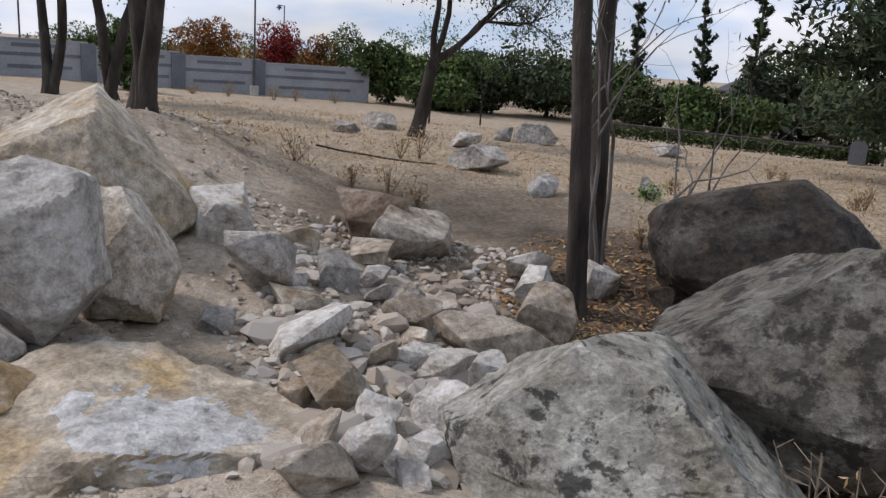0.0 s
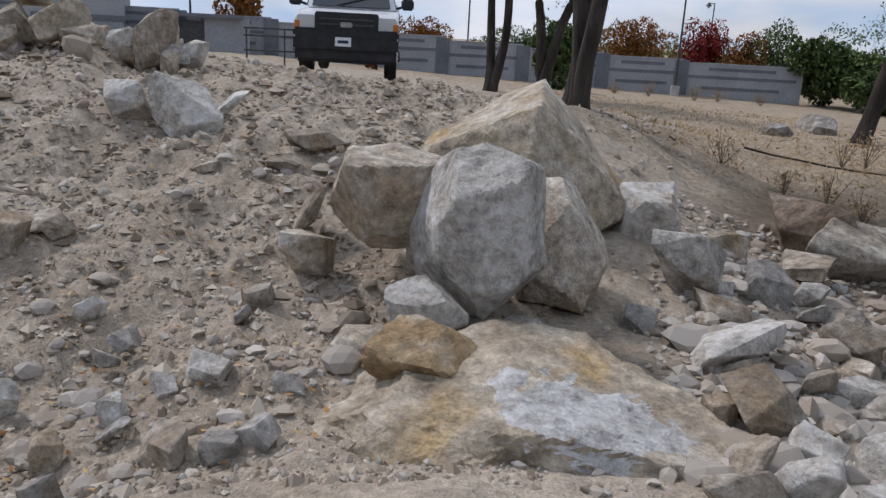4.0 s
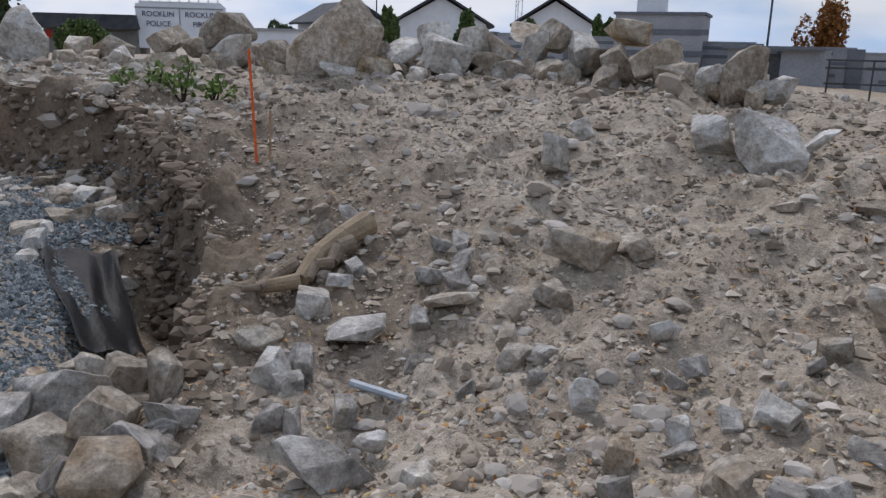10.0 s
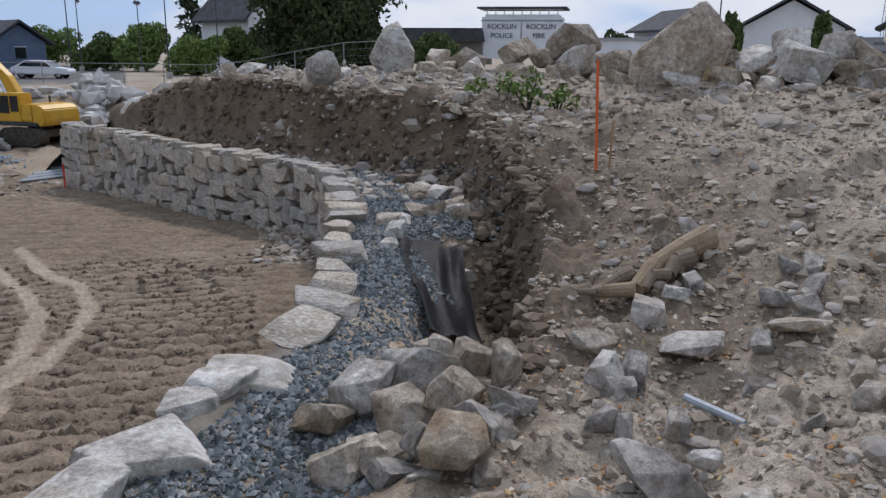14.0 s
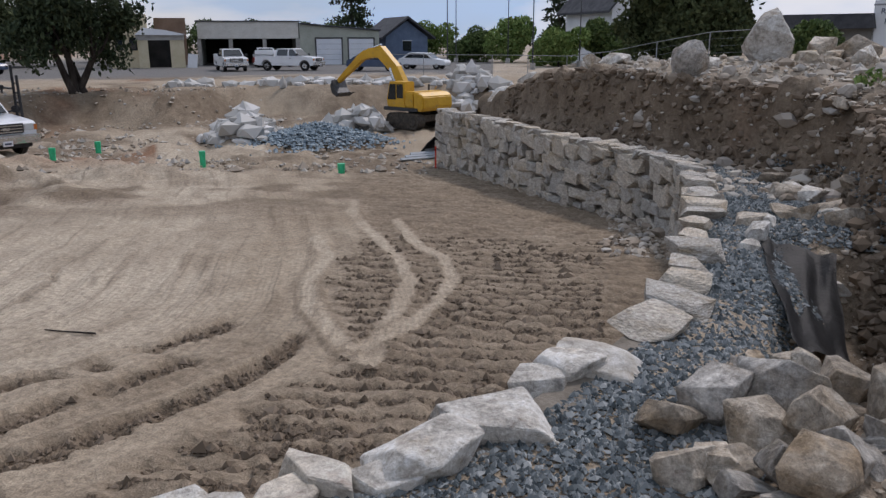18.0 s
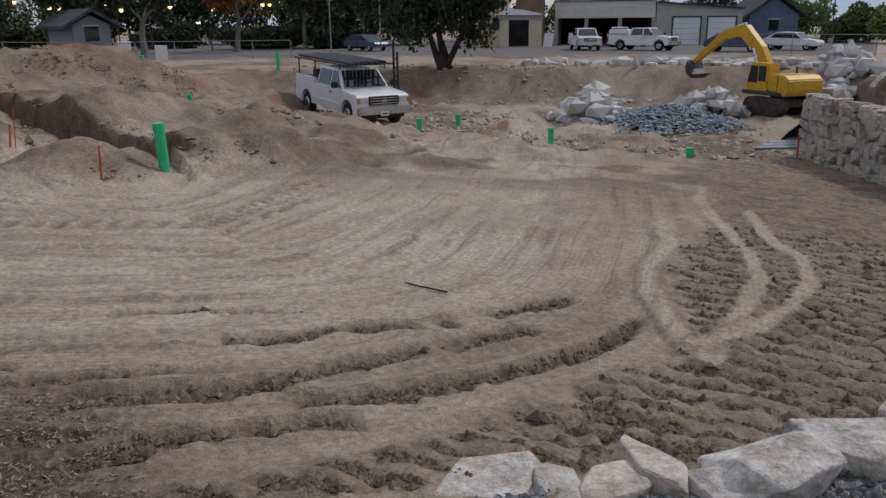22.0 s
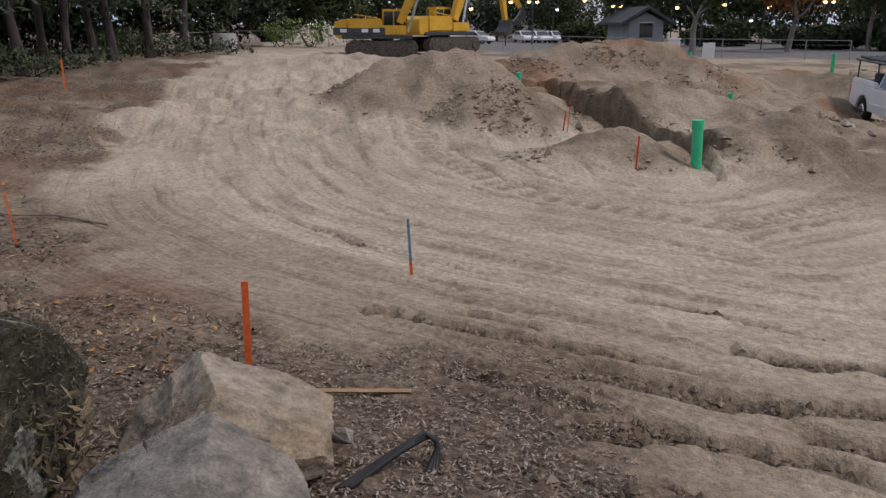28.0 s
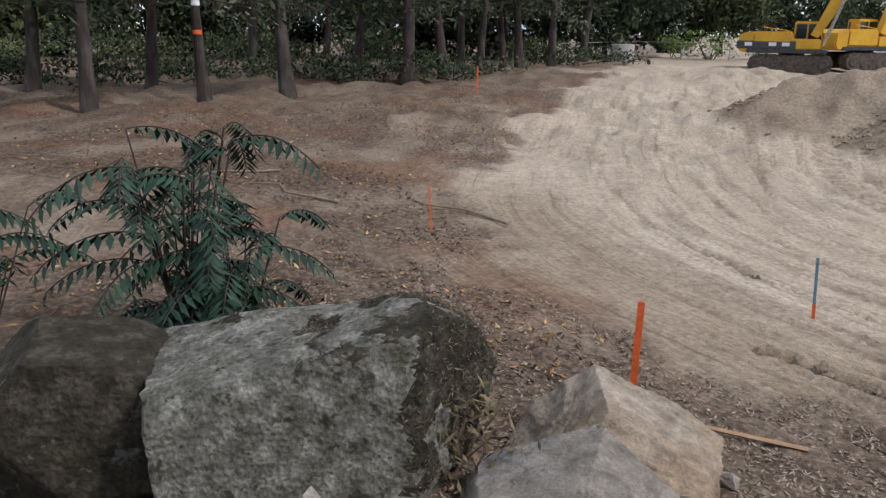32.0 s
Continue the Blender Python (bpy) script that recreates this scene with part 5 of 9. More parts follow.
# ---- boulders round the viewer ----
boulder(23.6, 8.5, 2.08, 1.54, 0.8, 5, ROCK_YELLOW, "large ochre-stained pointed boulder half buried in the dirt", planes=3, z=1.06, ledge=0.04,
        cuts=((-0.55, -0.1, 0.83, 0.62), (0.80, -0.1, 0.58, 0.52), (-0.45, -0.85, 0.28, 0.60), (0.55, -0.8, 0.25, 0.58), (-0.95, 0, -0.3, 0.86)))
boulder(27.3, 6.1, 1.02, 1.16, 0.95, 8, ROCK_WHITE, "blocky pale grey boulder propped on smaller stones", planes=2, z=1.10, ledge=0.035, rough=0.03,
        cuts=((-0.62, -0.45, -0.72, 0.80), (0.62, -0.30, -0.75, 0.74), (-0.80, -0.30, 0.42, 0.74), (-0.10, -0.55, 0.83, 0.78), (0.15, -1.0, 0.10, 0.70), (0.95, -0.45, 0.10, 0.74), (0.25, 0.1, 0.95, 0.80), (-0.45, -0.9, -0.1, 0.80)))
boulder(32.6, 6.65, 0.98, 0.76, 1.1, 12, ROCK, "tan-sided boulder with a flat pale top on the heap", planes=2, z=1.34, ledge=0.03,
        cuts=((0.06, -0.16, 1, 0.74), (-0.80, -0.55, -0.30, 0.72), (0.35, -0.95, -0.1, 0.66), (-0.7, -0.2, -0.75, 0.84), (0, -0.6, -0.8, 0.8)))
boulder(21.6, 6.65, 0.80, 0.98, 0.9, 3, ROCK, "tan boulder leaning behind a blocky grey one", planes=3, z=0.96, ledge=0.04, cuts=((0.78, -0.1, 0.62, 0.50), (0.35, -0.9, 0.25, 0.56), (-0.4, -0.6, 0.7, 0.7)))
slab = boulder(24.2, 4.75, 2.46, 0.90, 0.62, 21, ROCK_YELLOW, "wide tan slab boulder with a freshly broken white face", planes=4, z=0.30, rough=0.07, level=6,
        cuts=((0.30, -0.22, 0.93, 0.66), (0.08, -1, 0.20, 0.66), (-0.18, -0.30, 0.93, 0.66), (-0.75, -0.6, 0.3, 0.80), (-0.3, -0.95, 0.35, 0.74)))
boulder(30.6, 4.95, 0.66, 0.34, 0.8, 26, RUST_ROCK, "rust-coloured rock behind a wide tan slab", planes=5, z=0.90, level=4, cuts=((-0.2, -0.5, 0.8, 0.7), (0.6, -0.5, 0.6, 0.75)))
boulder(30.2, 5.60, 0.54, 0.36, 0.8, 28, ROCK_WHITE, "pale stone wedged under a grey boulder", planes=4, z=0.98, level=4, cuts=((-0.1, -0.45, 0.9, 0.7), (0, -1, -0.1, 0.7)))
boulder(-13.5, 4.6, 2.10, 1.25, 0.85, 31, LICHEN, "large grey boulder spotted with dark lichen", planes=7, z=0.36, level=6, ledge=0.06,
        cuts=((-0.78, 0, 0.625, 0.76), (0.83, 0, 0.56, 0.50), (0.05, -0.8, 0.6, 0.64)))
boulder(-25.5, 5.9, 2.30, 1.50, 0.8, 33, LICHEN_DARK, "grey boulder with black lichen patches beside dry weeds", planes=7, z=0.66,
        cuts=((-0.68, 0, 0.735, 0.47), (0, -0.85, 0.5, 0.62), (0.3, -0.6, 0.7, 0.8)))
boulder(-20.6, 9.6, 2.35, 1.55, 0.8, 36, DARK_ROCK, "dark weathered rounded boulder on the mulch", planes=9, round_=0.25, z=0.52, cuts=((-0.75, 0, 0.65, 0.85), (0.7, 0, 0.7, 0.82)))
mossy = boulder(-150.0, 5.0, 1.96, 1.32, 0.72, 41, MOSSY, "lichen-covered grey boulder with moss on top", planes=2, z=0.22, level=6, ledge=0.03, rough=0.045,
        cuts=((-0.30, -0.06, 0.95, 0.56), (0.03, -1, 0.08, 0.60), (0.85, -0.5, 0.10, 0.80), (-0.95, -0.25, -0.1, 0.84), (-0.2, -0.75, 0.62, 0.72)))
boulder(-169.2, 4.95, 1.42, 0.86, 0.75, 44, TAN_ROCK, "tan pointed boulder in bark mulch", planes=2, z=0.08, level=6, ledge=0.05,
        cuts=((-0.80, -0.2, 0.55, 0.50), (0.56, 0, 0.83, 0.52), (0.1, -0.75, 0.65, 0.58), (0.9, -0.3, 0.3, 0.82)))
boulder(-167.4, 4.36, 1.36, 0.72, 0.62, 45, TAN_GREY, "grey boulder with a cracked edge leaning on a tan one", planes=2, z=0.10, level=6, ledge=0.04,
        cuts=((-0.50, -0.1, 0.86, 0.56), (0.66, -0.2, 0.72, 0.56), (0.1, -0.8, 0.6, 0.62)))
# moss colour all over: dark for its moss and for the shade painted in
boulder(-134.0, 5.4, 1.50, 1.22, 0.9, 47, MOSS_COVER, "dark mossy boulder in the shade", planes=6, z=0.16, ledge=0.05)
boulder(75.0, 16.3, 1.75, 1.62, 0.8, 51, ROCK, "big pointed boulder standing on the crest of the heap", planes=8, level=4, cuts=((-0.68, 0, 0.73, 0.50), (0.8, 0, 0.6, 0.85)))
boulder(94.3, 20.0, 1.05, 1.35, 0.8, 54, ROCK_WHITE, "pointed pale rock standing on the heap", planes=7, level=4, cuts=((-0.85, 0, 0.5, 0.62), (0.85, 0, 0.5, 0.62)))
boulder(99.0, 18.5, 0.75, 0.80, 0.9, 57, ROCK_GREY, "rounded grey rock on the edge of the heap", tilt=(0, -10), planes=9, level=4, round_=0.3)

# the slab's freshly broken white face
slab.data.materials.append(FRESH_ROCK)
for p in slab.data.polygons:
    q = slab.matrix_world @ p.center - Vector((-1.45, 4.22, 0))
    u, v = q.x * 0.95 + q.y * 0.31, -q.x * 0.31 + q.y * 0.95
    if (slab.matrix_world.to_3x3() @ p.normal).z > 0.25 and (u / 0.52) ** 2 + (v / 0.30) ** 2 < 1 + 0.9 * noise.noise(p.center * 5) + 0.5 * noise.noise(p.center * 14):
        p.material_index = 1

# ---- single rocks, north: the stony gully under the two trunks ----
G = dict(group="gully rocks", label="broken pale limestone rock in the stony gully")
rock(15.7, 8.4, 0.72, 0.62, material=ROCK_WHITE, seed=3, **G)
rock(12.9, 7.3, 0.54, 0.52, z=0.98, material=ROCK_GREY, seed=5, tilt=6, group="gully rocks", label="blue-grey block of stone perched on small rocks")
rock(9.3, 6.3, 0.86, 0.34, deep=0.6, z=0.70, material=ROCK_WHITE, seed=9, tilt=-5, **G)
rock(2.7, 9.8, 1.04, 0.54, material=ROCK, seed=12, tilt=10, **G)
rock(4.9, 10.2, 1.06, 0.72, material=RUST_BROWN, seed=1, group="gully rocks", label="brown rounded rock with a hollow below")
rock(-3.4, 7.1, 0.84, 0.60, material=ROCK, seed=7, **G)
rock(-7.3, 8.0, 0.68, 0.50, material=ROCK, seed=10, **G)
rock(10.3, 8.7, 0.36, 0.36, material=ROCK_YELLOW, **G)
rock(-10.7, 9.37, 0.5, 0.42, material=ROCK_GREY, **G)
for a, d, w, h in ((-6.3, 8.79, .46, .40), (-5.9, 9.48, .46, .33), (-0.5, 5.16, .37, .33), (4.3, 4.94, .27, .23), (5.2, 4.25, .29, .36), (0.8, 4.38, .23, .26), (-3.5, 6.09, .35, .37), (-0.6, 6.38, .42, .22), (3.2, 4.28, .18, .22), (-5.9, 6.52, .36, .28), (1.9, 6.4, .34, .19)):
    rock(a, d, w, h, material=ROCK_WHITE, sink=0.10, **G)
for a, d, w, h in ((7.7, 5.33, .54, .30), (10.4, 7.08, .46, .26), (5.6, 8.98, .63, .22), (8.7, 4.3, .34, .26), (8.6, 4.02, .37, .24), (2.3, 7.31, .45, .30), (-0.1, 7.84, .32, .21), (4.2, 6.2, .22, .24), (2.0, 6.92, .29, .14), (10.2, 5.17, .20, .17), (9.2, 6.02, .21, .13)):
    rock(a, d, w, h, material=ROCK, sink=0.10, **G)
for a, d, w, h in ((15.7, 6.5, .29, .15), (7.8, 7.86, .53, .32), (5.0, 8.19, .30, .19), (2.0, 8.06, .22, .16), (4.9, 7.72, .29, .18), (11.0, 7.53, .33, .18), (23.8, 5.83, .37, .19), (27.2, 5.97, .31, .20), (1.8, 4.1, .19, .15), (21.5, 5.9, .24, .14), (25.4, 5.75, .22, .2), (29.0, 6.0, .2, .2)):
    rock(a, d, w, h, material=ROCK_GREY, sink=0.10, **G)
for a, d, w, h in ((-1.9, 15.3, 1.0, .5), (-1.0, 18.8, .7, .5), (5.1, 21.8, .9, .5), (7.6, 19.9, .6, .3), (-3.5, 21.4, .55, .45), (-5.7, 22.1, 1.2, .6), (-14.8, 23.1, .7, .42), (-6.5, 13.3, .5, .4), (-13.9, 14.1, .42, .4)):
    rock(a, d, w, h, material=ROCK_GREY, group="field rocks", label="weathered grey rock in the dry field")
rock(-15.5, 9.2, 0.34, 0.36, material=DARK_ROCK, group="field rocks", label="small dark stone on the mulch")

# ---- single rocks on the heap ----
H = dict(group="rocks on the heap", label="broken grey-tan rock on the dirt slope")
for a, d, w, h in ((60.1, 9.87, .40, .46), (58.1, 10.8, .29, .33), (49.6, 10.3, .60, .48), (46.5, 9.85, .66, .50), (43.7, 10.28, .42, .34), (73.9, 8.92, .17, .25), (76.4, 7.3, .36, .33), (79.2, 6.2, .28, .29), (52.0, 6.28, .17, .17), (57.2, 5.49, .17, .22), (44.7, 5.29, .26, .18), (72.1, 5.18, .21, .15), (68.5, 4.46, .21, .17), (50.7, 5.06, .15, .16), (60.1, 6.11, .19, .15)):
    rock(a, d, w, h, material=ROCK_WHITE, sink=0.12, **H)
for a, d, w, h in ((38.2, 9.12, .52, .32), (40.2, 8.57, .32, .18), (57.8, 7.62, .52, .32), (54.1, 7.67, .32, .2), (46.5, 9.14, .3, .16), (44.9, 8.56, .34, .13), (38.5, 7.32, .50, .40), (38.4, 6.7, .40, .40), (80.0, 6.79, .33, .2), (62.7, 6.37, .2, .2), (66.6, 7.02, .40, .17), (47.4, 4.52, .37, .19), (41.5, 6.18, .23, .17), (34.7, 5.5, .34, .21), (59.6, 6.97, .28, .16), (54.6, 4.8, .19, .17), (62.0, 6.11, .25, .19)):
    rock(a, d, w, h, material=ROCK, sink=0.12, **H)
for a, d, w, h in ((75.7, 4.8, .45, .36), (75.6, 8.62, .23, .24), (74.4, 7.72, .23, .15), (73.4, 7.87, .24, .17), (67.4, 8.03, .24, .18), (66.2, 8.03, .21, .18), (66.0, 7.63, .28, .2), (66.3, 7.32, .25, .19), (68.2, 7.49, .23, .17), (69.0, 6.84, .23, .15), (73.2, 6.82, .50, .2), (77.1, 6.27, .24, .29), (77.9, 5.99, .23, .2), (79.3, 5.51, .24, .19), (77.7, 5.51, .14, .17), (74.1, 5.65, .22, .16)):
    rock(a, d, w, h, material=ROCK_GREY, sink=0.12, **H)
for a, d, w, h in ((69.0, 6.18, .19, .17), (67.8, 6.19, .17, .14), (65.6, 5.74, .16, .23), (60.5, 5.85, .16, .12), (49.9, 5.83, .18, .16), (51.1, 5.69, .16, .11), (47.6, 5.22, .15, .12), (50.7, 4.87, .18, .11), (54.8, 4.25, .19, .2), (43.8, 4.37, .21, .16), (41.4, 4.44, .22, .18), (42.6, 5.97, .16, .12), (39.4, 5.02, .2, .11)):
    rock(a, d, w, h, material=ROCK_GREY, sink=0.12, **H)

# ---- rocks piled along the crest ----
K = dict(group="rocks on the crest", label="tan limestone rock piled on the crest of the heap")
for a, d, w, h, z in ((85.8, 18.6, .76, .50, 2.6), (83.9, 18.2, .68, .4, 2.55), (82.1, 18.1, .98, .62, 2.8), (81.6, 18.0, 1.04, .55, 2.40), (78.8, 16.9, .69, .55, 2.35), (72.2, 16.5, .5, .42, 2.5), (70.5, 16.5, .76, .64, 2.5), (68.4, 16.3, .54, .5, 2.85), (67.6, 15.8, .82, .7, 2.36), (65.6, 16.1, .8, .66, 2.55), (63.8, 15.9, .62, .36, 2.7), (62.0, 15.9, .88, .44, 2.95), (61.5, 15.6, .62, .68, 2.55), (60.2, 15.6, .72, .52, 2.85), (58.5, 15.3, .7, .56, 2.6)):
    rock(a, d, w, h, z=z, sink=0.02, tilt=14, turn=a * 7, material=(ROCK, ROCK_WHITE, ROCK)[int(a * 3) % 3], **K)
for a, d, w, h, z in ((55.5, 15.0, .78, .56, 2.9), (53.6, 14.2, .85, .56, 2.5), (56.1, 14.5, .62, .6, 2.36), (52.3, 14.0, .86, .42, 2.3), (49.9, 13.4, .48, .45, 2.26), (48.1, 13.15, .78, .84, 2.12), (60.6, 15.0, .54, .44, 2.26), (59.1, 14.8, .53, .38, 2.3), (62.7, 15.3, .65, .4, 2.34), (72.4, 16.1, .68, .42, 2.28), (74.7, 16.0, .85, .32, 2.3), (78.6, 16.7, .65, .34, 2.2), (82.5, 17.4, .62, .35, 2.2), (57.3, 15.2, .8, .6, 2.34), (64.5, 15.9, .7, .5, 2.34)):
    rock(a, d, w, h, z=z, sink=0.02, tilt=10, turn=a * 5, material=(ROCK, ROCK_YELLOW, ROCK_WHITE)[int(a * 3) % 3], **K)
rng = np.random.default_rng(11)
for i in range(84):
    a = rng.uniform(46, 92)
    back = rng.uniform(-0.6, 1.3)
    d = np.interp(a, (46, 54, 62, 75, 90, 102), (13.0, 14.5, 15.5, 16.6, 19.0, 20.0)) + back
    s = float(np.clip(rng.lognormal(-0.95, 0.36), 0.16, 0.7))
    rock(a, d, s, s * rng.uniform(0.6, 1.0), turn=rng.uniform(0, 360), seed=int(rng.integers(17)), material=(ROCK, ROCK, ROCK_WHITE, ROCK_YELLOW)[int(rng.integers(4))], tilt=rng.uniform(-25, 25), z=ground(*polar(a, d)) + max(0, back) * 0.12, **K)
# rocks along the top behind the wall
for i in range(34):
    a = rng.uniform(96, 117)
    d = np.interp(a, (96, 104, 110, 117), (19.5, 22.5, 28, 40)) + rng.normal(0, 1.1) * (1 + (a > 108))
    s = float(np.clip(rng.lognormal(-0.7, 0.42), 0.2, 1.1)) * (0.6 if a < 103 else 1.0)
    rock(a, d, s, s * rng.uniform(0.5, 0.9), turn=rng.uniform(0, 360), seed=int(rng.integers(17)), material=(ROCK, ROCK_WHITE, ROCK_WHITE)[int(rng.integers(3))], tilt=rng.uniform(-25, 25), group="rocks above the wall", label="pale limestone rock heaped above the stone wall")

# ---- rubble between the backfill and the cut ----
Q = dict(group="rubble by the cut", label="angular grey limestone rubble heaped in the trench")
for a, d, w, h, up in ((96.6, 6.0, .42, .44, 0), (92.4, 6.22, .58, .42, .05), (99.5, 5.72, .46, .26, 0), (93.7, 5.59, .38, .36, .05), (89.9, 5.7, .46, .38, .1), (92.4, 4.95, .24, .25, .1), (89.9, 4.85, .46, .26, .1), (88.7, 6.59, .41, .3, .05), (86.3, 6.21, .32, .42, 0), (90.9, 7.0, .28, .24, .05), (88.2, 5.28, .41, .28, .05), (95.3, 5.11, .34, .22, .05), (98.3, 5.06, .37, .24, 0), (94.4, 4.89, .32, .2, 0), (85.6, 5.67, .32, .22, 0), (87.0, 5.22, .26, .2, 0), (93.7, 6.89, .24, .24, 0), (91.9, 7.24, .28, .24, 0), (87.6, 7.17, .18, .18, 0)):
    rock(a, d, w, h, z=ground(*polar(a, d)) + up, material=(ROCK_GREY, ROCK)[int(a * 10) % 2], tilt=14, turn=a * 9, sink=0.08, **Q)
for i in range(26):
    a, d = rng.uniform(86, 97), rng.uniform(4.7, 6.9)
    s = rng.uniform(0.16, 0.34)
    rock(a, d, s, s * rng.uniform(0.6, 0.95), turn=rng.uniform(0, 360), seed=int(rng.integers(17)), material=(ROCK_GREY, ROCK)[int(rng.integers(2))], tilt=rng.uniform(-20, 20), z=ground(*polar(a, d)) - 0.05, **Q)
for i in range(20):
    a, d = rng.uniform(88.5, 95), rng.uniform(10.5, 15.0)
    s = rng.uniform(0.2, 0.55)
    rock(a, d, s, s * rng.uniform(0.4, 0.8), turn=rng.uniform(0, 360), seed=int(rng.integers(17)), material=(ROCK_WHITE, ROCK)[int(rng.integers(2))], tilt=rng.uniform(-15, 15), z=ground(*polar(a, d)) - 0.04, group="stones behind the wall", label="flat pale stone lying behind the wall's coping")
# heaps of broken stone on the far side of the pit, too many to count
fa, fd, fl_, fs = [], [], [], []
for i in range(420):
    k = i % 4
    if k < 3:
        a, d = rng.normal((129.2, 121.4, 113.5)[k], (1.35, 1.2, 1.6)[k]), rng.normal((34.6, 36.8, 46.0)[k], (0.9, 0.9, 2.0)[k])
        up = max(0.0, 1.0 - abs(a - (129.2, 121.4, 113.5)[k]) * 0.40) * rng.uniform(0, 1)
    else:
        a, d, up = rng.uniform(112, 134), 49.5 + rng.normal(0, 0.8), 0.0
    fa.append(a), fd.append(d), fl_.append(up), fs.append(rng.uniform(0.2, 0.55))
fp = np.array([(*polar(a, d), ground(*polar(a, d)) + up) for a, d, up in zip(fa, fd, fl_)])
scatter("broken_stone", fp, np.array(fs), island_mat("far_white_stone", [(0.34, 0.33, 0.31), (0.48, 0.47, 0.45), (0.62, 0.61, 0.60)]), "heaps of white broken stone along the far rim", "stone", seed=88, level=1)
# moss on the boulder's crown and end, with dead needles on it
mossy.data.materials.append(MOSS_COVER)
crown = []
for p in mossy.data.polygons:
    k = 0.35 * noise.noise(p.center * 3.1) + 0.18 * noise.noise(p.center * 9)
    if p.center.x + k > 0.52 or p.normal.z > 0.6 and p.center.x * 0.5 + k * 1.6 > 0.05:
        p.material_index = 1
        crown.append(mossy.matrix_world @ p.center - mossy.matrix_world.translation)
crown = np.array(crown)[np.random.default_rng(91).integers(0, len(crown), 1800)]
moss = flakes("moss", crown, 0.06, 0.012, MOSS, "", "", 93, 0.5, mossy)
moss.matrix_parent_inverse = mossy.matrix_world.to_3x3().to_4x4().inverted()
# white stones by the mossy boulder
rock(-149.4, 4.15, 0.20, 0.28, material=ROCK_WHITE, tilt=30, group="white stones", label="small white stone at the foot of a boulder", z=0.40)
rock(-146.4, 4.15, 0.22, 0.12, material=ROCK_WHITE, group="white stones", label="small white stone at the foot of a boulder", z=0.40)
rock(-131.0, 4.45, 0.24, 0.14, material=ROCK_WHITE, group="white stones", label="small white stone at the foot of a boulder", z=0.32)
rock(-178.0, 5.1, 0.12, 0.12, material=ROCK_GREY, group="white stones", label="small grey stone on the bark mulch")



# ---- the curved dry-stone retaining wall ----
def along_wall():
    """Points each 5 cm along the wall's edge, smoothed, with the inward normal."""
    steps = np.concatenate([[0], np.cumsum(np.hypot(*np.diff(WALL, axis=0).T))])
    s = np.arange(0, steps[-1], 0.05)
    x, y = np.interp(s, steps, WALL[:, 0]), np.interp(s, steps, WALL[:, 1])
    k = np.ones(31) / 31
    x, y = np.convolve(np.pad(x, 15, "edge"), k, "valid"), np.convolve(np.pad(y, 15, "edge"), k, "valid")
    tx, ty = np.gradient(x), np.gradient(y)
    ln = np.hypot(tx, ty)
    return s, x, y, tx / ln, ty / ln


def floor_at(x, y):
    return float(np.clip(0.25 + 0.058 * x, -1.05, 0.55))


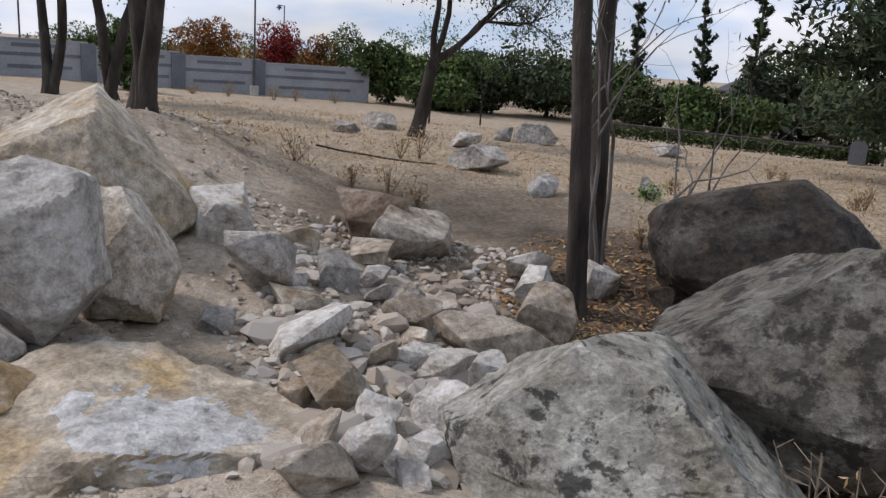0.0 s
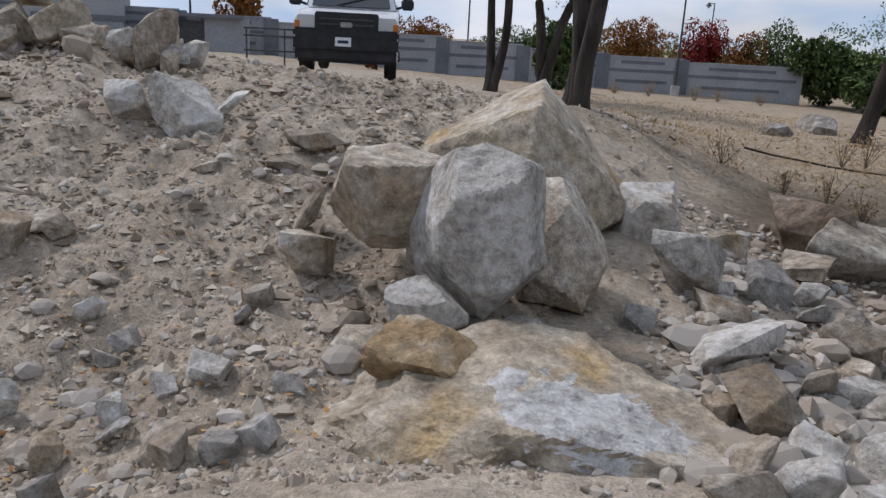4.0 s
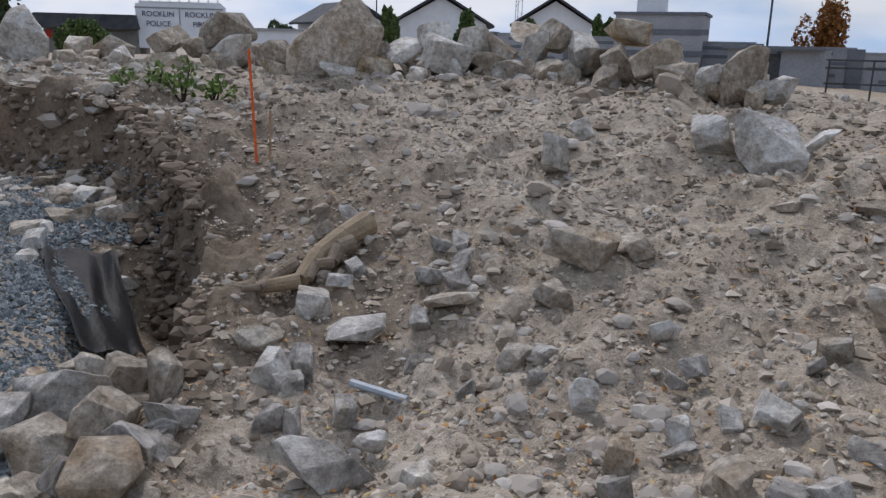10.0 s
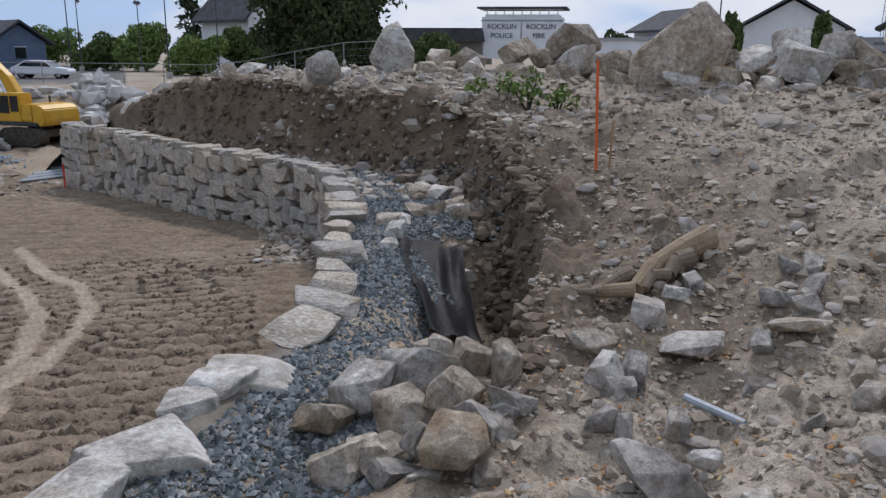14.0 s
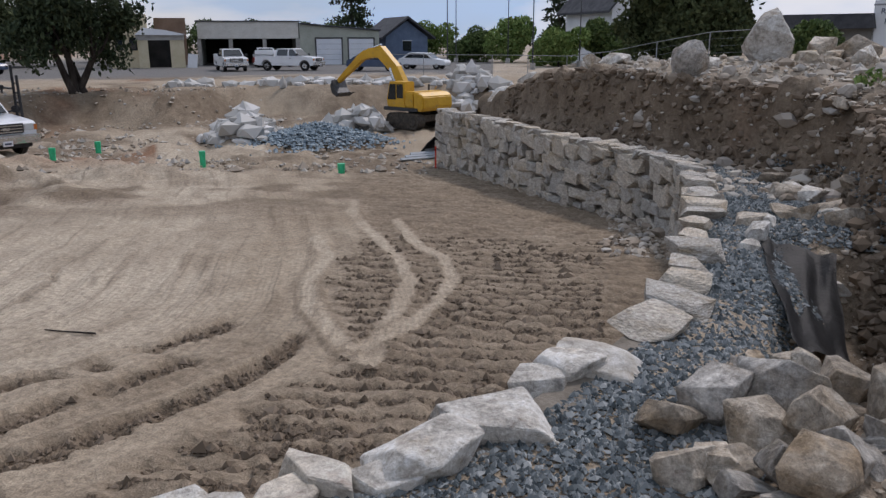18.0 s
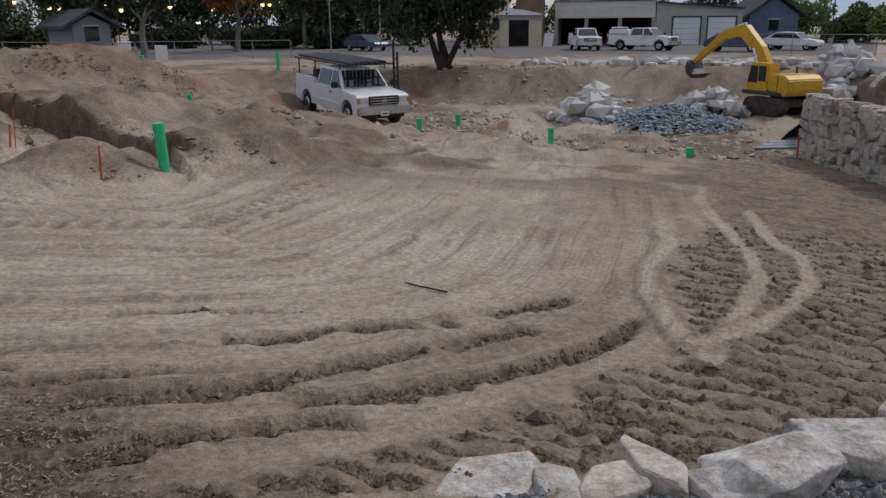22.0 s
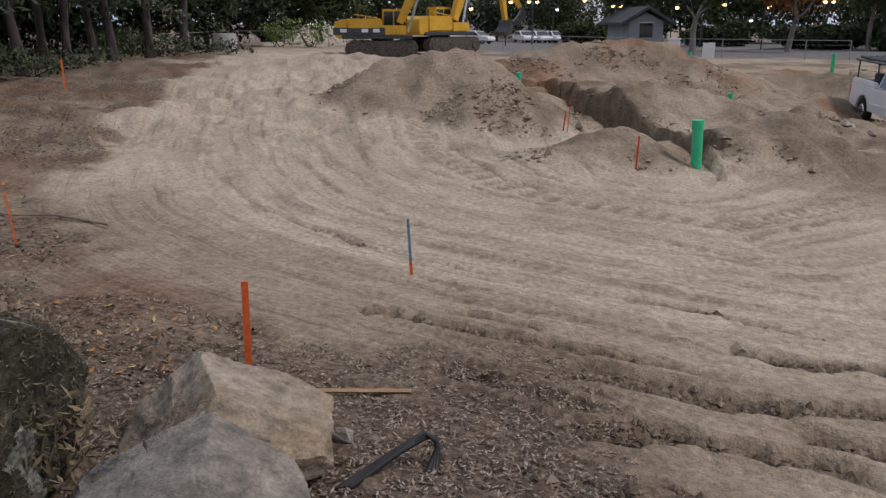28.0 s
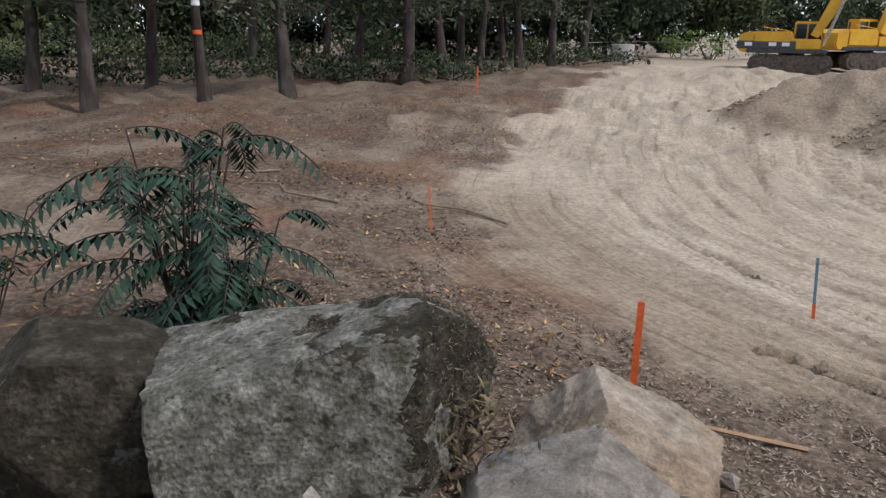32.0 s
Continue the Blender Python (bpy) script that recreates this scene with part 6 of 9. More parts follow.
def build_wall():
    s, x, y, tx, ty = along_wall()
    wall = thing("retaining_wall", "curved dry-stone retaining wall of pale limestone with flat coping stones", "wall", kind="structure")
    # core darker than the stones, set back from the faces, seen in the joints
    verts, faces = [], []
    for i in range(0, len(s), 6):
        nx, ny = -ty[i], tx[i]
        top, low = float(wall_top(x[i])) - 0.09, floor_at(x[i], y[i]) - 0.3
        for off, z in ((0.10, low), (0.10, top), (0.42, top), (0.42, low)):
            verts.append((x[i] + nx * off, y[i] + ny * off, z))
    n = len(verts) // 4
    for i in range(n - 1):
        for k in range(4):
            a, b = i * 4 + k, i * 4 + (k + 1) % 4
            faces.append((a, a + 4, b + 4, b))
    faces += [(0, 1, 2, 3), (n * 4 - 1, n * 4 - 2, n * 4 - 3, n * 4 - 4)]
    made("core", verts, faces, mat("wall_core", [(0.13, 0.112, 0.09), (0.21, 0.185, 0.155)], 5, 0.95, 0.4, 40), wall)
    rng = np.random.default_rng(5)
    forms = [hull_mesh("wall_stone", 300 + k, WALL_STONE, 0.03, squared=True) for k in range(14)]
    total = s[-1]
    for course in range(7):
        c = rng.uniform(0, 0.3)
        while c < total - 9.5:
            wide = rng.uniform(0.24, 0.72)
            j = min(len(s) - 1, int((c + wide / 2) / 0.05))
            low, top = floor_at(x[j], y[j]) - 0.15, float(wall_top(x[j])) - 0.05
            rows = max(1, round((top - low) / 0.33))
            if course < rows:
                hgt = (top - low) / rows
                mid = low + hgt * (course + 0.5) + rng.normal(0, 0.035)
                pieces = [(0.0, 0.0, wide, hgt)] if wide > 0.36 or rng.uniform() < 0.6 else [(0.0, -hgt / 4, wide, hgt * 0.52), (0.0, hgt / 4, wide, hgt * 0.52)]
                nx, ny = -ty[j], tx[j]
                for dx, dz, w, h in pieces:
                    ob = new("stone", forms[int(rng.integers(14))])
                    ob.parent = wall
                    out = 0.15 + rng.uniform(-0.04, 0.03)
                    ob.matrix_local = Matrix.Translation((x[j] + nx * out, y[j] + ny * out, mid + dz)) @ Matrix.Rotation(math.atan2(ty[j], tx[j]) + rng.normal(0, 0.06), 4, "Z") @ Matrix.Rotation(rng.normal(0, 0.16), 4, "Y") @ Matrix.Diagonal((w * 0.58, 0.22, h * rng.uniform(0.55, 0.63), 1))
            c += wide * 0.95
    # coping: thin irregular slabs, larger towards the near end
    c = 0.0
    slabs = [hull_mesh("coping", 700 + k, WALL_STONE if k % 3 else ROCK_WHITE, 0.03, flat=0.5) for k in range(8)]
    while c < total - 5.6:
        near = smooth(total - 12.5, total - 5, c)
        w = rng.uniform(0.32, 0.58) * (1 + 0.35 * float(near))
        j = min(len(s) - 1, int((c + w / 2) / 0.05))
        ob = new("coping_stone", slabs[int(rng.integers(8))])
        ob.parent = wall
        ang = math.atan2(ty[j], tx[j])
        nx, ny = -ty[j], tx[j]
        dp = rng.uniform(0.42, 0.62) * (1 + 0.15 * float(near))
        ob.matrix_local = Matrix.Translation((x[j] + nx * (dp * 0.38), y[j] + ny * (dp * 0.38), float(wall_top(x[j])) - 0.03 + rng.uniform(-0.02, 0.02))) @ Matrix.Rotation(ang + rng.normal(0, 0.12), 4, "Z") @ Matrix.Rotation(rng.normal(0, 0.05), 4, "X") @ Matrix.Diagonal((w * 0.56, dp * 0.56, rng.uniform(0.07, 0.12), 1))
        c += w * 0.97
    return wall


build_wall()

# large slabs of the near end
for a, d, w, h, dp, tn in ((136.7, 4.75, .60, .26, .8, 5), (131.7, 4.68, .40, .28, 1.0, 30), (127.5, 4.78, .46, .30, 1.0, 10), (125.1, 4.95, .52, .34, .8, -15), (120.0, 4.92, .46, .32, 1.0, 40), (116.9, 5.10, .70, .36, .75, 28), (112.0, 5.62, .84, .32, .66, 8), (108.8, 6.35, .48, .24, .8, 10), (106.8, 6.65, .56, .30, .7, 0), (103.9, 6.85, .76, .30, .9, -6)):
    rock(a, d, w * 1.08, h * 0.82, deep=dp, turn=tn, z=0.10 if a < 119 else 0.02, material=(ROCK_WHITE, WALL_STONE)[int(a) % 2], sink=0.02, flat=0.45, group="wall slabs", label="large flat pale slab laid on the end of the wall", name="slab", category="stone slab")

# ---- gravel backfill ----
def strip_points(n, seed):
    rng = np.random.default_rng(seed)
    x, y = rng.uniform(-16, -2.6, n * 6), rng.uniform(-4.2, 1.2, n * 6)
    db, sb, ab = to_line(CUT, x, y)
    dw, sw, aw = to_line(WALL, x, y)
    north = np.where(sb > 0, db, -db)
    keep = (north < 0.1) & (sw > 0) & (dw > 0.28) & ~((x < -8.0) & (x > -11.3) & (north > -0.85))
    x, y = x[keep][:n], y[keep][:n]
    return x, y


gx, gy = strip_points(26000, 8)
near_g = np.hypot(gx, gy)
scatter("gravel", np.stack([gx, gy, land(gx, gy) + 0.005], -1), np.clip(np.random.default_rng(4).lognormal(-3.75, 0.3, len(gx)), 0.012, 0.05), BLUE_GRAVEL, "crushed blue-grey gravel backfill behind the wall", "gravel", seed=6, level=0)
ax, ay = np.random.default_rng(14).normal(0, 1, (2, 2600))
px_, py_ = -26.9 + ax * 1.2 - 0.5 * ay, -18.4 - ax * 0.7 - ay * 1.0
scatter("gravel_heap", np.stack([px_, py_, land(px_, py_) + np.clip(0.85 - 0.36 * np.hypot(ax, ay), 0, 1) * np.random.default_rng(3).uniform(0.3, 1, 2600)], -1), np.full(2600, 0.09), HEAP_GRAVEL, "heap of blue-grey gravel on the pit floor", "gravel", seed=16, level=0)


# ---- stones, clods, chips and straw too many to count ----
def spread(n, az0, az1, d0, d1, seed, power=1.0):
    rng = np.random.default_rng(seed)
    a, d = np.radians(rng.uniform(az0, az1, n)), d0 + (d1 - d0) * rng.uniform(0, 1, n) ** power
    return -d * np.sin(a), d * np.cos(a), d, rng


def relief(x, y):
    db, sb, ab = to_line(CUT, x, y)
    north = np.where(sb > 0, db, -db)
    rough = 0.10 * grain(x, y, 1.9, 11) + 0.085 * grain(x, y, 0.75, 12) + 0.05 * grain(x, y, 0.31, 13) + slumps(x, y, north)
    return land(x, y) + rough * (0.5 + 0.5 * smooth(-3, -6, x) * smooth(14, 9, y)) * (north > 0)


x, y, d, rng = spread(330, 34, 84, 4.3, 12, 141, 1.3)
scatter("small_stones", np.stack([x, y, relief(x, y)], -1), np.clip(rng.lognormal(-2.95, 0.36, len(x)), 0.03, 0.12), SMALL_STONE, "small broken stones strewn over the dirt slope", "stones", seed=142, level=2, lift=0.12)
x, y, d, rng = spread(240, 47, 98, 12.6, 18.5, 143, 0.8)
scatter("small_stones", np.stack([x, y, relief(x, y)], -1), np.clip(rng.lognormal(-2.3, 0.4, len(x)), 0.05, 0.24), SMALL_STONE, "small broken stones below the crest rocks", "stones", seed=144, level=2, lift=0.12)
x, y, d, rng = spread(260, -4, 12.5, 4.2, 9.0, 145, 1.0)
scatter("small_stones", np.stack([x, y, relief(x, y)], -1), np.clip(rng.lognormal(-2.5, 0.4, len(x)), 0.04, 0.18), SMALL_STONE, "small pale stones filling the gully", "stones", seed=146, level=2, lift=0.12)
x, y, d, rng = spread(4200, 14, 90, 3.9, 16, 41, 1.2)
scatter("pebbles", np.stack([x, y, relief(x, y)], -1), np.clip(rng.lognormal(-3.95, 0.5, len(x)), 0.008, 0.07) * (0.7 + d / 20), PEBBLE, "grey and tan pebbles strewn over the dirt heap", "pebbles", seed=42, level=1)
x, y, d, rng = spread(46000, 22, 92, 3.9, 18, 43, 1.25)
scatter("clods", np.stack([x, y, relief(x, y) - 0.01], -1), np.clip(rng.lognormal(-4.15, 0.55, len(x)), 0.007, 0.09) * (0.7 + d / 16), CLOD, "crumbled dirt clods on the slope", "soil", seed=44, level=0)
x, y, d, rng = spread(2600, -5, 15, 4.2, 10.5, 45, 1.1)
scatter("gully_pebbles", np.stack([x, y, relief(x, y)], -1), np.clip(rng.lognormal(-3.6, 0.6, len(x)), 0.012, 0.12), PEBBLE, "pale pebbles between the gully rocks", "pebbles", seed=46, level=1)
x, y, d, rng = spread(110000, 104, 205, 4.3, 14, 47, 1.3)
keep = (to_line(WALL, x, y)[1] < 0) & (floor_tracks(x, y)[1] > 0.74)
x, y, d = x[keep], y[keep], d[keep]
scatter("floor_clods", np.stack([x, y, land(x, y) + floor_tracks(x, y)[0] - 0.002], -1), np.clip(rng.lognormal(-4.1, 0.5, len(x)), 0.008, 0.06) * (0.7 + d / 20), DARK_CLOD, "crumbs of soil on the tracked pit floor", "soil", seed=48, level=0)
x, y, d, rng = spread(6000, 96, 150, 17, 50, 49, 1.0)
keep = (to_line(WALL, x, y)[1] < 0) & (d > 24)
x, y, d = x[keep], y[keep], d[keep]
scatter("far_stones", np.stack([x, y, land(x, y)], -1), np.clip(rng.lognormal(-2.6, 0.5, len(x)), 0.04, 0.25), PEBBLE, "scattered stones on the far pit floor", "pebbles", seed=50, level=0)
x, y, d, rng = spread(4200, 84, 104, 13, 24, 71, 1.0)
scatter("bank_stones", np.stack([x, y, relief(x, y)], -1), np.clip(rng.lognormal(-3.1, 0.5, len(x)), 0.02, 0.16), PEBBLE, "pale stones strewn on top of the bank", "pebbles", seed=72, level=1)
x, y, d, rng = spread(30000, 84, 112, 6.0, 26, 73, 1.0)
db_, sb_, ab_ = to_line(CUT, x, y)
keep = (db_ * sb_ > -0.32) & (db_ * sb_ < 0.45) & (x < -6.3)
x, y, d = x[keep], y[keep], d[keep]
scatter("bank_clods", np.stack([x, y, land(x, y) + 0.02], -1), np.clip(rng.lognormal(-3.0, 0.5, len(x)), 0.02, 0.15), DARK_CLOD, "dark crumbling earth and roots of the cut bank", "soil", seed=74, level=1)
x, y, d, rng = spread(26000, 150, 188, 15.5, 40, 75, 1.0)
keep = spoil(x, y) > 0.14 + 0.9 * rng.uniform(0, 1, len(x)) ** 2
x, y, d = x[keep], y[keep], d[keep]
scatter("spoil_clods", np.stack([x, y, land(x, y) + 0.03], -1), np.clip(rng.lognormal(-3.3, 0.5, len(x)), 0.015, 0.16), HEAP_CLOD, "clods of dug brown earth on the spoil heaps", "soil", seed=76, level=0)
# straw and leaves under the trunks and over the field
x, y, d, rng = spread(22000, -34, 8, 4.6, 20, 51, 1.2)
keep = zones(x, y)["straw"] + zones(x, y)["mulch"] > 0.35
x, y = x[keep], y[keep]
flakes("dry_straw", np.stack([x, y, relief(x, y) + 0.02], -1), 0.09, 0.012, STRAW, "dry straw and leaf litter on the ground", "litter", seed=52, tilt=0.3)
x, y, d, rng = spread(5000, -34, 0, 4.6, 12, 53, 1.2)
keep = zones(x, y)["mulch"] > 0.3
x, y = x[keep], y[keep]
flakes("leaf_litter", np.stack([x, y, relief(x, y) + 0.02], -1), 0.08, 0.04, DRY_LEAF, "dry brown leaves on the mulch", "litter", seed=54, tilt=0.35)
x, y, d, rng = spread(34000, 160, 226, 4.2, 11, 55, 1.3)
keep = zones(x, y)["mulch"] > 0.35
x, y = x[keep], y[keep]
fx_, fy_, fd_, frng = spread(9000, 188, 230, 6, 25, 155, 1.0)
fk_ = zones(fx_, fy_)["mulch"] > 0.4
fx_, fy_ = fx_[fk_], fy_[fk_]
flakes("forest_litter", np.stack([fx_, fy_, relief(fx_, fy_) + 0.015], -1), 0.11, 0.03, LITTER, "rusty needles and leaves on the forest slope", "litter", seed=156, tilt=0.3)
fk_ = slice(0, 900)
flakes("forest_leaves", np.stack([fx_[fk_] + 0.3, fy_[fk_], relief(fx_[fk_] + 0.3, fy_[fk_]) + 0.025], -1), 0.09, 0.04, DRY_LEAF, "scattered dry orange leaves on the forest slope", "litter", seed=157, tilt=0.35)
flakes("bark_mulch", np.stack([x, y, relief(x, y) + 0.012], -1), 0.050, 0.017, CHIPS, "grey-brown bark chips spread at the pit's edge", "mulch", seed=56, tilt=0.28)
x, y, d, rng = spread(900, 20, 88, 4.2, 12, 57, 1.2)
flakes("blown_leaves", np.stack([x, y, relief(x, y) + 0.03], -1), 0.06, 0.03, DRY_LEAF, "a few dry leaves blown over the dirt", "litter", seed=58, tilt=0.4)
x, y, d, rng = spread(9000, -30, 26, 12, 30, 59, 1.0)
keep = zones(x, y)["straw"] > 0.4
x, y = x[keep], y[keep]
flakes("dry_grass", np.stack([x, y, relief(x, y) + 0.05], -1), 0.16, 0.02, STRAW, "short dry grass of the field", "grass", seed=60, tilt=0.8)



# ---- buildings, fences and lamps beyond the site ----
def at(az, d, z=None):
    x, y = polar(az, d)
    return Vector((x, y, ground(x, y) if z is None else z))


def facing(az, d, turn=0, z=None):
    """A pose whose y axis points away from the viewer: x runs to the picture's right."""
    p = at(az, d, z)
    return pose(p.x, p.y, p.z, 0, 0, az + turn)


# garage with open bays and two white doors
g = thing("garage_building", "long low garage with open bays and a sage wing", "building", facing(128.6, 90, 0, 0.2))
part("fascia_wall", boxed((0, 0.2, 3.75), (10.4, 0.5, 1.75), bevel=0.03), STUCCO, g)
part("roof", boxed((0, 5.5, 4.66), (10.8, 11.4, 0.12)), ROOF_DARK, g)
# coloured near black for the shade deep in the bays
part("back_wall", boxed((0, 10.6, 2.3), (10.4, 0.3, 4.6)), DARK_ROOM, g)
part("floor_slab", boxed((0, 5.2, 0.05), (10.4, 10.5, 0.14)), CONCRETE, g)
for x in (-5.1, -1.9, 1.6, 5.1):
    part("pillar", boxed((x, 0.3, 1.45), (0.40, 0.42, 2.9), bevel=0.02), CONCRETE, g)
for x in (-5.1, 5.1):
    part("side_wall", boxed((x, 5.4, 2.3), (0.25, 10.2, 4.6)), STUCCO, g)
wing = part("wing_wall", extruded([(5.3, 0.0), (5.3, 4.35), (13.9, 3.65), (13.9, 0.0)], 0.0, 9.0), STUCCO_GREEN, g)
part("wing_roof", extruded([(5.2, 4.38), (5.2, 4.52), (14.1, 3.80), (14.1, 3.66)], -0.3, 9.2), ROOF_DARK, g)
for x in (8.4, 11.9):
    dr = part("overhead_door", boxed((x, -0.03, 1.45), (2.75, 0.06, 2.75)), DOOR_WHITE, g)
    for k in range(1, 5):
        part("door_panel_joint", boxed((x, -0.07, 0.1 + k * 0.55), (2.75, 0.02, 0.025)), BLOCK_WALL, dr)
    for s in (-1.42, 1.42):
        part("door_frame", boxed((x + s, -0.05, 1.5), (0.14, 0.12, 2.95)), STEEL, dr)
    part("door_frame", boxed((x, -0.05, 2.92), (2.95, 0.12, 0.14)), STEEL, dr)
# half-demolished cream building beside it
g = thing("cream_building", "cream stucco building with a torn-off front and a dark doorway", "building", facing(134.2, 84, 0, 0.2))
part("front_wall_left", boxed((-1.7, 0, 1.4), (0.9, 0.3, 2.8)), STUCCO_CREAM, g)
part("front_wall_right", boxed((1.4, 0, 1.4), (1.3, 0.3, 2.8)), STUCCO_CREAM, g)
part("lintel", boxed((-0.1, 0.02, 3.0), (4.4, 0.5, 0.5)), CONCRETE, g)
part("torn_eave", extruded([(-2.4, 3.25), (-1.6, 3.9), (0.3, 3.7), (2.2, 3.3), (1.6, 3.2)], -0.6, 0.5), WHITE_WALL, g)
# dark panel added for the shade behind the doorway
part("room_shade_panel", boxed((-0.2, 3.0, 1.4), (3.8, 0.2, 2.8)), DARK_ROOM, g)
part("upper_wall", boxed((-3.0, 4.0, 2.6), (3.4, 6.0, 5.2)), STUCCO_CREAM, g)
part("brown_wall", boxed((0.9, 4.2, 2.6), (3.0, 2.0, 4.6)), mat("brown_wall", [(0.15, 0.10, 0.07), (0.22, 0.15, 0.11)], 1.0, 0.9, 0.1, 14), g)
part("leaning_board", boxed((2.6, -0.5, 0.8), (0.9, 0.08, 1.9), Matrix.Rotation(0.12, 4, "Y")), WHITE_WALL, g)
for x in (-3.9, -2.6):
    part("window", boxed((x, 0.97, 2.4), (0.7, 0.06, 1.2)), GLASS, g)

# police and fire station with its white tower
g = thing("fire_station", "low dark-roofed fire station with a white lettered sign tower", "building", facing(85.2, 92, -6, 0.9))
part("tower", boxed((0, 0, 3.3), (8.6, 5.0, 4.4), bevel=0.05), WHITE_WALL, g)
part("tower_band", boxed((0, -2.52, 5.1), (8.7, 0.08, 0.16)), BLOCK_WALL, g)
part("parapet", boxed((0, 0, 5.62), (7.9, 4.6, 0.25)), WHITE_WALL, g)
for k in range(9):
    part("roof_post", boxed((-3.8 + k * 0.95, -2.2, 5.95), (0.10, 0.10, 0.55)), WHITE_WALL, g)
part("roof_rail", boxed((0, -2.2, 6.25), (8.6, 0.14, 0.10)), WHITE_WALL, g)
part("tower_roof", boxed((0, 0, 6.42), (9.6, 5.8, 0.20)), ROOF_DARK, g)


def lettering(text, x, z, size, parent, material=None):
    c = bpy.data.curves.new("lettering", "FONT")
    c.body, c.size, c.extrude, c.align_x = text, size, 0.02, "CENTER"
    ob = new("lettering", c)
    ob.data.materials.append(material or NAVY)
    ob.parent = parent
    ob.matrix_local = Matrix.Translation((x, -2.56, z)) @ Matrix.Rotation(radians(90), 4, "X")
    return ob


for tx, x, z in (("ROCKLIN", -2.1, 4.25), ("ROCKLIN", 2.1, 4.25), ("POLICE", -2.1, 3.3), ("FIRE", 1.9, 3.3)):
    lettering(tx, x, z, 0.74, g)
part("pilaster", boxed((0, -2.55, 3.9), (0.12, 0.10, 2.4)), BLOCK_WALL, g)
part("low_wing", boxed((-8.6, 1.0, 1.6), (9.0, 7.0, 3.2)), mat("taupe_wall", [(0.17, 0.16, 0.15), (0.24, 0.23, 0.21)], 1, 0.9, 0.1, 14), g)
part("wing_roof", extruded([(-15.2, 2.9), (-13.6, 4.3), (-4.2, 4.3), (-3.9, 2.9)], -3.6, 5.6), ROOF_DARK, g)
for x in (-11.6, -10.0, -8.2):
    part("window", boxed((x, -2.53, 1.9), (0.9, 0.06, 1.5)), GLASS, g)
part("red_sign", boxed((-12.6, -2.6, 2.3), (0.5, 0.08, 0.8)), RED_PAINT, g)
part("right_wing", boxed((12.0, 1.0, 1.9), (14.0, 7.0, 2.6)), WHITE_WALL, g)
part("right_wing_roof", boxed((12.0, 1.0, 3.28), (14.6, 7.6, 0.2)), BLOCK_WALL, g)


def gable_house(label, az, d, w, eave, ridge, wall, roof, turn=0, base=0.3, group="gabled houses"):
    g = thing("house", label, "house", facing(az, d, turn, base), group)
    part("wall", extruded([(-w / 2, 0), (-w / 2, eave), (0, ridge - 0.3), (w / 2, eave), (w / 2, 0)], 0, 9), wall, g)
    for s in (-1, 1):
        part("roof", extruded([(0, ridge), (s * (w / 2 + 0.9), eave - 0.35), (s * (w / 2 + 0.9), eave - 0.10), (0, ridge + 0.28)], -0.8, 9.6), roof, g)
    wd = part("window", boxed((0, -0.04, eave * 0.6), (1.2, 0.08, 1.3)), GLASS, g)
    part("window_frame", boxed((0, -0.05, eave * 0.6 + 0.70), (1.4, 0.10, 0.10)), WHITE_WALL, wd)
    return g


gable_house("white gabled building with a dark slate roof", 68.0, 92, 10.0, 5.0, 8.1, WHITE_WALL, ROOF_DARK)
gable_house("white gabled building with a dark slate roof", 60.2, 92, 8.0, 5.2, 7.9, WHITE_WALL, ROOF_DARK)
gable_house("white gabled building with a dark slate roof", 73.8, 94, 7.0, 5.0, 7.0, WHITE_WALL, ROOF_DARK, 25)
gable_house("tall white house with a steep dark gable among trees", 102.6, 88, 5.0, 5.5, 8.6, WHITE_WALL, ROOF_DARK, 35, group="far houses")
gable_house("small blue house beyond the pit", 117.9, 112, 6.0, 3.0, 5.4, BLUE_HOUSE, ROOF_DARK, 20, group="far houses")
gable_house("small dark shed behind the hedge", -21.6, 60, 1.6, 2.0, 2.5, mat("dark_shed_wall", [(0.05, 0.06, 0.06), (0.08, 0.09, 0.09)], 1, 0.9, 0.1, 14), ROOF_DARK, 20, group="far houses", base=0.2)
gable_house("small grey park shed with a hipped roof", 162.5, 80, 3.2, 2.0, 3.1, BLOCK_WALL, ROOF_DARK, 15, group="park sheds", base=0.9)
gable_house("pale two-storey building behind the park trees", 171.5, 130, 16, 8.0, 10.5, STUCCO, ROOF_DARK, 0, group="far houses", base=1.0)

# grey banded block building and enclosure beyond the heap
g = thing("block_building", "grey block building with darker bands beyond the heap", "building", facing(53.4, 46, -8, 0.6))
part("wall", boxed((0, 2, 2.1), (4.6, 4.0, 4.2)), BLOCK_WALL, g)
for k in range(3):
    part("band", boxed((0.2 * k, -0.02, 1.1 + k * 1.1), (4.4, 0.06, 0.28)), BLOCK_DARK, g)
part("coping", boxed((0, 2, 4.25), (4.8, 4.2, 0.14)), BLOCK_DARK, g)
part("roof_box", boxed((-0.6, 1.5, 4.75), (1.5, 1.2, 0.85), bevel=0.03), WHITE_WALL, g)
g = thing("enclosure", "grey block enclosure with a dark metal gate", "shed", facing(45.6, 44, -4, 0.7))
part("wall", boxed((1.1, 0, 1.2), (2.2, 0.4, 2.4)), BLOCK_WALL, g)
part("wall", boxed((-1.9, 0, 1.2), (1.2, 0.4, 2.4)), BLOCK_WALL, g)
part("gate", boxed((-0.65, 0.02, 1.1), (1.3, 0.12, 2.2)), STEEL, g)
part("roof", boxed((-0.4, 0.6, 2.48), (4.6, 2.4, 0.16)), BLOCK_DARK, g)
g = thing("bench_rack", "dark metal rack beside the parked truck", "rack", facing(40.4, 30, 0, 1.5))
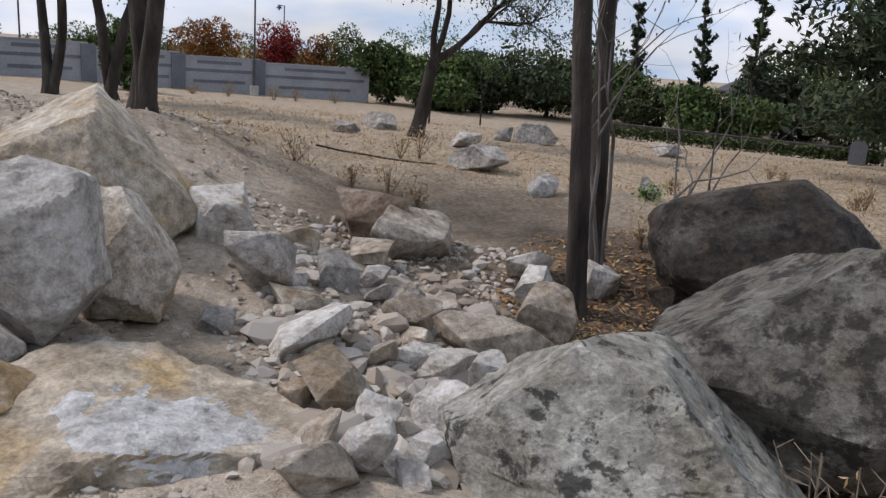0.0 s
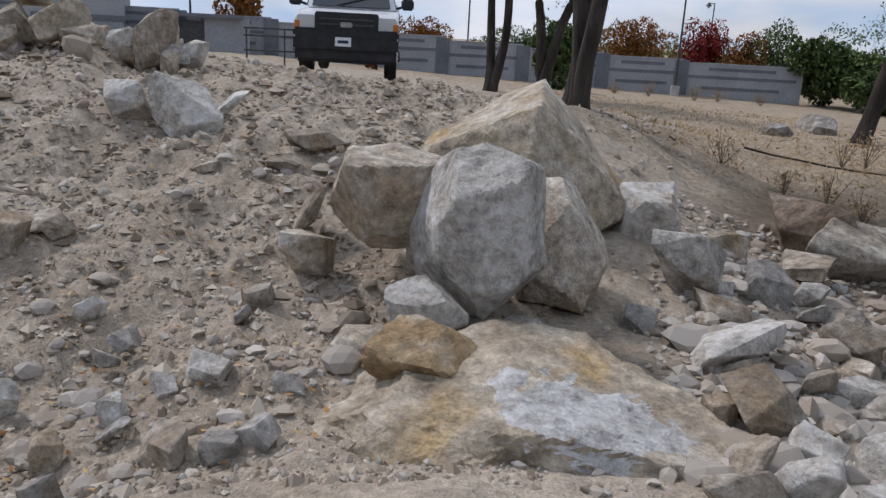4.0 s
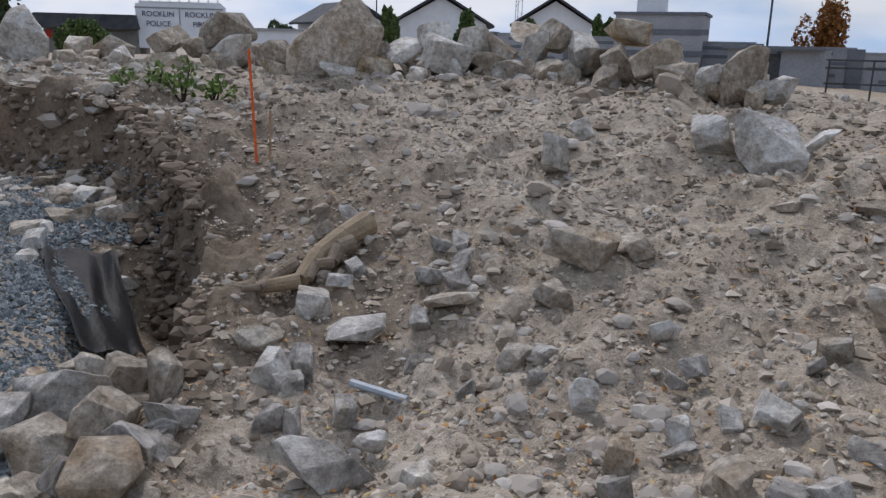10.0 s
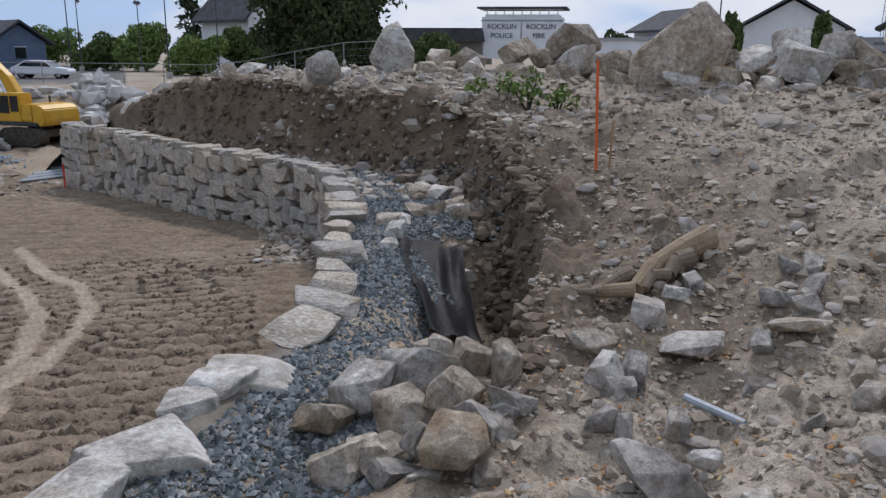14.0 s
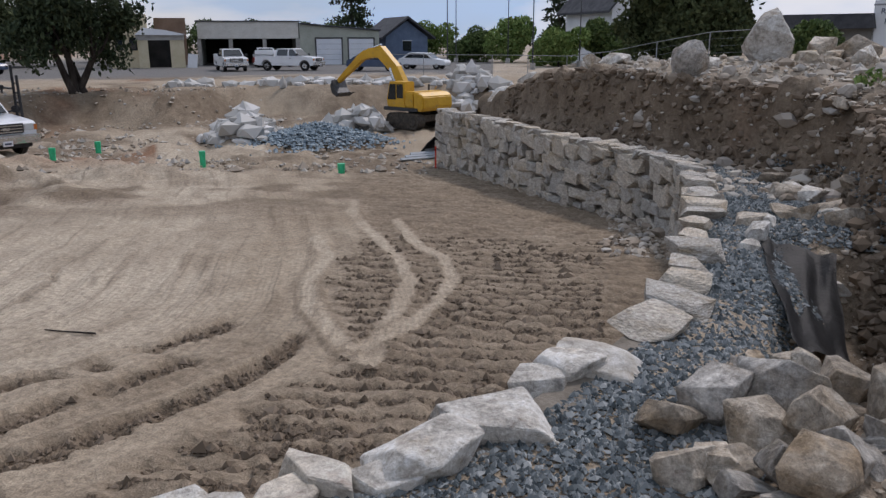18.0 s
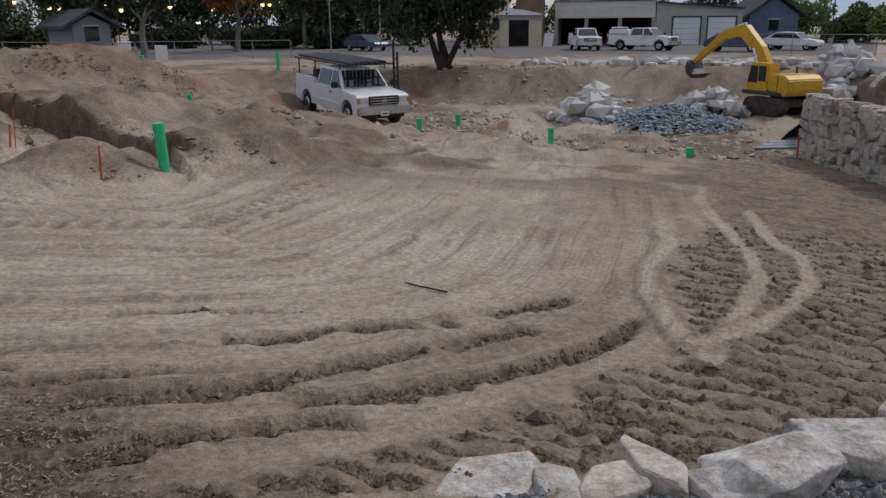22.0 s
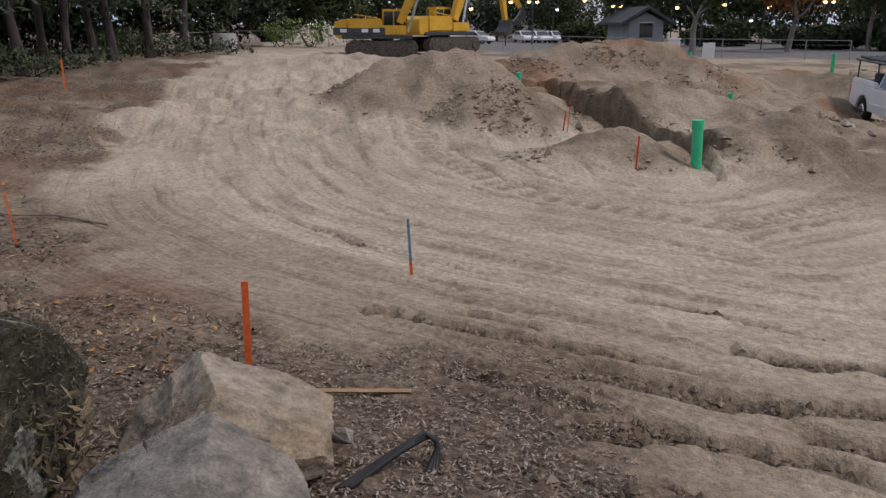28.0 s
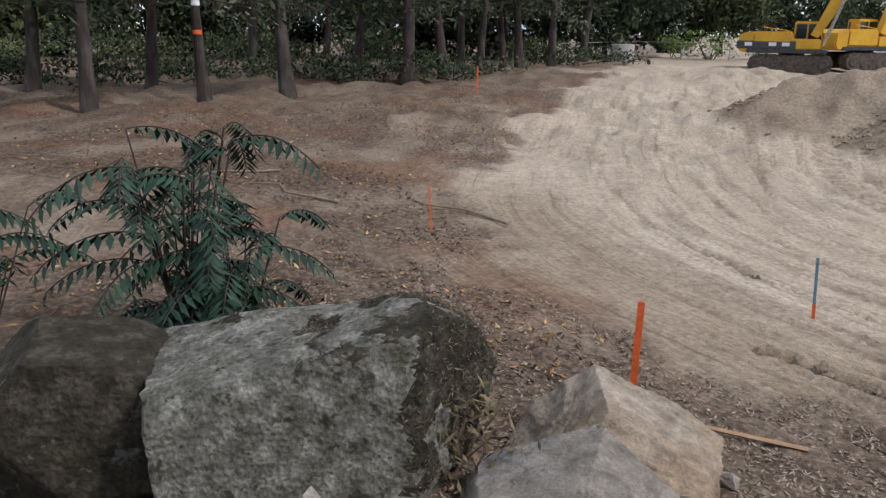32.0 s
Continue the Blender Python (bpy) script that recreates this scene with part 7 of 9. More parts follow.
for x in (-1.3, 0, 1.3):
    part("post", boxed((x, 0, 0.6), (0.06, 0.06, 1.3)), STEEL, g)
for z in (0.5, 1.0, 1.25):
    part("rail", boxed((0, 0, z), (2.8, 0.06, 0.06)), STEEL, g)


# banded block fence along the field
def block_fence(points, h):
    f = thing("block_fence", "long grey concrete-block fence with darker pilasters and bands", "fence", kind="structure")
    for (x0, y0), (x1, y1) in zip(points[:-1], points[1:]):
        ln = math.hypot(x1 - x0, y1 - y0)
        n = max(1, round(ln / 5.4))
        ang = math.atan2(y1 - y0, x1 - x0)
        for i in range(n):
            u = (i + 0.5) / n
            x, y = x0 + (x1 - x0) * u, y0 + (y1 - y0) * u
            z = ground(x, y)
            m = Matrix.Translation((x, y, z)) @ Matrix.Rotation(ang, 4, "Z")
            p = part("panel", boxed((0, 0, h / 2 - 0.1), (ln / n, 0.20, h + 0.2), m), BLOCK_WALL, f)
            for zz, w in ((h * 0.62, 0.9), (h * 0.30, 0.65), (h * 0.86, 0.55)):
                part("band", boxed((0.3 * (i % 2), -0.005, zz), (ln / n * w, 0.23, h * 0.09), m), BLOCK_DARK, p)
            part("cap", boxed((0, 0, h + 0.03), (ln / n, 0.28, 0.08), m), BLOCK_WALL, p)
            x, y = x0 + (x1 - x0) * i / n, y0 + (y1 - y0) * i / n
            part("pilaster", boxed((0, 0, h / 2), (0.75, 0.42, h + 0.16), Matrix.Translation((x, y, ground(x, y))) @ Matrix.Rotation(ang, 4, "Z")), BLOCK_DARK, f)
    return f


block_fence([(-46, 22), (-34, 31.5), (-23.4, 41), (-11.6, 48.2), (-5.4, 51)], 1.9)


def lamp_post(label, p, h, lit=False, arms=1, group="street lamps", warm=True, base=True):
    t = thing("street_lamp", label, "street lamp", Matrix.Translation(p), group)
    part("pole", rodded((0, 0, -0.2), (0, 0, h), 0.07, 0.045, 10), STEEL, t)
    if base:
        part("footing", rodded((0, 0, -0.3), (0, 0, 0.55), 0.26, 0.25, 14), CONCRETE, t)
    for s in ((1,) if arms == 1 else (-1, 1)):
        arm = part("arm", rodded((0, 0, h - 0.08), (-0.45 * s, 0, h - 0.02), 0.03), STEEL, t)
        part("shade", rodded((-0.45 * s, 0, h - 0.28), (-0.45 * s, 0, h + 0.02), 0.26, 0.07, 14), STEEL, arm)
        b = bmesh.new()
        bmesh.ops.create_uvsphere(b, u_segments=12, v_segments=8, radius=0.20 if lit else 0.11, matrix=Matrix.Translation((-0.45 * s, 0, h - 0.34)))
        part("bulb", b, (LIT_WARM if warm else LIT_COOL) if lit else LAMP_GLASS, arm)
    return t


LIT_WARM, LIT_COOL = glow("sodium_lamp", (1.0, 0.62, 0.22), 9.0), glow("cool_lamp", (0.85, 0.95, 1.0), 5.0)
lamp_post("tall dark street lamp with a bell shade by the fence", at(13.8, 48.2), 6.3)
lamp_post("dark street lamp pole beyond the fence", at(28.0, 60), 8.0)
lamp_post("dark street lamp behind the red tree", at(11.9, 72), 6.2)
lamp_post("tall dark pole beyond the heap", at(46.5, 50), 9.5)
lamp_post("dark street lamp behind the crest", at(72.4, 62), 6.2, arms=2)
for a, d, h, ar in ((109.2, 72, 6.8, 2), (110.9, 92, 7.2, 2), (115.1, 84, 7.4, 1), (114.5, 95, 7.4, 1), (106.0, 80, 7.6, 1)):
    lamp_post("dark street lamp with bell shades beyond the pit", at(a, d), h, arms=ar)
for a, d, h, ar in ((171.9, 84, 4.6, 1), (174.6, 88, 4.0, 1), (170.1, 92, 4.9, 2), (164.5, 96, 4.6, 2), (160.9, 84, 4.2, 1), (157.9, 92, 4.6, 2), (155.2, 84, 4.2, 1), (151.5, 100, 5.0, 2), (166.9, 104, 5.4, 1), (161.8, 104, 5.2, 1)):
    lamp_post("lit park lamp with a warm glow at dusk", at(a, d), h, lit=True, arms=ar, group="lit park lamps", base=False)
for a, d, h in ((159.0, 90, 3.4), (156.2, 95, 3.0), (147.5, 95, 3.4), (145.6, 98, 3.2), (168.7, 108, 4.4), (153.4, 90, 2.2)):
    lamp_post("lit park lamp with a cool glow at dusk", at(a, d), h, lit=True, group="lit park lamps", warm=False, base=False)
for a, d in ((147.3, 70), (143.9, 74)):
    p = at(a, d)
    tagged(part("pole", rodded(p - Vector((0, 0, 0.3)), p + Vector((0, 0, 5.6)), 0.06, 0.05), WIRE), "pale metal pole at the edge of the park", "pole", "metal poles")
# radio mast behind the houses
g = thing("radio_mast", "lattice radio mast behind the houses", "mast", facing(62.7, 110, 20, 0.3))
for k in range(3):
    a = radians(120 * k)
    part("leg", rodded((0.6 * math.cos(a), 0.6 * math.sin(a), 0), (0.35 * math.cos(a), 0.35 * math.sin(a), 16), 0.05, 0.04, 6), WIRE, g)
for k in range(20):
    z = 3 + 0.65 * k
    a, b = radians(120 * (k % 3)), radians(120 * ((k + 1) % 3))
    part("brace", rodded((0.5 * math.cos(a), 0.5 * math.sin(a), z), (0.5 * math.cos(b), 0.5 * math.sin(b), z + 0.65), 0.025, 0.025, 4), WIRE, g)
part("antenna_arm", rodded((-1.8, 0, 10.2), (1.8, 0, 10.2), 0.05), WIRE, g)


# wire mesh fences
def wire_fence(label, points, h=1.5, gap=3.0, group="wire fences"):
    f = thing("wire_fence", label, "fence", group=group)
    for (x0, y0), (x1, y1) in zip(points[:-1], points[1:]):
        n = max(1, round(math.hypot(x1 - x0, y1 - y0) / gap))
        for i in range(n):
            a, b = i / n, (i + 1) / n
            p = Vector((x0 + (x1 - x0) * a, y0 + (y1 - y0) * a, 0))
            q = Vector((x0 + (x1 - x0) * b, y0 + (y1 - y0) * b, 0))
            p.z, q.z = ground(p.x, p.y), ground(q.x, q.y)
            part("post", rodded(p - Vector((0, 0, 0.2)), p + Vector((0, 0, h)), 0.03, 0.03, 6), WIRE, f)
            part("rail", rodded(p + Vector((0, 0, h)), q + Vector((0, 0, h)), 0.022, 0.022, 5), WIRE, f)
            m = bmesh.new()
            for k in range(1, 4):
                rod(m, p + Vector((0, 0, h * k / 4)), q + Vector((0, 0, h * k / 4)), 0.006, 0.006, 3)
            part("wire", m, WIRE, f)
    return f


wire_fence("wire mesh fence along the far side of the pit", [polar(94, 46), polar(104, 52), polar(112, 58), polar(119, 62)], 1.5)
wire_fence("wire fence along the park", [polar(150, 62), polar(160, 64), polar(170, 66), polar(176, 70)], 1.3)
wire_fence("low wire fence behind the excavator", [polar(184, 56), polar(190, 58), polar(195, 52)], 1.1)
g = thing("portable_toilet", "small pale utility cabinet by the park fence", "cabinet", facing(160.6, 58, 0))
part("cabinet", boxed((0, 0, 0.75), (0.75, 0.7, 1.2), bevel=0.05), WHITE_WALL, g)
part("lid", boxed((0, 0, 1.4), (0.85, 0.8, 0.10), bevel=0.03), WHITE_WALL, g)
for s in (-0.25, 0.25):
    part("leg", boxed((s, 0, 0.1), (0.12, 0.5, 0.3)), PIPE_GREEN, g)
g = thing("folding_sign", "white folding sign board by the park path", "sign", facing(158.4, 60, 0))
part("board", boxed((0, 0, 0.65), (0.8, 0.05, 1.0), Matrix.Rotation(0.2, 4, "X")), WHITE_WALL, g)
part("board", boxed((0, 0.25, 0.65), (0.8, 0.05, 1.0), Matrix.Rotation(-0.2, 4, "X")), WHITE_WALL, g)
g = thing("small_headstone", "small dark rounded sign post by the hedge", "sign", facing(-26.5, 34, 0))
part("slab", extruded([(-0.3, 0), (-0.3, 0.75), (-0.15, 0.92), (0.15, 0.92), (0.3, 0.75), (0.3, 0)], -0.06, 0.06, 0.01), BLOCK_DARK, g)


# ---- trees ----
# two dark trunks in the gully
tree("dark_trunk_tree", "slim dark tree trunk with a rust-red scar in the gully", 1.42, 8.6, 7.5, 0.115, LEAF_GREY, 3, wob=0.012, crown=0.5, leaves=3600, leaf_size=0.07, lean=(-0.10, 0.0), first=0.6, spread=0.3)
tree("dark_trunk_tree", "dark tree trunk with pale bare shoots around it", 1.85, 10.2, 8.0, 0.13, LEAF_GREY, 6, wob=0.012, crown=0.4, leaves=3600, leaf_size=0.07, lean=(-0.06, 0), first=0.62, spread=0.3, split=4)
tree("bare_sapling", "pale bare sapling with thin forked stems", 1.75, 9.3, 4.6, 0.028, LEAF_GREY, 9, lean=(-0.04, 0), crown=0.35, leaves=160, leaf_size=0.05, forks=4, first=0.35, bark=BARK_PALE, spread=0.35, split=2)
tree("thin_branch_tree", "dead shrub with thin bare grey branches", 2.6, 9.9, 3.2, 0.03, LEAF_GREY, 12, crown=0.9, leaves=60, leaf_size=0.05, forks=3, first=0.25, bark=BARK_PALE, spread=0.5, split=2, lean=(0.35, 0))
# field trees
tree("field_tree", "dark multi-stemmed tree at the edge of the dry field", -4.7, 12.6, 6.0, 0.14, LEAF_GREY, 21, crown=0.55, leaves=5200, leaf_size=0.09, forks=3, first=0.42, fork_spread=0.09)
tree("field_tree", "dark twisted tree behind the boulders", -9.6, 23.2, 6.5, 0.17, LEAF_GREY, 24, crown=0.6, leaves=5200, leaf_size=0.12, forks=2, first=0.4, fork_spread=0.09)
tree("field_tree", "dark leaning tree behind the boulders", -11.9, 24.0, 6.5, 0.16, LEAF_GREY, 27, crown=0.6, leaves=5200, leaf_size=0.12, forks=2, first=0.42, fork_spread=0.09)
tree("field_tree", "dark forked tree with sparse grey-green leaves in the field", -0.95, 20.4, 6.0, 0.20, LEAF_GREY, 30, crown=0.95, leaves=6500, leaf_size=0.10, forks=1, first=0.28, lean=(0.10, 0.02), spread=0.4, split=4)
tree("young_tree", "thin young tree with light green leaves", -0.9, 30.0, 3.6, 0.04, LEAF_LIGHT, 33, leaves=700, leaf_size=0.13, crown=0.5)
tree("young_tree", "thin young tree in front of the block fence", 1.2, 36.0, 3.4, 0.04, LEAF_MID, 34, leaves=600, leaf_size=0.13, crown=0.5)
conifer("dark_conifer", "big dark conifer with drooping branches at the field's edge", 11.6, 20.2, 12.0, 0.20, LEAF_DARK, 36, 4.2, 0.16, 13000, 0.34)
conifer("dark_conifer", "big dark conifer behind the hedge", 16.5, 28.5, 13.0, 0.24, LEAF_DARK, 38, 4.6, 0.10, 12000, 0.42)
for a, d, h, sd in ((-16.8, 56, 13, 1), (-19.7, 54, 15, 2), (-12.4, 60, 11, 3), (-22.2, 58, 6, 4)):
    conifer("cypress", "tall narrow dark cypress", *polar(a, d), h, 0.16, LEAF_DARK, 40 + sd, 0.95, 0.05, 4200, 0.42, group="cypresses", droop=-0.5)
for a, d, rx, ry, h, lf, sd, nm, lb in ((16.6, 62, 2.2, 2.0, 4.2, LEAF_RUST, 1, "rust_tree", "small tree in rust-coloured autumn leaf behind the fence"), (12.2, 64, 1.8, 1.8, 4.6, LEAF_RED, 2, "red_tree", "small tree in deep red autumn leaf behind the fence"),
                                (9.9, 64, 1.6, 1.5, 3.8, LEAF_RUST, 3, "rust_tree", "small tree in orange autumn leaf behind the fence"), (7.2, 66, 3.0, 2.4, 5.0, LEAF_MID, 4, "green_tree", "round green tree behind the fence"),
                                (19.5, 74, 5.0, 3.0, 3.8, LEAF_MID, 5, "green_tree", "green trees behind the fence"), (25.0, 70, 5.0, 3.0, 3.0, LEAF_MID, 6, "green_tree", "green trees behind the fence"), (13.8, 80, 6.0, 3.0, 3.6, LEAF_LIGHT, 7, "green_tree", "green trees behind the fence"),
                                (31.5, 66, 2.4, 2.0, 3.4, LEAF_RUST, 8, "rust_tree", "rust-coloured tree behind the block fence"), (43.2, 52, 1.5, 1.4, 5.0, LEAF_RUST, 9, "rust_tree", "slim rust-coloured tree beyond the truck"), (34.3, 40, 0.9, 0.9, 4.4, LEAF_RUST, 10, "rust_tree", "slim rust and green tree behind the truck"),
                                (22.0, 38, 1.3, 1.2, 3.0, LEAF_MID, 11, "green_tree", "small green tree before the fence")):
    bushy(nm, lb, *polar(a, d), rx, ry, h, lf, 60 + sd, 4200, 0.27, category="tree", group="autumn trees")
# dark thicket at the end of the field
for i, (a, d, rx, h, lf) in enumerate(((4.6, 52, 2.6, 5.2, LEAF_MID), (0.8, 50, 3.0, 4.8, LEAF_MID), (-2.6, 52, 4.0, 5.6, LEAF_DARK), (-6.4, 54, 4.0, 6.2, LEAF_OAK), (-10.2, 56, 3.2, 5.4, LEAF_MID), (-14.2, 54, 3.0, 4.0, LEAF_OAK), (-18.4, 52, 3.6, 4.2, LEAF_MID), (-22.0, 60, 4.0, 6.5, LEAF_DARK), (-26.0, 56, 4.0, 6.0, LEAF_OAK), (-30.0, 52, 4.0, 6.5, LEAF_DARK), (-8.0, 66, 6.0, 8.5, LEAF_OAK), (-24.0, 72, 7.0, 8.5, LEAF_MID), (1.0, 66, 6.0, 6.0, LEAF_DARK))):
    bushy("dark_thicket", "dark dense trees at the end of the field", *polar(a, d), rx, rx * 0.8, h * 0.70, lf, 80 + i, 6500, 0.36, category="tree", group="trees behind the field")
# clipped hedge
hx0, hx1 = Vector(polar(-10.8, 39.0)), Vector(polar(-28.0, 36.0))
hd = thing("hedge", "long clipped green hedge along the path", "hedge", kind="structure")
rng = np.random.default_rng(9)
u = rng.uniform(0, 1, 7000)
hp = np.stack([hx0.x + (hx1.x - hx0.x) * u, hx0.y + (hx1.y - hx0.y) * u], -1)
hh = land(hp[:, 0], hp[:, 1])
wid, top = rng.uniform(-0.45, 0.45, 7000), rng.uniform(0, 0.62, 7000) ** 0.6 * 0.82 * (0.92 + 0.08 * np.sin(u * 60))
flakes("leaves", np.stack([hp[:, 0] + 0.2 * wid, hp[:, 1] + wid, hh + top], -1), 0.16, 0.10, LEAF_MID, "", "", 3, 0.9, hd)
part("stems", boxed(((hx0.x + hx1.x) / 2, (hx0.y + hx1.y) / 2, 0.35), ((hx1 - hx0).length * 0.98, 0.5, 0.5), None), BARK, hd).matrix_world = Matrix.Translation(((hx0.x + hx1.x) / 2, (hx0.y + hx1.y) / 2, 0.35)) @ Matrix.Rotation(math.atan2(hx1.y - hx0.y, hx1.x - hx0.x), 4, "Z") @ Matrix.Translation((-(hx0.x + hx1.x) / 2, -(hx0.y + hx1.y) / 2, -0.35))
# west: the big oak and the trees behind the pit
tree("oak", "large dark spreading oak above the rocks", *polar(98.2, 58), 8.6, 0.45, LEAF_OAK, 101, crown=0.9, leaves=22000, leaf_size=0.42, first=0.20, split=4, spread=0.4)
tree("oak", "large dark spreading oak above the rocks", *polar(100.4, 62), 7.6, 0.40, LEAF_OAK, 102, crown=0.8, leaves=9000, leaf_size=0.50, first=0.20, split=4, spread=0.4)
conifer("pine", "tall dark pine behind the garage", *polar(121.6, 104), 13.0, 0.35, LEAF_DARK, 104, 3.6, 0.1, 3600, 0.6)
conifer("pine", "tall dark pine beyond the pit", *polar(107.6, 98), 12.0, 0.3, LEAF_DARK, 105, 3.0, 0.1, 3000, 0.6)
for i, (a, d, rx, h, lf) in enumerate(((104.5, 84, 3, 6.0, LEAF_MID), (107.4, 80, 3.2, 4.8, LEAF_LIGHT), (110.6, 96, 3.6, 7.2, LEAF_LIGHT), (113.6, 100, 3.6, 6.2, LEAF_MID), (116.5, 120, 5, 7.0, LEAF_LIGHT), (119.2, 124, 6, 6.0, LEAF_LIGHT), (124.0, 118, 5, 7.5, LEAF_MID), (127.2, 120, 4, 7.8, LEAF_OAK), (130.6, 118, 4, 7.2, LEAF_MID), (134.0, 116, 6, 7.0, LEAF_OAK), (137.0, 112, 6, 6.5, LEAF_OAK), (91.5, 84, 3, 5, LEAF_MID), (78.5, 96, 2.4, 4.8, LEAF_OAK), (66.2, 74, 1.1, 5.4, LEAF_MID), (61.8, 70, 1.0, 4.6, LEAF_MID), (71.6, 78, 1.0, 5.6, LEAF_MID), (57.0, 72, 1.1, 5.0, LEAF_MID))):
    bushy("green_tree", "green trees beyond the pit", *polar(a, d), rx, rx * 0.8, h * (0.72 if a > 100 else 1.0), lf, 120 + i, 5200, 0.45, category="tree", group="trees beyond the pit")
tree("olive_tree", "spreading grey-green olive tree on the far rim", *polar(139.4, 46), 6.2, 0.20, LEAF_DARK, 110, crown=1.0, leaves=15000, leaf_size=0.30, forks=4, first=0.30, spread=0.45, split=3, fork_spread=0.34)
for i, (a, d, rx, h) in enumerate(((98.6, 57, 3.0, 5.8), (96.6, 61, 2.2, 4.8), (100.8, 60, 2.6, 4.2))):
    bushy("oak_thicket", "dense dark oak foliage reaching down to the rocks", *polar(a, d), rx, rx, h, LEAF_OAK, 620 + i, 8000, 0.36, category="tree", group="oak foliage")
# south-west: the park
for i, (a, d, h, lf) in enumerate(((159.5, 68, 8.5, LEAF_OAK), (153.6, 78, 8.5, LEAF_RUST), (149.0, 84, 8.0, LEAF_OAK), (145.2, 88, 8.0, LEAF_OAK), (164.5, 90, 8.0, LEAF_OAK))):
    tree("park_tree", "park tree with a pale trunk and dull autumn leaves", *polar(a, d), h, 0.26, lf, 140 + i, crown=0.75, leaves=5000, leaf_size=0.55, first=0.30, bark=BARK_PALE, group="park trees", spread=0.4)
for i, (a, d, rx, h, lf) in enumerate(((142.2, 96, 6, 8, LEAF_OAK), (145.6, 104, 6, 9, LEAF_DARK), (149.2, 108, 6, 9, LEAF_OAK), (152.8, 110, 6, 9, LEAF_DARK), (156.4, 110, 6, 8.5, LEAF_OAK), (160.2, 112, 6, 8.5, LEAF_DARK), (164.0, 118, 6, 8, LEAF_OAK), (168.0, 120, 6, 7, LEAF_OAK), (172.5, 112, 5, 7, LEAF_DARK), (176.5, 104, 5, 7.5, LEAF_OAK), (180.5, 84, 5, 7.5, LEAF_DARK), (184.5, 76, 5, 7, LEAF_OAK), (188.5, 80, 5, 7.5, LEAF_DARK), (193.0, 84, 6, 9, LEAF_OAK), (158.0, 94, 4, 2.6, LEAF_DARK), (152.0, 90, 5, 2.4, LEAF_DARK), (165.5, 98, 4, 2.4, LEAF_OAK), (147.0, 86, 4, 2.2, LEAF_DARK))):
    bushy("park_thicket", "dark dense trees behind the park", *polar(a, d), rx, rx * 0.8, h, lf, 160 + i, 5600, 0.55, category="tree", group="trees behind the park")
for i, (a, d, rx, h) in enumerate(((185.2, 58, 1.6, 1.9), (187.6, 60, 1.4, 1.6), (182.2, 60, 1.5, 1.8))):
    bushy("light_bush", "bright green bush beside the excavator", *polar(a, d), rx, rx, h, LEAF_LIGHT, 190 + i, 700, 0.22, group="bright bushes")
# south: the pine wood
rng = np.random.default_rng(77)
for i, (a, d, r) in enumerate(((226.2, 23.5, 0.20), (219.0, 26.0, 0.17), (213.6, 27.2, 0.24), (205.5, 33.0, 0.26), (203.0, 35.0, 0.22), (232.0, 24.0, 0.22), (197.8, 42.0, 0.22), (195.6, 45.0, 0.24), (193.5, 49.0, 0.24), (200.5, 38.0, 0.18), (222.5, 30.0, 0.20), (209.0, 37.0, 0.20), (229.5, 31.0, 0.24), (216.0, 36.0, 0.22), (235.5, 28.0, 0.22), (201.8, 41.0, 0.2), (198.9, 45.0, 0.2), (211.2, 43.0, 0.2))):
    conifer("pine", "dark pine with a bare lower trunk at the forest edge", *polar(a, d), 13 + rng.uniform(0, 3), r, (LEAF_DARK, LEAF_GREY)[i % 3 == 1], 200 + i, 3.4, 0.22, 2600, 0.34, group="pine wood", droop=0.3, bark=BARK_PINE, sway=0.08)
for i in range(16):
    a = 194 + i * 2.9
    bushy("undergrowth", "dark green undergrowth between the pine trunks", *polar(a, 34 + 9 * (i % 3) + 12 * (a < 200)), 3.2, 2.6, 1.1 + 0.6 * (i % 3), (LEAF_DARK, LEAF_OAK, LEAF_DARK)[i % 3], 230 + i, 1200, 0.22, group="undergrowth")
for i in range(12):
    a = 192 + i * 4.0
    bushy("forest_wall", "dense dark trees deep in the wood", *polar(a, 58 + 5 * (i % 2)), 5.0, 4.5, 9.0, (LEAF_DARK, LEAF_OAK, LEAF_DARK)[i % 3], 260 + i, 5600, 0.55, category="tree", group="deep wood")
# post with bands at the wood's edge
p = at(219.3, 24.8)
t = thing("marker_post", "dark wooden post with orange tape and a white top", "post", Matrix.Translation(p))
part("post", rodded((0, 0, -0.2), (0, 0, 2.9), 0.13, 0.11, 12), BARK, t)
part("tape", rodded((0, 0, 2.0), (0, 0, 2.12), 0.13, 0.13, 12), LATH, t)
part("cap", rodded((0, 0, 2.78), (0, 0, 2.92), 0.125, 0.12, 12), WHITE_WALL, t)


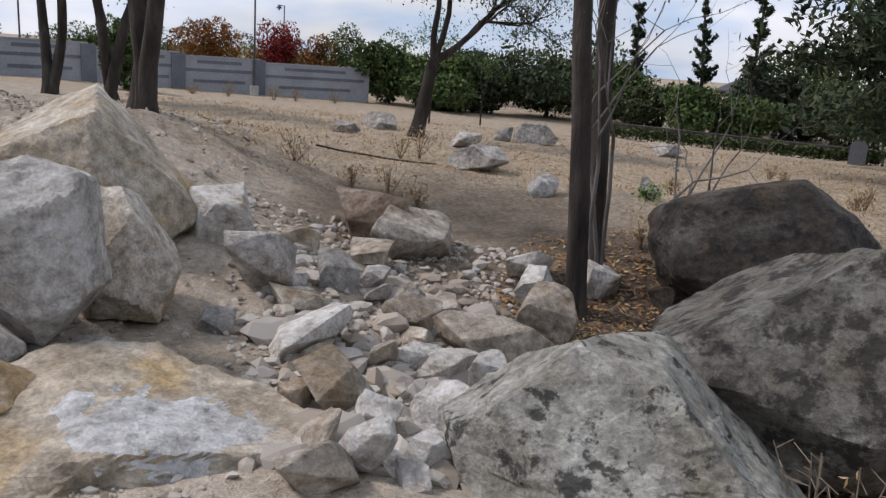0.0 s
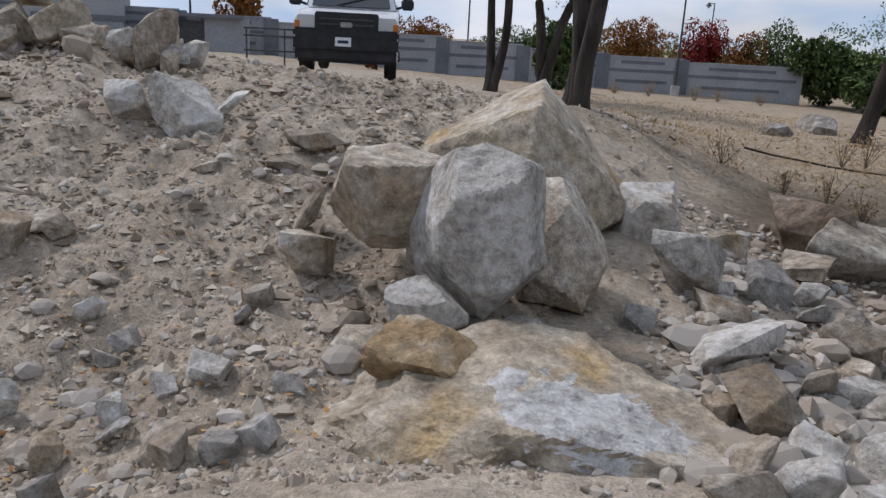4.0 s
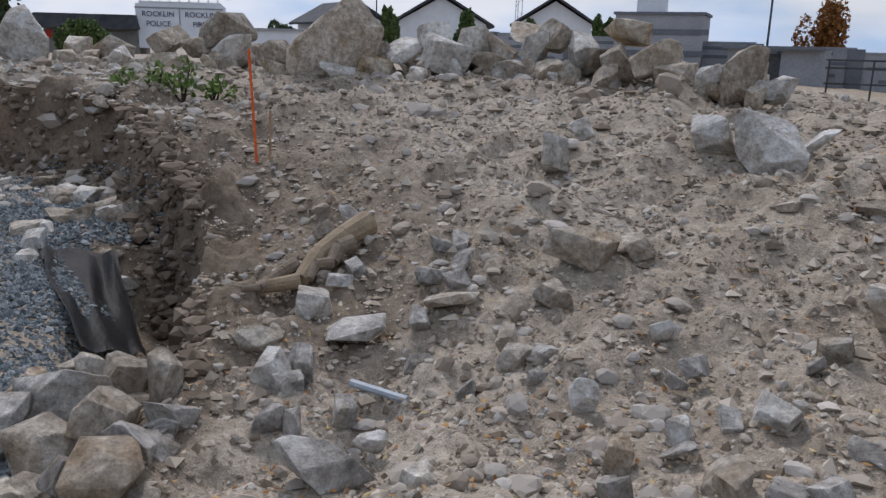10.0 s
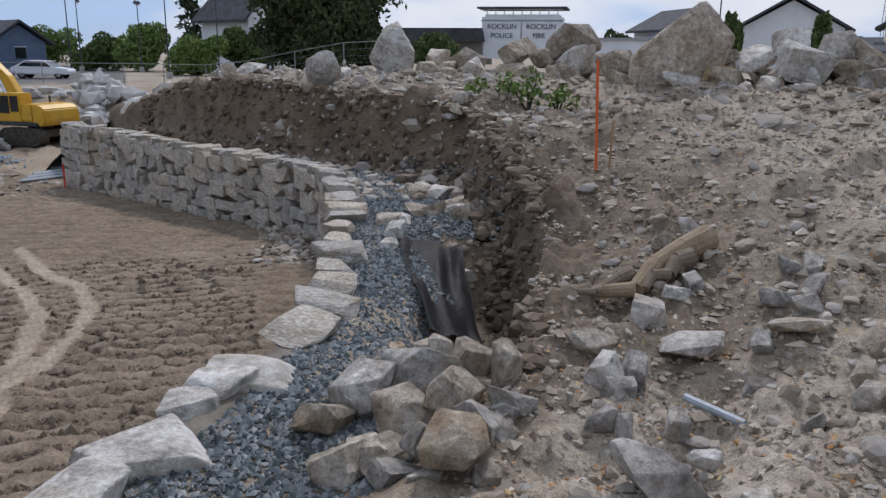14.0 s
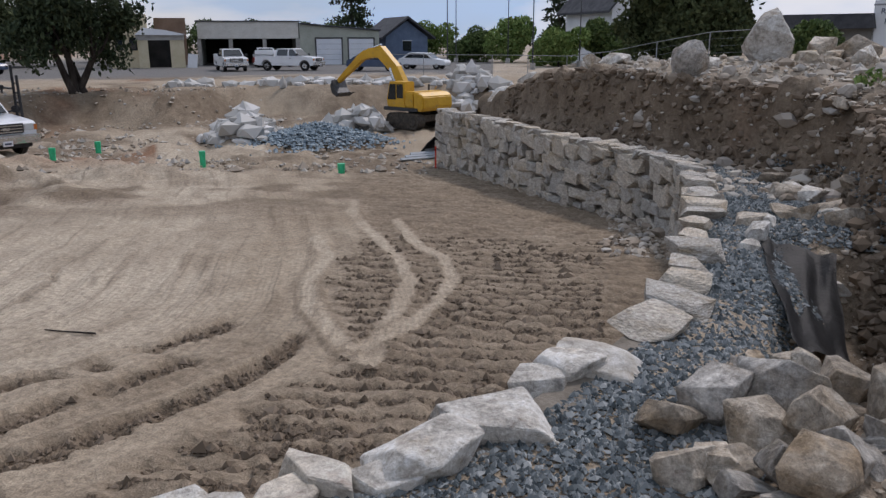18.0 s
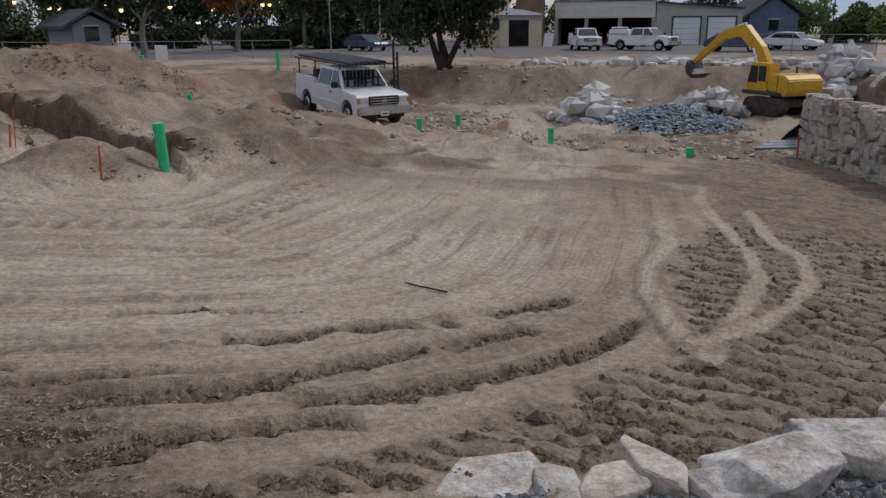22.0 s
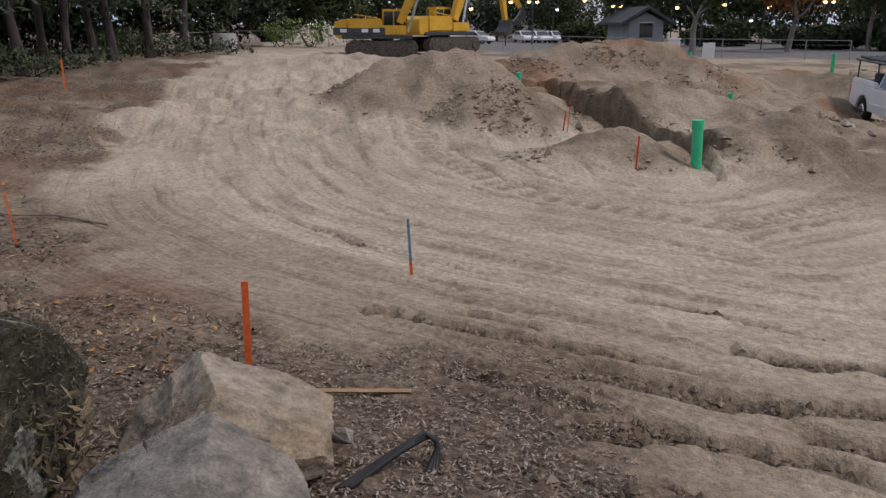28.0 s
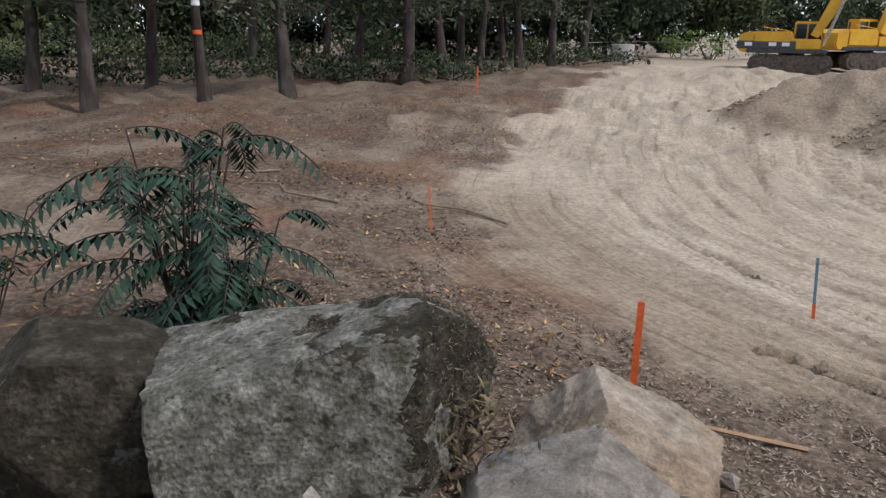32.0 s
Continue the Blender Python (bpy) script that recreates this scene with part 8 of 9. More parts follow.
# ---- sumac by the boulders: arching stems with paired leaflets ----
def sumac(a, d, fronds, seed, size=1.0, tall=1.0):
    rng = np.random.default_rng(abs(int(seed)))
    x, y = polar(a, d)
    t = thing("sumac_bush", "leafy blue-green sumac with long drooping leaflets", "bush", Matrix.Translation((x, y, ground(x, y))))
    for k in range(fronds):
        sb = bmesh.new()
        verts, faces = [], []
        b = rng.uniform(0, 2 * math.pi)
        p, w = Vector((0, 0, 0)), Vector((0.35 / tall * math.cos(b), 0.35 / tall * math.sin(b), 1)).normalized()
        stem = size * tall * rng.uniform(0.12, 1.0)
        q = p + w * stem
        rod(sb, p, q, 0.009, 0.006, 5)
        ln = size * rng.uniform(0.4, 0.72)
        b = rng.uniform(0, 2 * math.pi)
        n = 11
        dirn = Vector((math.cos(b), math.sin(b), rng.uniform(0.0, 0.6))).normalized()
        for i in range(n):
            e = q + dirn * (ln / n)
            rod(sb, q, e, 0.006, 0.005, 4)
            q = e
            dirn = (dirn + Vector((0, 0, -0.13))).normalized()
            side = dirn.cross(Vector((0, 0, 1))).normalized()
            for s in (-1, 1):
                lw = (side * s + dirn * 0.35 + Vector((0, 0, -0.75 + rng.normal(0, 0.2)))).normalized()
                ll = size * 0.15 * (1.1 - abs(i / n - 0.45)) * rng.uniform(0.85, 1.1)
                lside = lw.cross(dirn).normalized() if lw.cross(dirn).length > 0.01 else side
                o = len(verts)
                mid = q + lw * ll * 0.4
                verts += [q, mid + dirn * ll * 0.17 + lside * 0.006, q + lw * ll, mid - dirn * ll * 0.17 + lside * 0.006]
                faces.append((o, o + 1, o + 2, o + 3))
        fr = made("frond", verts, faces, LEAF_SUMAC, t)
        part("stem", sb, BARK, fr)
    return t


sumac(-140.2, 6.6, 64, 5, 1.25, 1.5)
sumac(-143.6, 6.6, 32, 8, 1.2, 1.05)
sumac(-128.0, 7.5, 10, 14, 1.4)


# dead weeds: dried stalks with curled leaves
def dead_weed(a, d, z, h, n, seed, label, leaves=140, spread=0.25, group="dead weeds"):
    rng = np.random.default_rng(abs(int(seed)))
    x, y = polar(a, d)
    t = thing("dead_weed", label, "weed", Matrix.Translation((x, y, z)), group)
    pts = []
    for k in range(n):
        sb = bmesh.new()
        w = Vector((rng.normal(0, spread), rng.normal(0, spread), 1)).normalized()
        q = w * h * rng.uniform(0.6, 1.1)
        rod(sb, (0, 0, -0.05), q, 0.007, 0.004, 4)
        for u in rng.uniform(0.3, 1, 4):
            e = q * u + Vector(rng.normal(0, h * 0.12, 3))
            rod(sb, q * u, e, 0.004, 0.003, 3)
            pts.append(e[:])
        part("stalk", sb, TWIG, t)
    if leaves:
        pts = np.array(pts)[rng.integers(0, len(pts), leaves)] + rng.normal(0, 0.06, (leaves, 3))
        flakes("dry_leaves", pts, 0.09, 0.03, WILTED if "wilted" in label else DRY_LEAF if "brown" in label else STRAW, "", "", seed, 1.0, t)
    return t


dead_weed(-159.0, 4.75, 0.45, 0.55, 7, 3, "wilted brown weed drooping over the mossy boulder", 160, 0.4)
dead_weed(-157.5, 4.6, 0.35, 0.45, 5, 4, "wilted brown weed drooping over the mossy boulder", 90, 0.4)
dead_weed(-22.0, 8.2, 0.45, 0.8, 7, 6, "bare brown weed stalks before the dark boulder", 70)
dead_weed(-25.5, 4.7, 0.5, 0.55, 9, 7, "bare grey stalks between the lichen boulders", 0)
dead_weed(-28.0, 4.8, 0.5, 0.5, 7, 8, "bare grey stalks between the lichen boulders", 20)
for i in range(14):
    a, d = rng.uniform(-30, 12), rng.uniform(11, 22)
    dead_weed(a, d, ground(*polar(a, d)), rng.uniform(0.25, 0.6), 9, 300 + i, "clump of tall dry straw-coloured grass in the field", 120, 0.35, "dry grass clumps")
for a, d, h in ((15.5, 44, 0.8), (12.5, 45, 0.9), (11.0, 46, 0.8), (8.3, 47, 0.7), (17.8, 43, 0.6)):
    dead_weed(a, d, ground(*polar(a, d)), h, 16, int(400 + 10 * a), "pale ornamental grass clump along the fence", 260, 0.45, "ornamental grasses")
bushy("green_weed", "small light green weed on the dry field", *polar(-13.7, 13.8), 0.25, 0.25, 0.35, LEAF_LIGHT, 501, 160, 0.08, group="green weeds")
for a, d, h in ((84.8, 14.6, 0.75), (86.6, 15.0, 0.6), (88.5, 15.4, 0.45), (83.0, 14.4, 0.4)):
    bushy("green_weed", "tall pale green weed among the crest rocks", *polar(a, d), 0.22, 0.22, h, LEAF_LIGHT, int(510 + a), 90, 0.12, group="green weeds")



# ---- vehicles ----
def heading(az, d, angle, z=None, tilt=(0, 0)):
    """A pose on the ground at a bearing and distance, with the thing's forward way (its x axis) at this angle."""
    x, y = polar(az, d)
    return pose(x, y, ground(x, y) if z is None else z, tilt[0], tilt[1], angle)


def to_viewer(az, turn=0):
    """The angle of a way that points at the viewer, turned to the picture's right by turn degrees."""
    return az - 90 + turn


def wheel(parent, x, y, r, w=0.24):
    t = bmesh.new()
    bmesh.ops.create_cone(t, cap_ends=True, segments=28, radius1=r, radius2=r, depth=w, matrix=Matrix.Translation((x, y, r)) @ Matrix.Rotation(radians(90), 4, "X"))
    bmesh.ops.bevel(t, geom=[e for e in t.edges if e.calc_length() < r * 0.4], offset=0.035, segments=2, affect="EDGES", clamp_overlap=True)
    tyre = part("tyre", t, RUBBER, parent, soft=False)
    side = 1 if y > 0 else -1
    b = bmesh.new()
    bmesh.ops.create_cone(b, cap_ends=True, segments=20, radius1=r * 0.60, radius2=r * 0.52, depth=0.05, matrix=Matrix.Translation((x, y + side * w * 0.5, r)) @ Matrix.Rotation(radians(-90 * side), 4, "X"))
    part("rim", b, CHROME, tyre)
    h = bmesh.new()
    bmesh.ops.create_cone(h, cap_ends=True, segments=12, radius1=r * 0.18, radius2=r * 0.13, depth=0.06, matrix=Matrix.Translation((x, y + side * (w * 0.5 + 0.04), r)) @ Matrix.Rotation(radians(-90 * side), 4, "X"))
    part("hub", h, STEEL, tyre)


def pickup(label, m, length=5.7, rack=False, dark_front=False, paint=None, utility=False, group=""):
    """A pickup truck, forward along x, with its parts."""
    paint = paint or WHITE_PAINT
    t = thing("pickup_truck", label, "truck", m, group)
    f, r, hw = length * 0.5, -length * 0.5, 0.98
    # lower body with wheel arches, seen from the side
    fx, rx = f - 0.92, r + 1.15

    def arch(cx, rad=0.50, n=9):
        return [(cx + rad * math.cos(a), 0.42 + rad * math.sin(a)) for a in np.linspace(0, math.pi, n)]

    outline = [(f - 0.06, 0.48), (f - 0.02, 1.02), (f - 0.16, 1.13), (f - 1.42, 1.22), (r + 0.02, 1.22), (r, 0.52)] + [(x, z) for x, z in reversed(arch(rx))] + [(rx + 0.55, 0.44), (fx - 0.55, 0.44)] + [(x, z) for x, z in reversed(arch(fx))]
    part("body", extruded(outline, -hw, hw, 0.02), paint, t)
    cab0 = f - 1.40
    cabl = 2.35 if length > 5.6 else 1.7
    cab = bmesh.new()
    pts = [(cab0, 1.21, hw - 0.06), (cab0 - 0.62, 1.86, hw - 0.22), (cab0 - cabl + 0.16, 1.86, hw - 0.22), (cab0 - cabl, 1.21, hw - 0.06)]
    vs = [[cab.verts.new((x, s * y, z)) for x, z, y in pts] for s in (-1, 1)]
    cab.faces.new(vs[0]), cab.faces.new(list(reversed(vs[1])))
    for i in range(4):
        j = (i + 1) % 4
        cab.faces.new((vs[0][j], vs[0][i], vs[1][i], vs[1][j]))
    bmesh.ops.recalc_face_normals(cab, faces=cab.faces)
    bmesh.ops.bevel(cab, geom=list(cab.edges), offset=0.04, segments=2, affect="EDGES", clamp_overlap=True)
    part("cab", cab, paint, t)

    def pane(name, corners, thick=0.012):
        b = bmesh.new()
        q = [b.verts.new(c) for c in corners]
        fc = b.faces.new(q)
        n = fc.normal if fc.normal.length else Vector((0, 0, 1))
        fc.normal_update()
        g = bmesh.ops.extrude_face_region(b, geom=[fc])
        bmesh.ops.translate(b, verts=[v for v in g["geom"] if isinstance(v, bmesh.types.BMVert)], vec=fc.normal * thick)
        bmesh.ops.recalc_face_normals(b, faces=b.faces)
        part(name, b, GLASS, t)

    pane("windscreen", [(cab0 + 0.005, -0.80, 1.28), (cab0 + 0.005, 0.80, 1.28), (cab0 - 0.545, 0.68, 1.80), (cab0 - 0.545, -0.68, 1.80)], 0.02)
    for s in (-1, 1):
        w0, w1 = cab0 - 0.16, cab0 - 0.98
        y0, y1 = s * (hw - 0.068), s * (hw - 0.205)
        pane("side_window", [(w0, y0 + s * 0.012, 1.27), (w1, y0 + s * 0.012, 1.27), (w1, y1 + s * 0.012, 1.79), (w0 - 0.44, y1 + s * 0.012, 1.79)], 0.012)
        if cabl > 2:
            pane("rear_side_window", [(w1 - 0.14, y0 + s * 0.012, 1.27), (cab0 - cabl + 0.20, y0 + s * 0.012, 1.27), (cab0 - cabl + 0.28, y1 + s * 0.012, 1.79), (w1 - 0.14, y1 + s * 0.012, 1.79)], 0.012)
        mi = part("wing_mirror", boxed((cab0 - 0.10, s * (hw + 0.17), 1.36), (0.10, 0.26, 0.20), bevel=0.03), BLACK_PLASTIC, t)
        part("mirror_arm", rodded((cab0 - 0.12, s * (hw - 0.06), 1.28), (cab0 - 0.10, s * (hw + 0.08), 1.32), 0.025), BLACK_PLASTIC, mi)
        part("door_handle", boxed((w1 + 0.12, s * (hw + 0.012), 1.06), (0.16, 0.03, 0.045)), BLACK_PLASTIC, t)
        hl = part("headlight", boxed((f - 0.05, s * 0.76, 0.96), (0.10, 0.36, 0.24 if dark_front else 0.20), bevel=0.02), LAMP_GLASS, t)
        part("indicator", boxed((f - 0.045, s * 0.93, 0.90 if dark_front else 0.95), (0.10, 0.10, 0.16)), AMBER, hl)
        for cx in (fx, rx):
            wheel(t, cx, s * (hw - 0.14), 0.40)
        part("side_moulding", boxed((0.1, s * (hw + 0.006), 0.70), (length * 0.42, 0.02, 0.07)), BLACK_PLASTIC if dark_front else paint, t)
    part("grille", boxed((f - 0.01, 0, 0.94), (0.08, 1.20 if dark_front else 1.12, 0.40 if dark_front else 0.30), bevel=0.02), BLACK_PLASTIC, t)
    for k in range(3):
        part("grille_bar", boxed((f + 0.035, 0, 0.85 + 0.09 * k), (0.02, 1.02, 0.03)), STEEL if dark_front else CHROME, t)
    part("badge", boxed((f + 0.05, 0, 0.94), (0.02, 0.22, 0.09), bevel=0.02), CHROME, t)
    part("front_bumper", boxed((f + 0.06, 0, 0.62), (0.20, 1.98, 0.26), bevel=0.04), BLACK_PLASTIC if dark_front else CHROME, t)
    if dark_front:
        part("bumper_cover", boxed((f + 0.02, 0, 0.79), (0.16, 2.0, 0.16), bevel=0.04), BLACK_PLASTIC, t)
        part("lower_valance", boxed((f + 0.02, 0, 0.44), (0.18, 1.92, 0.26), bevel=0.05), BLACK_PLASTIC, t)
        for x in (cab0 - 0.8, cab0 - 1.9):
            part("roof_bar", boxed((x, 0, 1.94), (0.07, 1.5, 0.06), bevel=0.015), BLACK_PLASTIC, t)
        for s in (-1, 1):
            part("roof_rail", boxed((cab0 - 1.35, s * 0.66, 1.905), (1.5, 0.05, 0.06), bevel=0.015), BLACK_PLASTIC, t)
    part("air_dam", boxed((f - 0.08, 0, 0.43), (0.12, 1.6, 0.18), bevel=0.02), BLACK_PLASTIC, t)
    pl = part("number_plate", boxed((f + 0.17, -0.05, 0.66 if dark_front else 0.52), (0.015, 0.30, 0.15)), WHITE_WALL, t)
    part("plate_bars", boxed((f + 0.181, -0.05, 0.66 if dark_front else 0.52), (0.004, 0.20, 0.05)), NAVY, pl)
    part("rear_bumper", boxed((r - 0.06, 0, 0.60), (0.16, 1.9, 0.18), bevel=0.03), CHROME, t)
    part("tail_light", boxed((r + 0.02, hw - 0.05, 1.0), (0.08, 0.10, 0.36)), RED_PAINT, t)
    part("tail_light", boxed((r + 0.02, -hw + 0.05, 1.0), (0.08, 0.10, 0.36)), RED_PAINT, t)
    bed0, bed1 = cab0 - cabl - 0.06, r + 0.05
    part("bed_floor", boxed(((bed0 + bed1) / 2, 0, 1.225), (bed0 - bed1 - 0.1, 1.62, 0.012)), BLACK_PLASTIC, t)
    for s in (-1, 1):
        part("bed_rail", boxed(((bed0 + bed1) / 2, s * (hw - 0.07), 1.32), (bed0 - bed1, 0.13, 0.20), bevel=0.03), paint, t)
    part("tailgate", boxed((r + 0.04, 0, 1.10), (0.07, 1.8, 0.52), bevel=0.02), paint, t)
    part("wiper", rodded((cab0 + 0.02, -0.3, 1.29), (cab0 - 0.16, 0.35, 1.46), 0.012), BLACK_PLASTIC, t)
    if utility:
        part("service_box", boxed(((bed0 + bed1) / 2, 0, 1.45), (bed0 - bed1, 1.95, 0.55), bevel=0.03), paint, t)
    if rack:
        top = 2.0
        for x in (cab0 - 0.25, cab0 - cabl - 0.2, bed1 + 0.15):
            part("rack_bar", rodded((x, -0.9, top), (x, 0.9, top), 0.03), STEEL, t)
            for s in (-1, 1):
                part("rack_post", rodded((x, s * 0.86, 1.42 if x < cab0 - cabl else 1.86), (x, s * 0.86, top), 0.028), STEEL, t)
        for s in (-0.86, 0.86):
            part("rack_rail", rodded((cab0 + 0.35, s, top + 0.05), (r - 0.15, s, top + 0.02), 0.035), STEEL, t)
        for k, yy in enumerate((-0.66, -0.5, -0.33, -0.2, -0.05, 0.1, 0.24, 0.38, 0.52, 0.67)):
            part("ladder_pipe", rodded((cab0 + 0.5 - 0.17 * (k * 3 % 5), yy, top + 0.10), (r - 0.3 + 0.13 * (k * 2 % 5), yy + 0.03, top + 0.09), 0.06), (STEEL, BLACK_PLASTIC)[k % 2], t)
        for dx in (0.0, 0.3):
            part("mast_post", rodded((cab0 + 0.15 + dx, 1.06, 1.1), (cab0 + 0.05 + dx, 1.06, 2.75 - dx), 0.045), BLACK_PLASTIC, t)
        for k in range(4):
            part("mast_rung", rodded((cab0 + 0.13 - 0.02 * k, 1.06, 1.3 + 0.3 * k), (cab0 + 0.43 - 0.02 * k, 1.06, 1.3 + 0.3 * k), 0.025), BLACK_PLASTIC, t)
        part("tool_box", boxed((bed0 - 0.3, 0, 1.50), (0.5, 1.6, 0.36), bevel=0.02), BLACK_PLASTIC, t)
    return t


pickup("white pickup truck with dark bumper and grille behind the dirt heap", heading(35.7, 18.7, to_viewer(35.7, -3), z=1.93) @ Matrix.Diagonal((1, 0.97, 1.08, 1)), dark_front=True)
pickup("white extended-cab pickup with a black pipe rack parked on the dirt", heading(146.2, 30.6, to_viewer(146.2, 24), z=-0.52, tilt=(0, 2)), rack=True, length=5.8)
pickup("white pickup truck parked by the far garage", heading(129.9, 74, to_viewer(129.9, 10)), group="pickups by the garage")
pickup("white service truck parked before the far garage", heading(126.0, 73, to_viewer(126.0, 62)), utility=True, group="pickups by the garage")
pickup("white van-like truck under the far garage roof", heading(127.6, 84, to_viewer(127.6, 5)), group="pickups by the garage")


def car(label, m, paint, group="parked cars"):
    t = thing("car", label, "car", m, group)
    prof = [(2.2, 0.35), (2.25, 0.62), (2.1, 0.78), (1.1, 0.92), (0.45, 1.42), (-1.1, 1.45), (-1.9, 1.0), (-2.2, 0.92), (-2.25, 0.4)]
    part("body", extruded(prof, -0.88, 0.88, 0.05), paint, t)
    for s in (-1, 1):
        part("window", extruded([(0.92, 0.95), (0.42, 1.36), (-1.05, 1.38), (-1.6, 1.0)], s * 0.875, s * 0.895), GLASS, t)
        for x in (1.4, -1.4):
            wheel(t, x, s * 0.76, 0.33, 0.2)
    part("windscreen", extruded([(1.13, 0.94), (0.49, 1.40), (0.47, 1.40), (1.09, 0.94)], -0.74, 0.74), GLASS, t)
    return t


SEDAN_BLUE = mat("blue_car_paint", [(0.05, 0.08, 0.14), (0.08, 0.11, 0.18)], 1.5, 0.3, 0.02, 20)
SEDAN_RED = mat("dark_red_car_paint", [(0.16, 0.025, 0.02), (0.22, 0.035, 0.03)], 1.5, 0.3, 0.02, 20)
for a, d, tn, pc, lb in ((120.2, 70, 80, SEDAN_BLUE, "dark blue car beyond the pit"), (126.9, 84, 85, SEDAN_RED, "dark red car by the garage"), (116.7, 74, 70, WHITE_PAINT, "white car beyond the pit"),
                     (166.2, 104, 20, WHITE_PAINT, "white car in the far parking lot"), (167.3, 104, 20, WHITE_PAINT, "white car in the far parking lot"), (168.5, 104, 25, WHITE_PAINT, "white car in the far parking lot"), (169.6, 104, 25, WHITE_PAINT, "white car in the far parking lot"),
                     (170.6, 104, 20, WHITE_PAINT, "white car in the far parking lot"), (174.0, 96, 60, WHITE_PAINT, "white car in the far parking lot"), (164.0, 108, 30, WHITE_PAINT, "white car in the far parking lot"), (144.9, 76, 40, SEDAN_BLUE, "dark car under the far trees")):
    car(lb, heading(a, d, to_viewer(a, tn)), pc)


# ---- excavators ----
def excavator(label, m, boom=((1.2, 2.1), (3.6, 5.2), (6.2, 4.6)), stick_end=(7.2, 2.0), band=False, short=False):
    """A crawler excavator, forward along x."""
    t = thing("excavator", label, "excavator", m)
    reach, tail = (0.95, 1.25) if short else (1.75, 0.0)
    for s in (-1, 1):
        y0, y1 = s * 0.95, s * 1.55
        a = np.linspace(0, 2 * np.pi, 33)[:-1]
        ring = [(reach * np.sign(math.cos(k)) + 0.46 * math.cos(k), 0.48 + 0.46 * math.sin(k)) for k in a]
        tr = part("track", extruded(ring, min(y0, y1), max(y0, y1)), TRACK_STEEL, t)
        for k in range(26):
            u = k / 26
            per = 4 * reach + 2 * math.pi * 0.46
            q = u * per
            if q < 2 * reach:
                x, z, r = -reach + q, 0.94, 0
            elif q < 2 * reach + math.pi * 0.46:
                g = (q - 2 * reach) / 0.46
                x, z, r = reach + 0.46 * math.sin(g), 0.48 + 0.46 * math.cos(g), g
            elif q < 4 * reach + math.pi * 0.46:
                x, z, r = reach - (q - 2 * reach - math.pi * 0.46), 0.02, math.pi
            else:
                g = (q - 4 * reach - math.pi * 0.46) / 0.46
                x, z, r = -reach - 0.46 * math.sin(g), 0.48 - 0.46 * math.cos(g), math.pi + g
            part("shoe", boxed((0, 0, 0), (0.18, 0.64, 0.05), Matrix.Translation((x, (y0 + y1) / 2, z)) @ Matrix.Rotation(r, 4, "Y")), TRACK_STEEL, tr)
        for x in (-reach, reach):
            part("sprocket", rodded((x, y1 - s * 0.02, 0.48), (x, y1 + s * 0.05, 0.48), 0.30, 0.26, 16), TRACK_STEEL, tr)
        for x in (-0.63 * reach, -0.31 * reach, 0, 0.31 * reach, 0.63 * reach):
            part("roller", rodded((x, y1 - s * 0.02, 0.26), (x, y1 + s * 0.03, 0.26), 0.12, 0.12, 12), TRACK_STEEL, tr)
    part("undercarriage", boxed((0, 0, 0.62), (2.0, 1.95, 0.42), bevel=0.05), TRACK_STEEL, t)
    part("turntable", rodded((0, 0, 0.85), (0, 0, 1.08), 0.7, 0.7, 24), STEEL, t)
    part("deck", boxed((-0.25 + tail / 2, 0, 1.18), (4.3 - tail, 2.7, 0.22), bevel=0.04), STEEL, t)
    part("engine_house", boxed((-1.05 + tail / 2, 0, 1.78), (2.1 - tail, 2.65, 0.98), bevel=0.10), YELLOW, t)
    part("counterweight", extruded([(q + tail, h) for q, h in ((-2.05, 1.1), (-2.0, 2.25), (-2.5, 2.22), (-2.85, 2.0), (-2.9, 1.35), (-2.7, 1.1))], -1.3, 1.3, 0.06), YELLOW, t)
    if band:
        bd = part("dark_band", boxed((-1.35, 0, 1.52), (3.16, 2.69, 0.44), bevel=0.03), STEEL, t)
        for x in (-2.3, -1.0, -0.3):
            part("marking", boxed((x, -1.35, 1.56), (0.4, 0.012, 0.20)), WHITE_WALL, bd)
            part("marking", boxed((x, 1.35, 1.56), (0.4, 0.012, 0.20)), WHITE_WALL, bd)
    part("side_box", boxed((0.75, -0.85, 1.58), (1.5, 0.9, 0.58), bevel=0.06), YELLOW, t)
    part("exhaust", rodded((-1.5 + tail, -0.6, 2.2), (-1.5 + tail, -0.6, 2.65), 0.06), STEEL, t)
    part("handrail", rodded((-0.2, -1.2, 2.3), (-1.6 + tail, -1.2, 2.5), 0.025), YELLOW, t)
    cab = part("cab", extruded([(-0.05, 1.28), (1.55, 1.28), (1.62, 1.75), (1.35, 2.85), (0.0, 2.85)], 0.40, 1.32, 0.05), YELLOW, t)
    for y in (0.39, 1.33):
        part("cab_window", extruded([(0.75, 1.75), (1.50, 1.75), (1.27, 2.70), (0.75, 2.70)], y - 0.012, y + 0.012), GLASS, cab)
        part("cab_window", extruded([(0.10, 1.85), (0.66, 1.85), (0.66, 2.70), (0.10, 2.70)], y - 0.012, y + 0.012), GLASS, cab)
    part("front_window", extruded([(1.61, 1.80), (1.64, 1.80), (1.42, 2.70), (1.39, 2.70)], 0.48, 1.24), GLASS, cab)
    (ax, az_), (bx, bz), (cx, cz) = boom
    sx, sz = stick_end

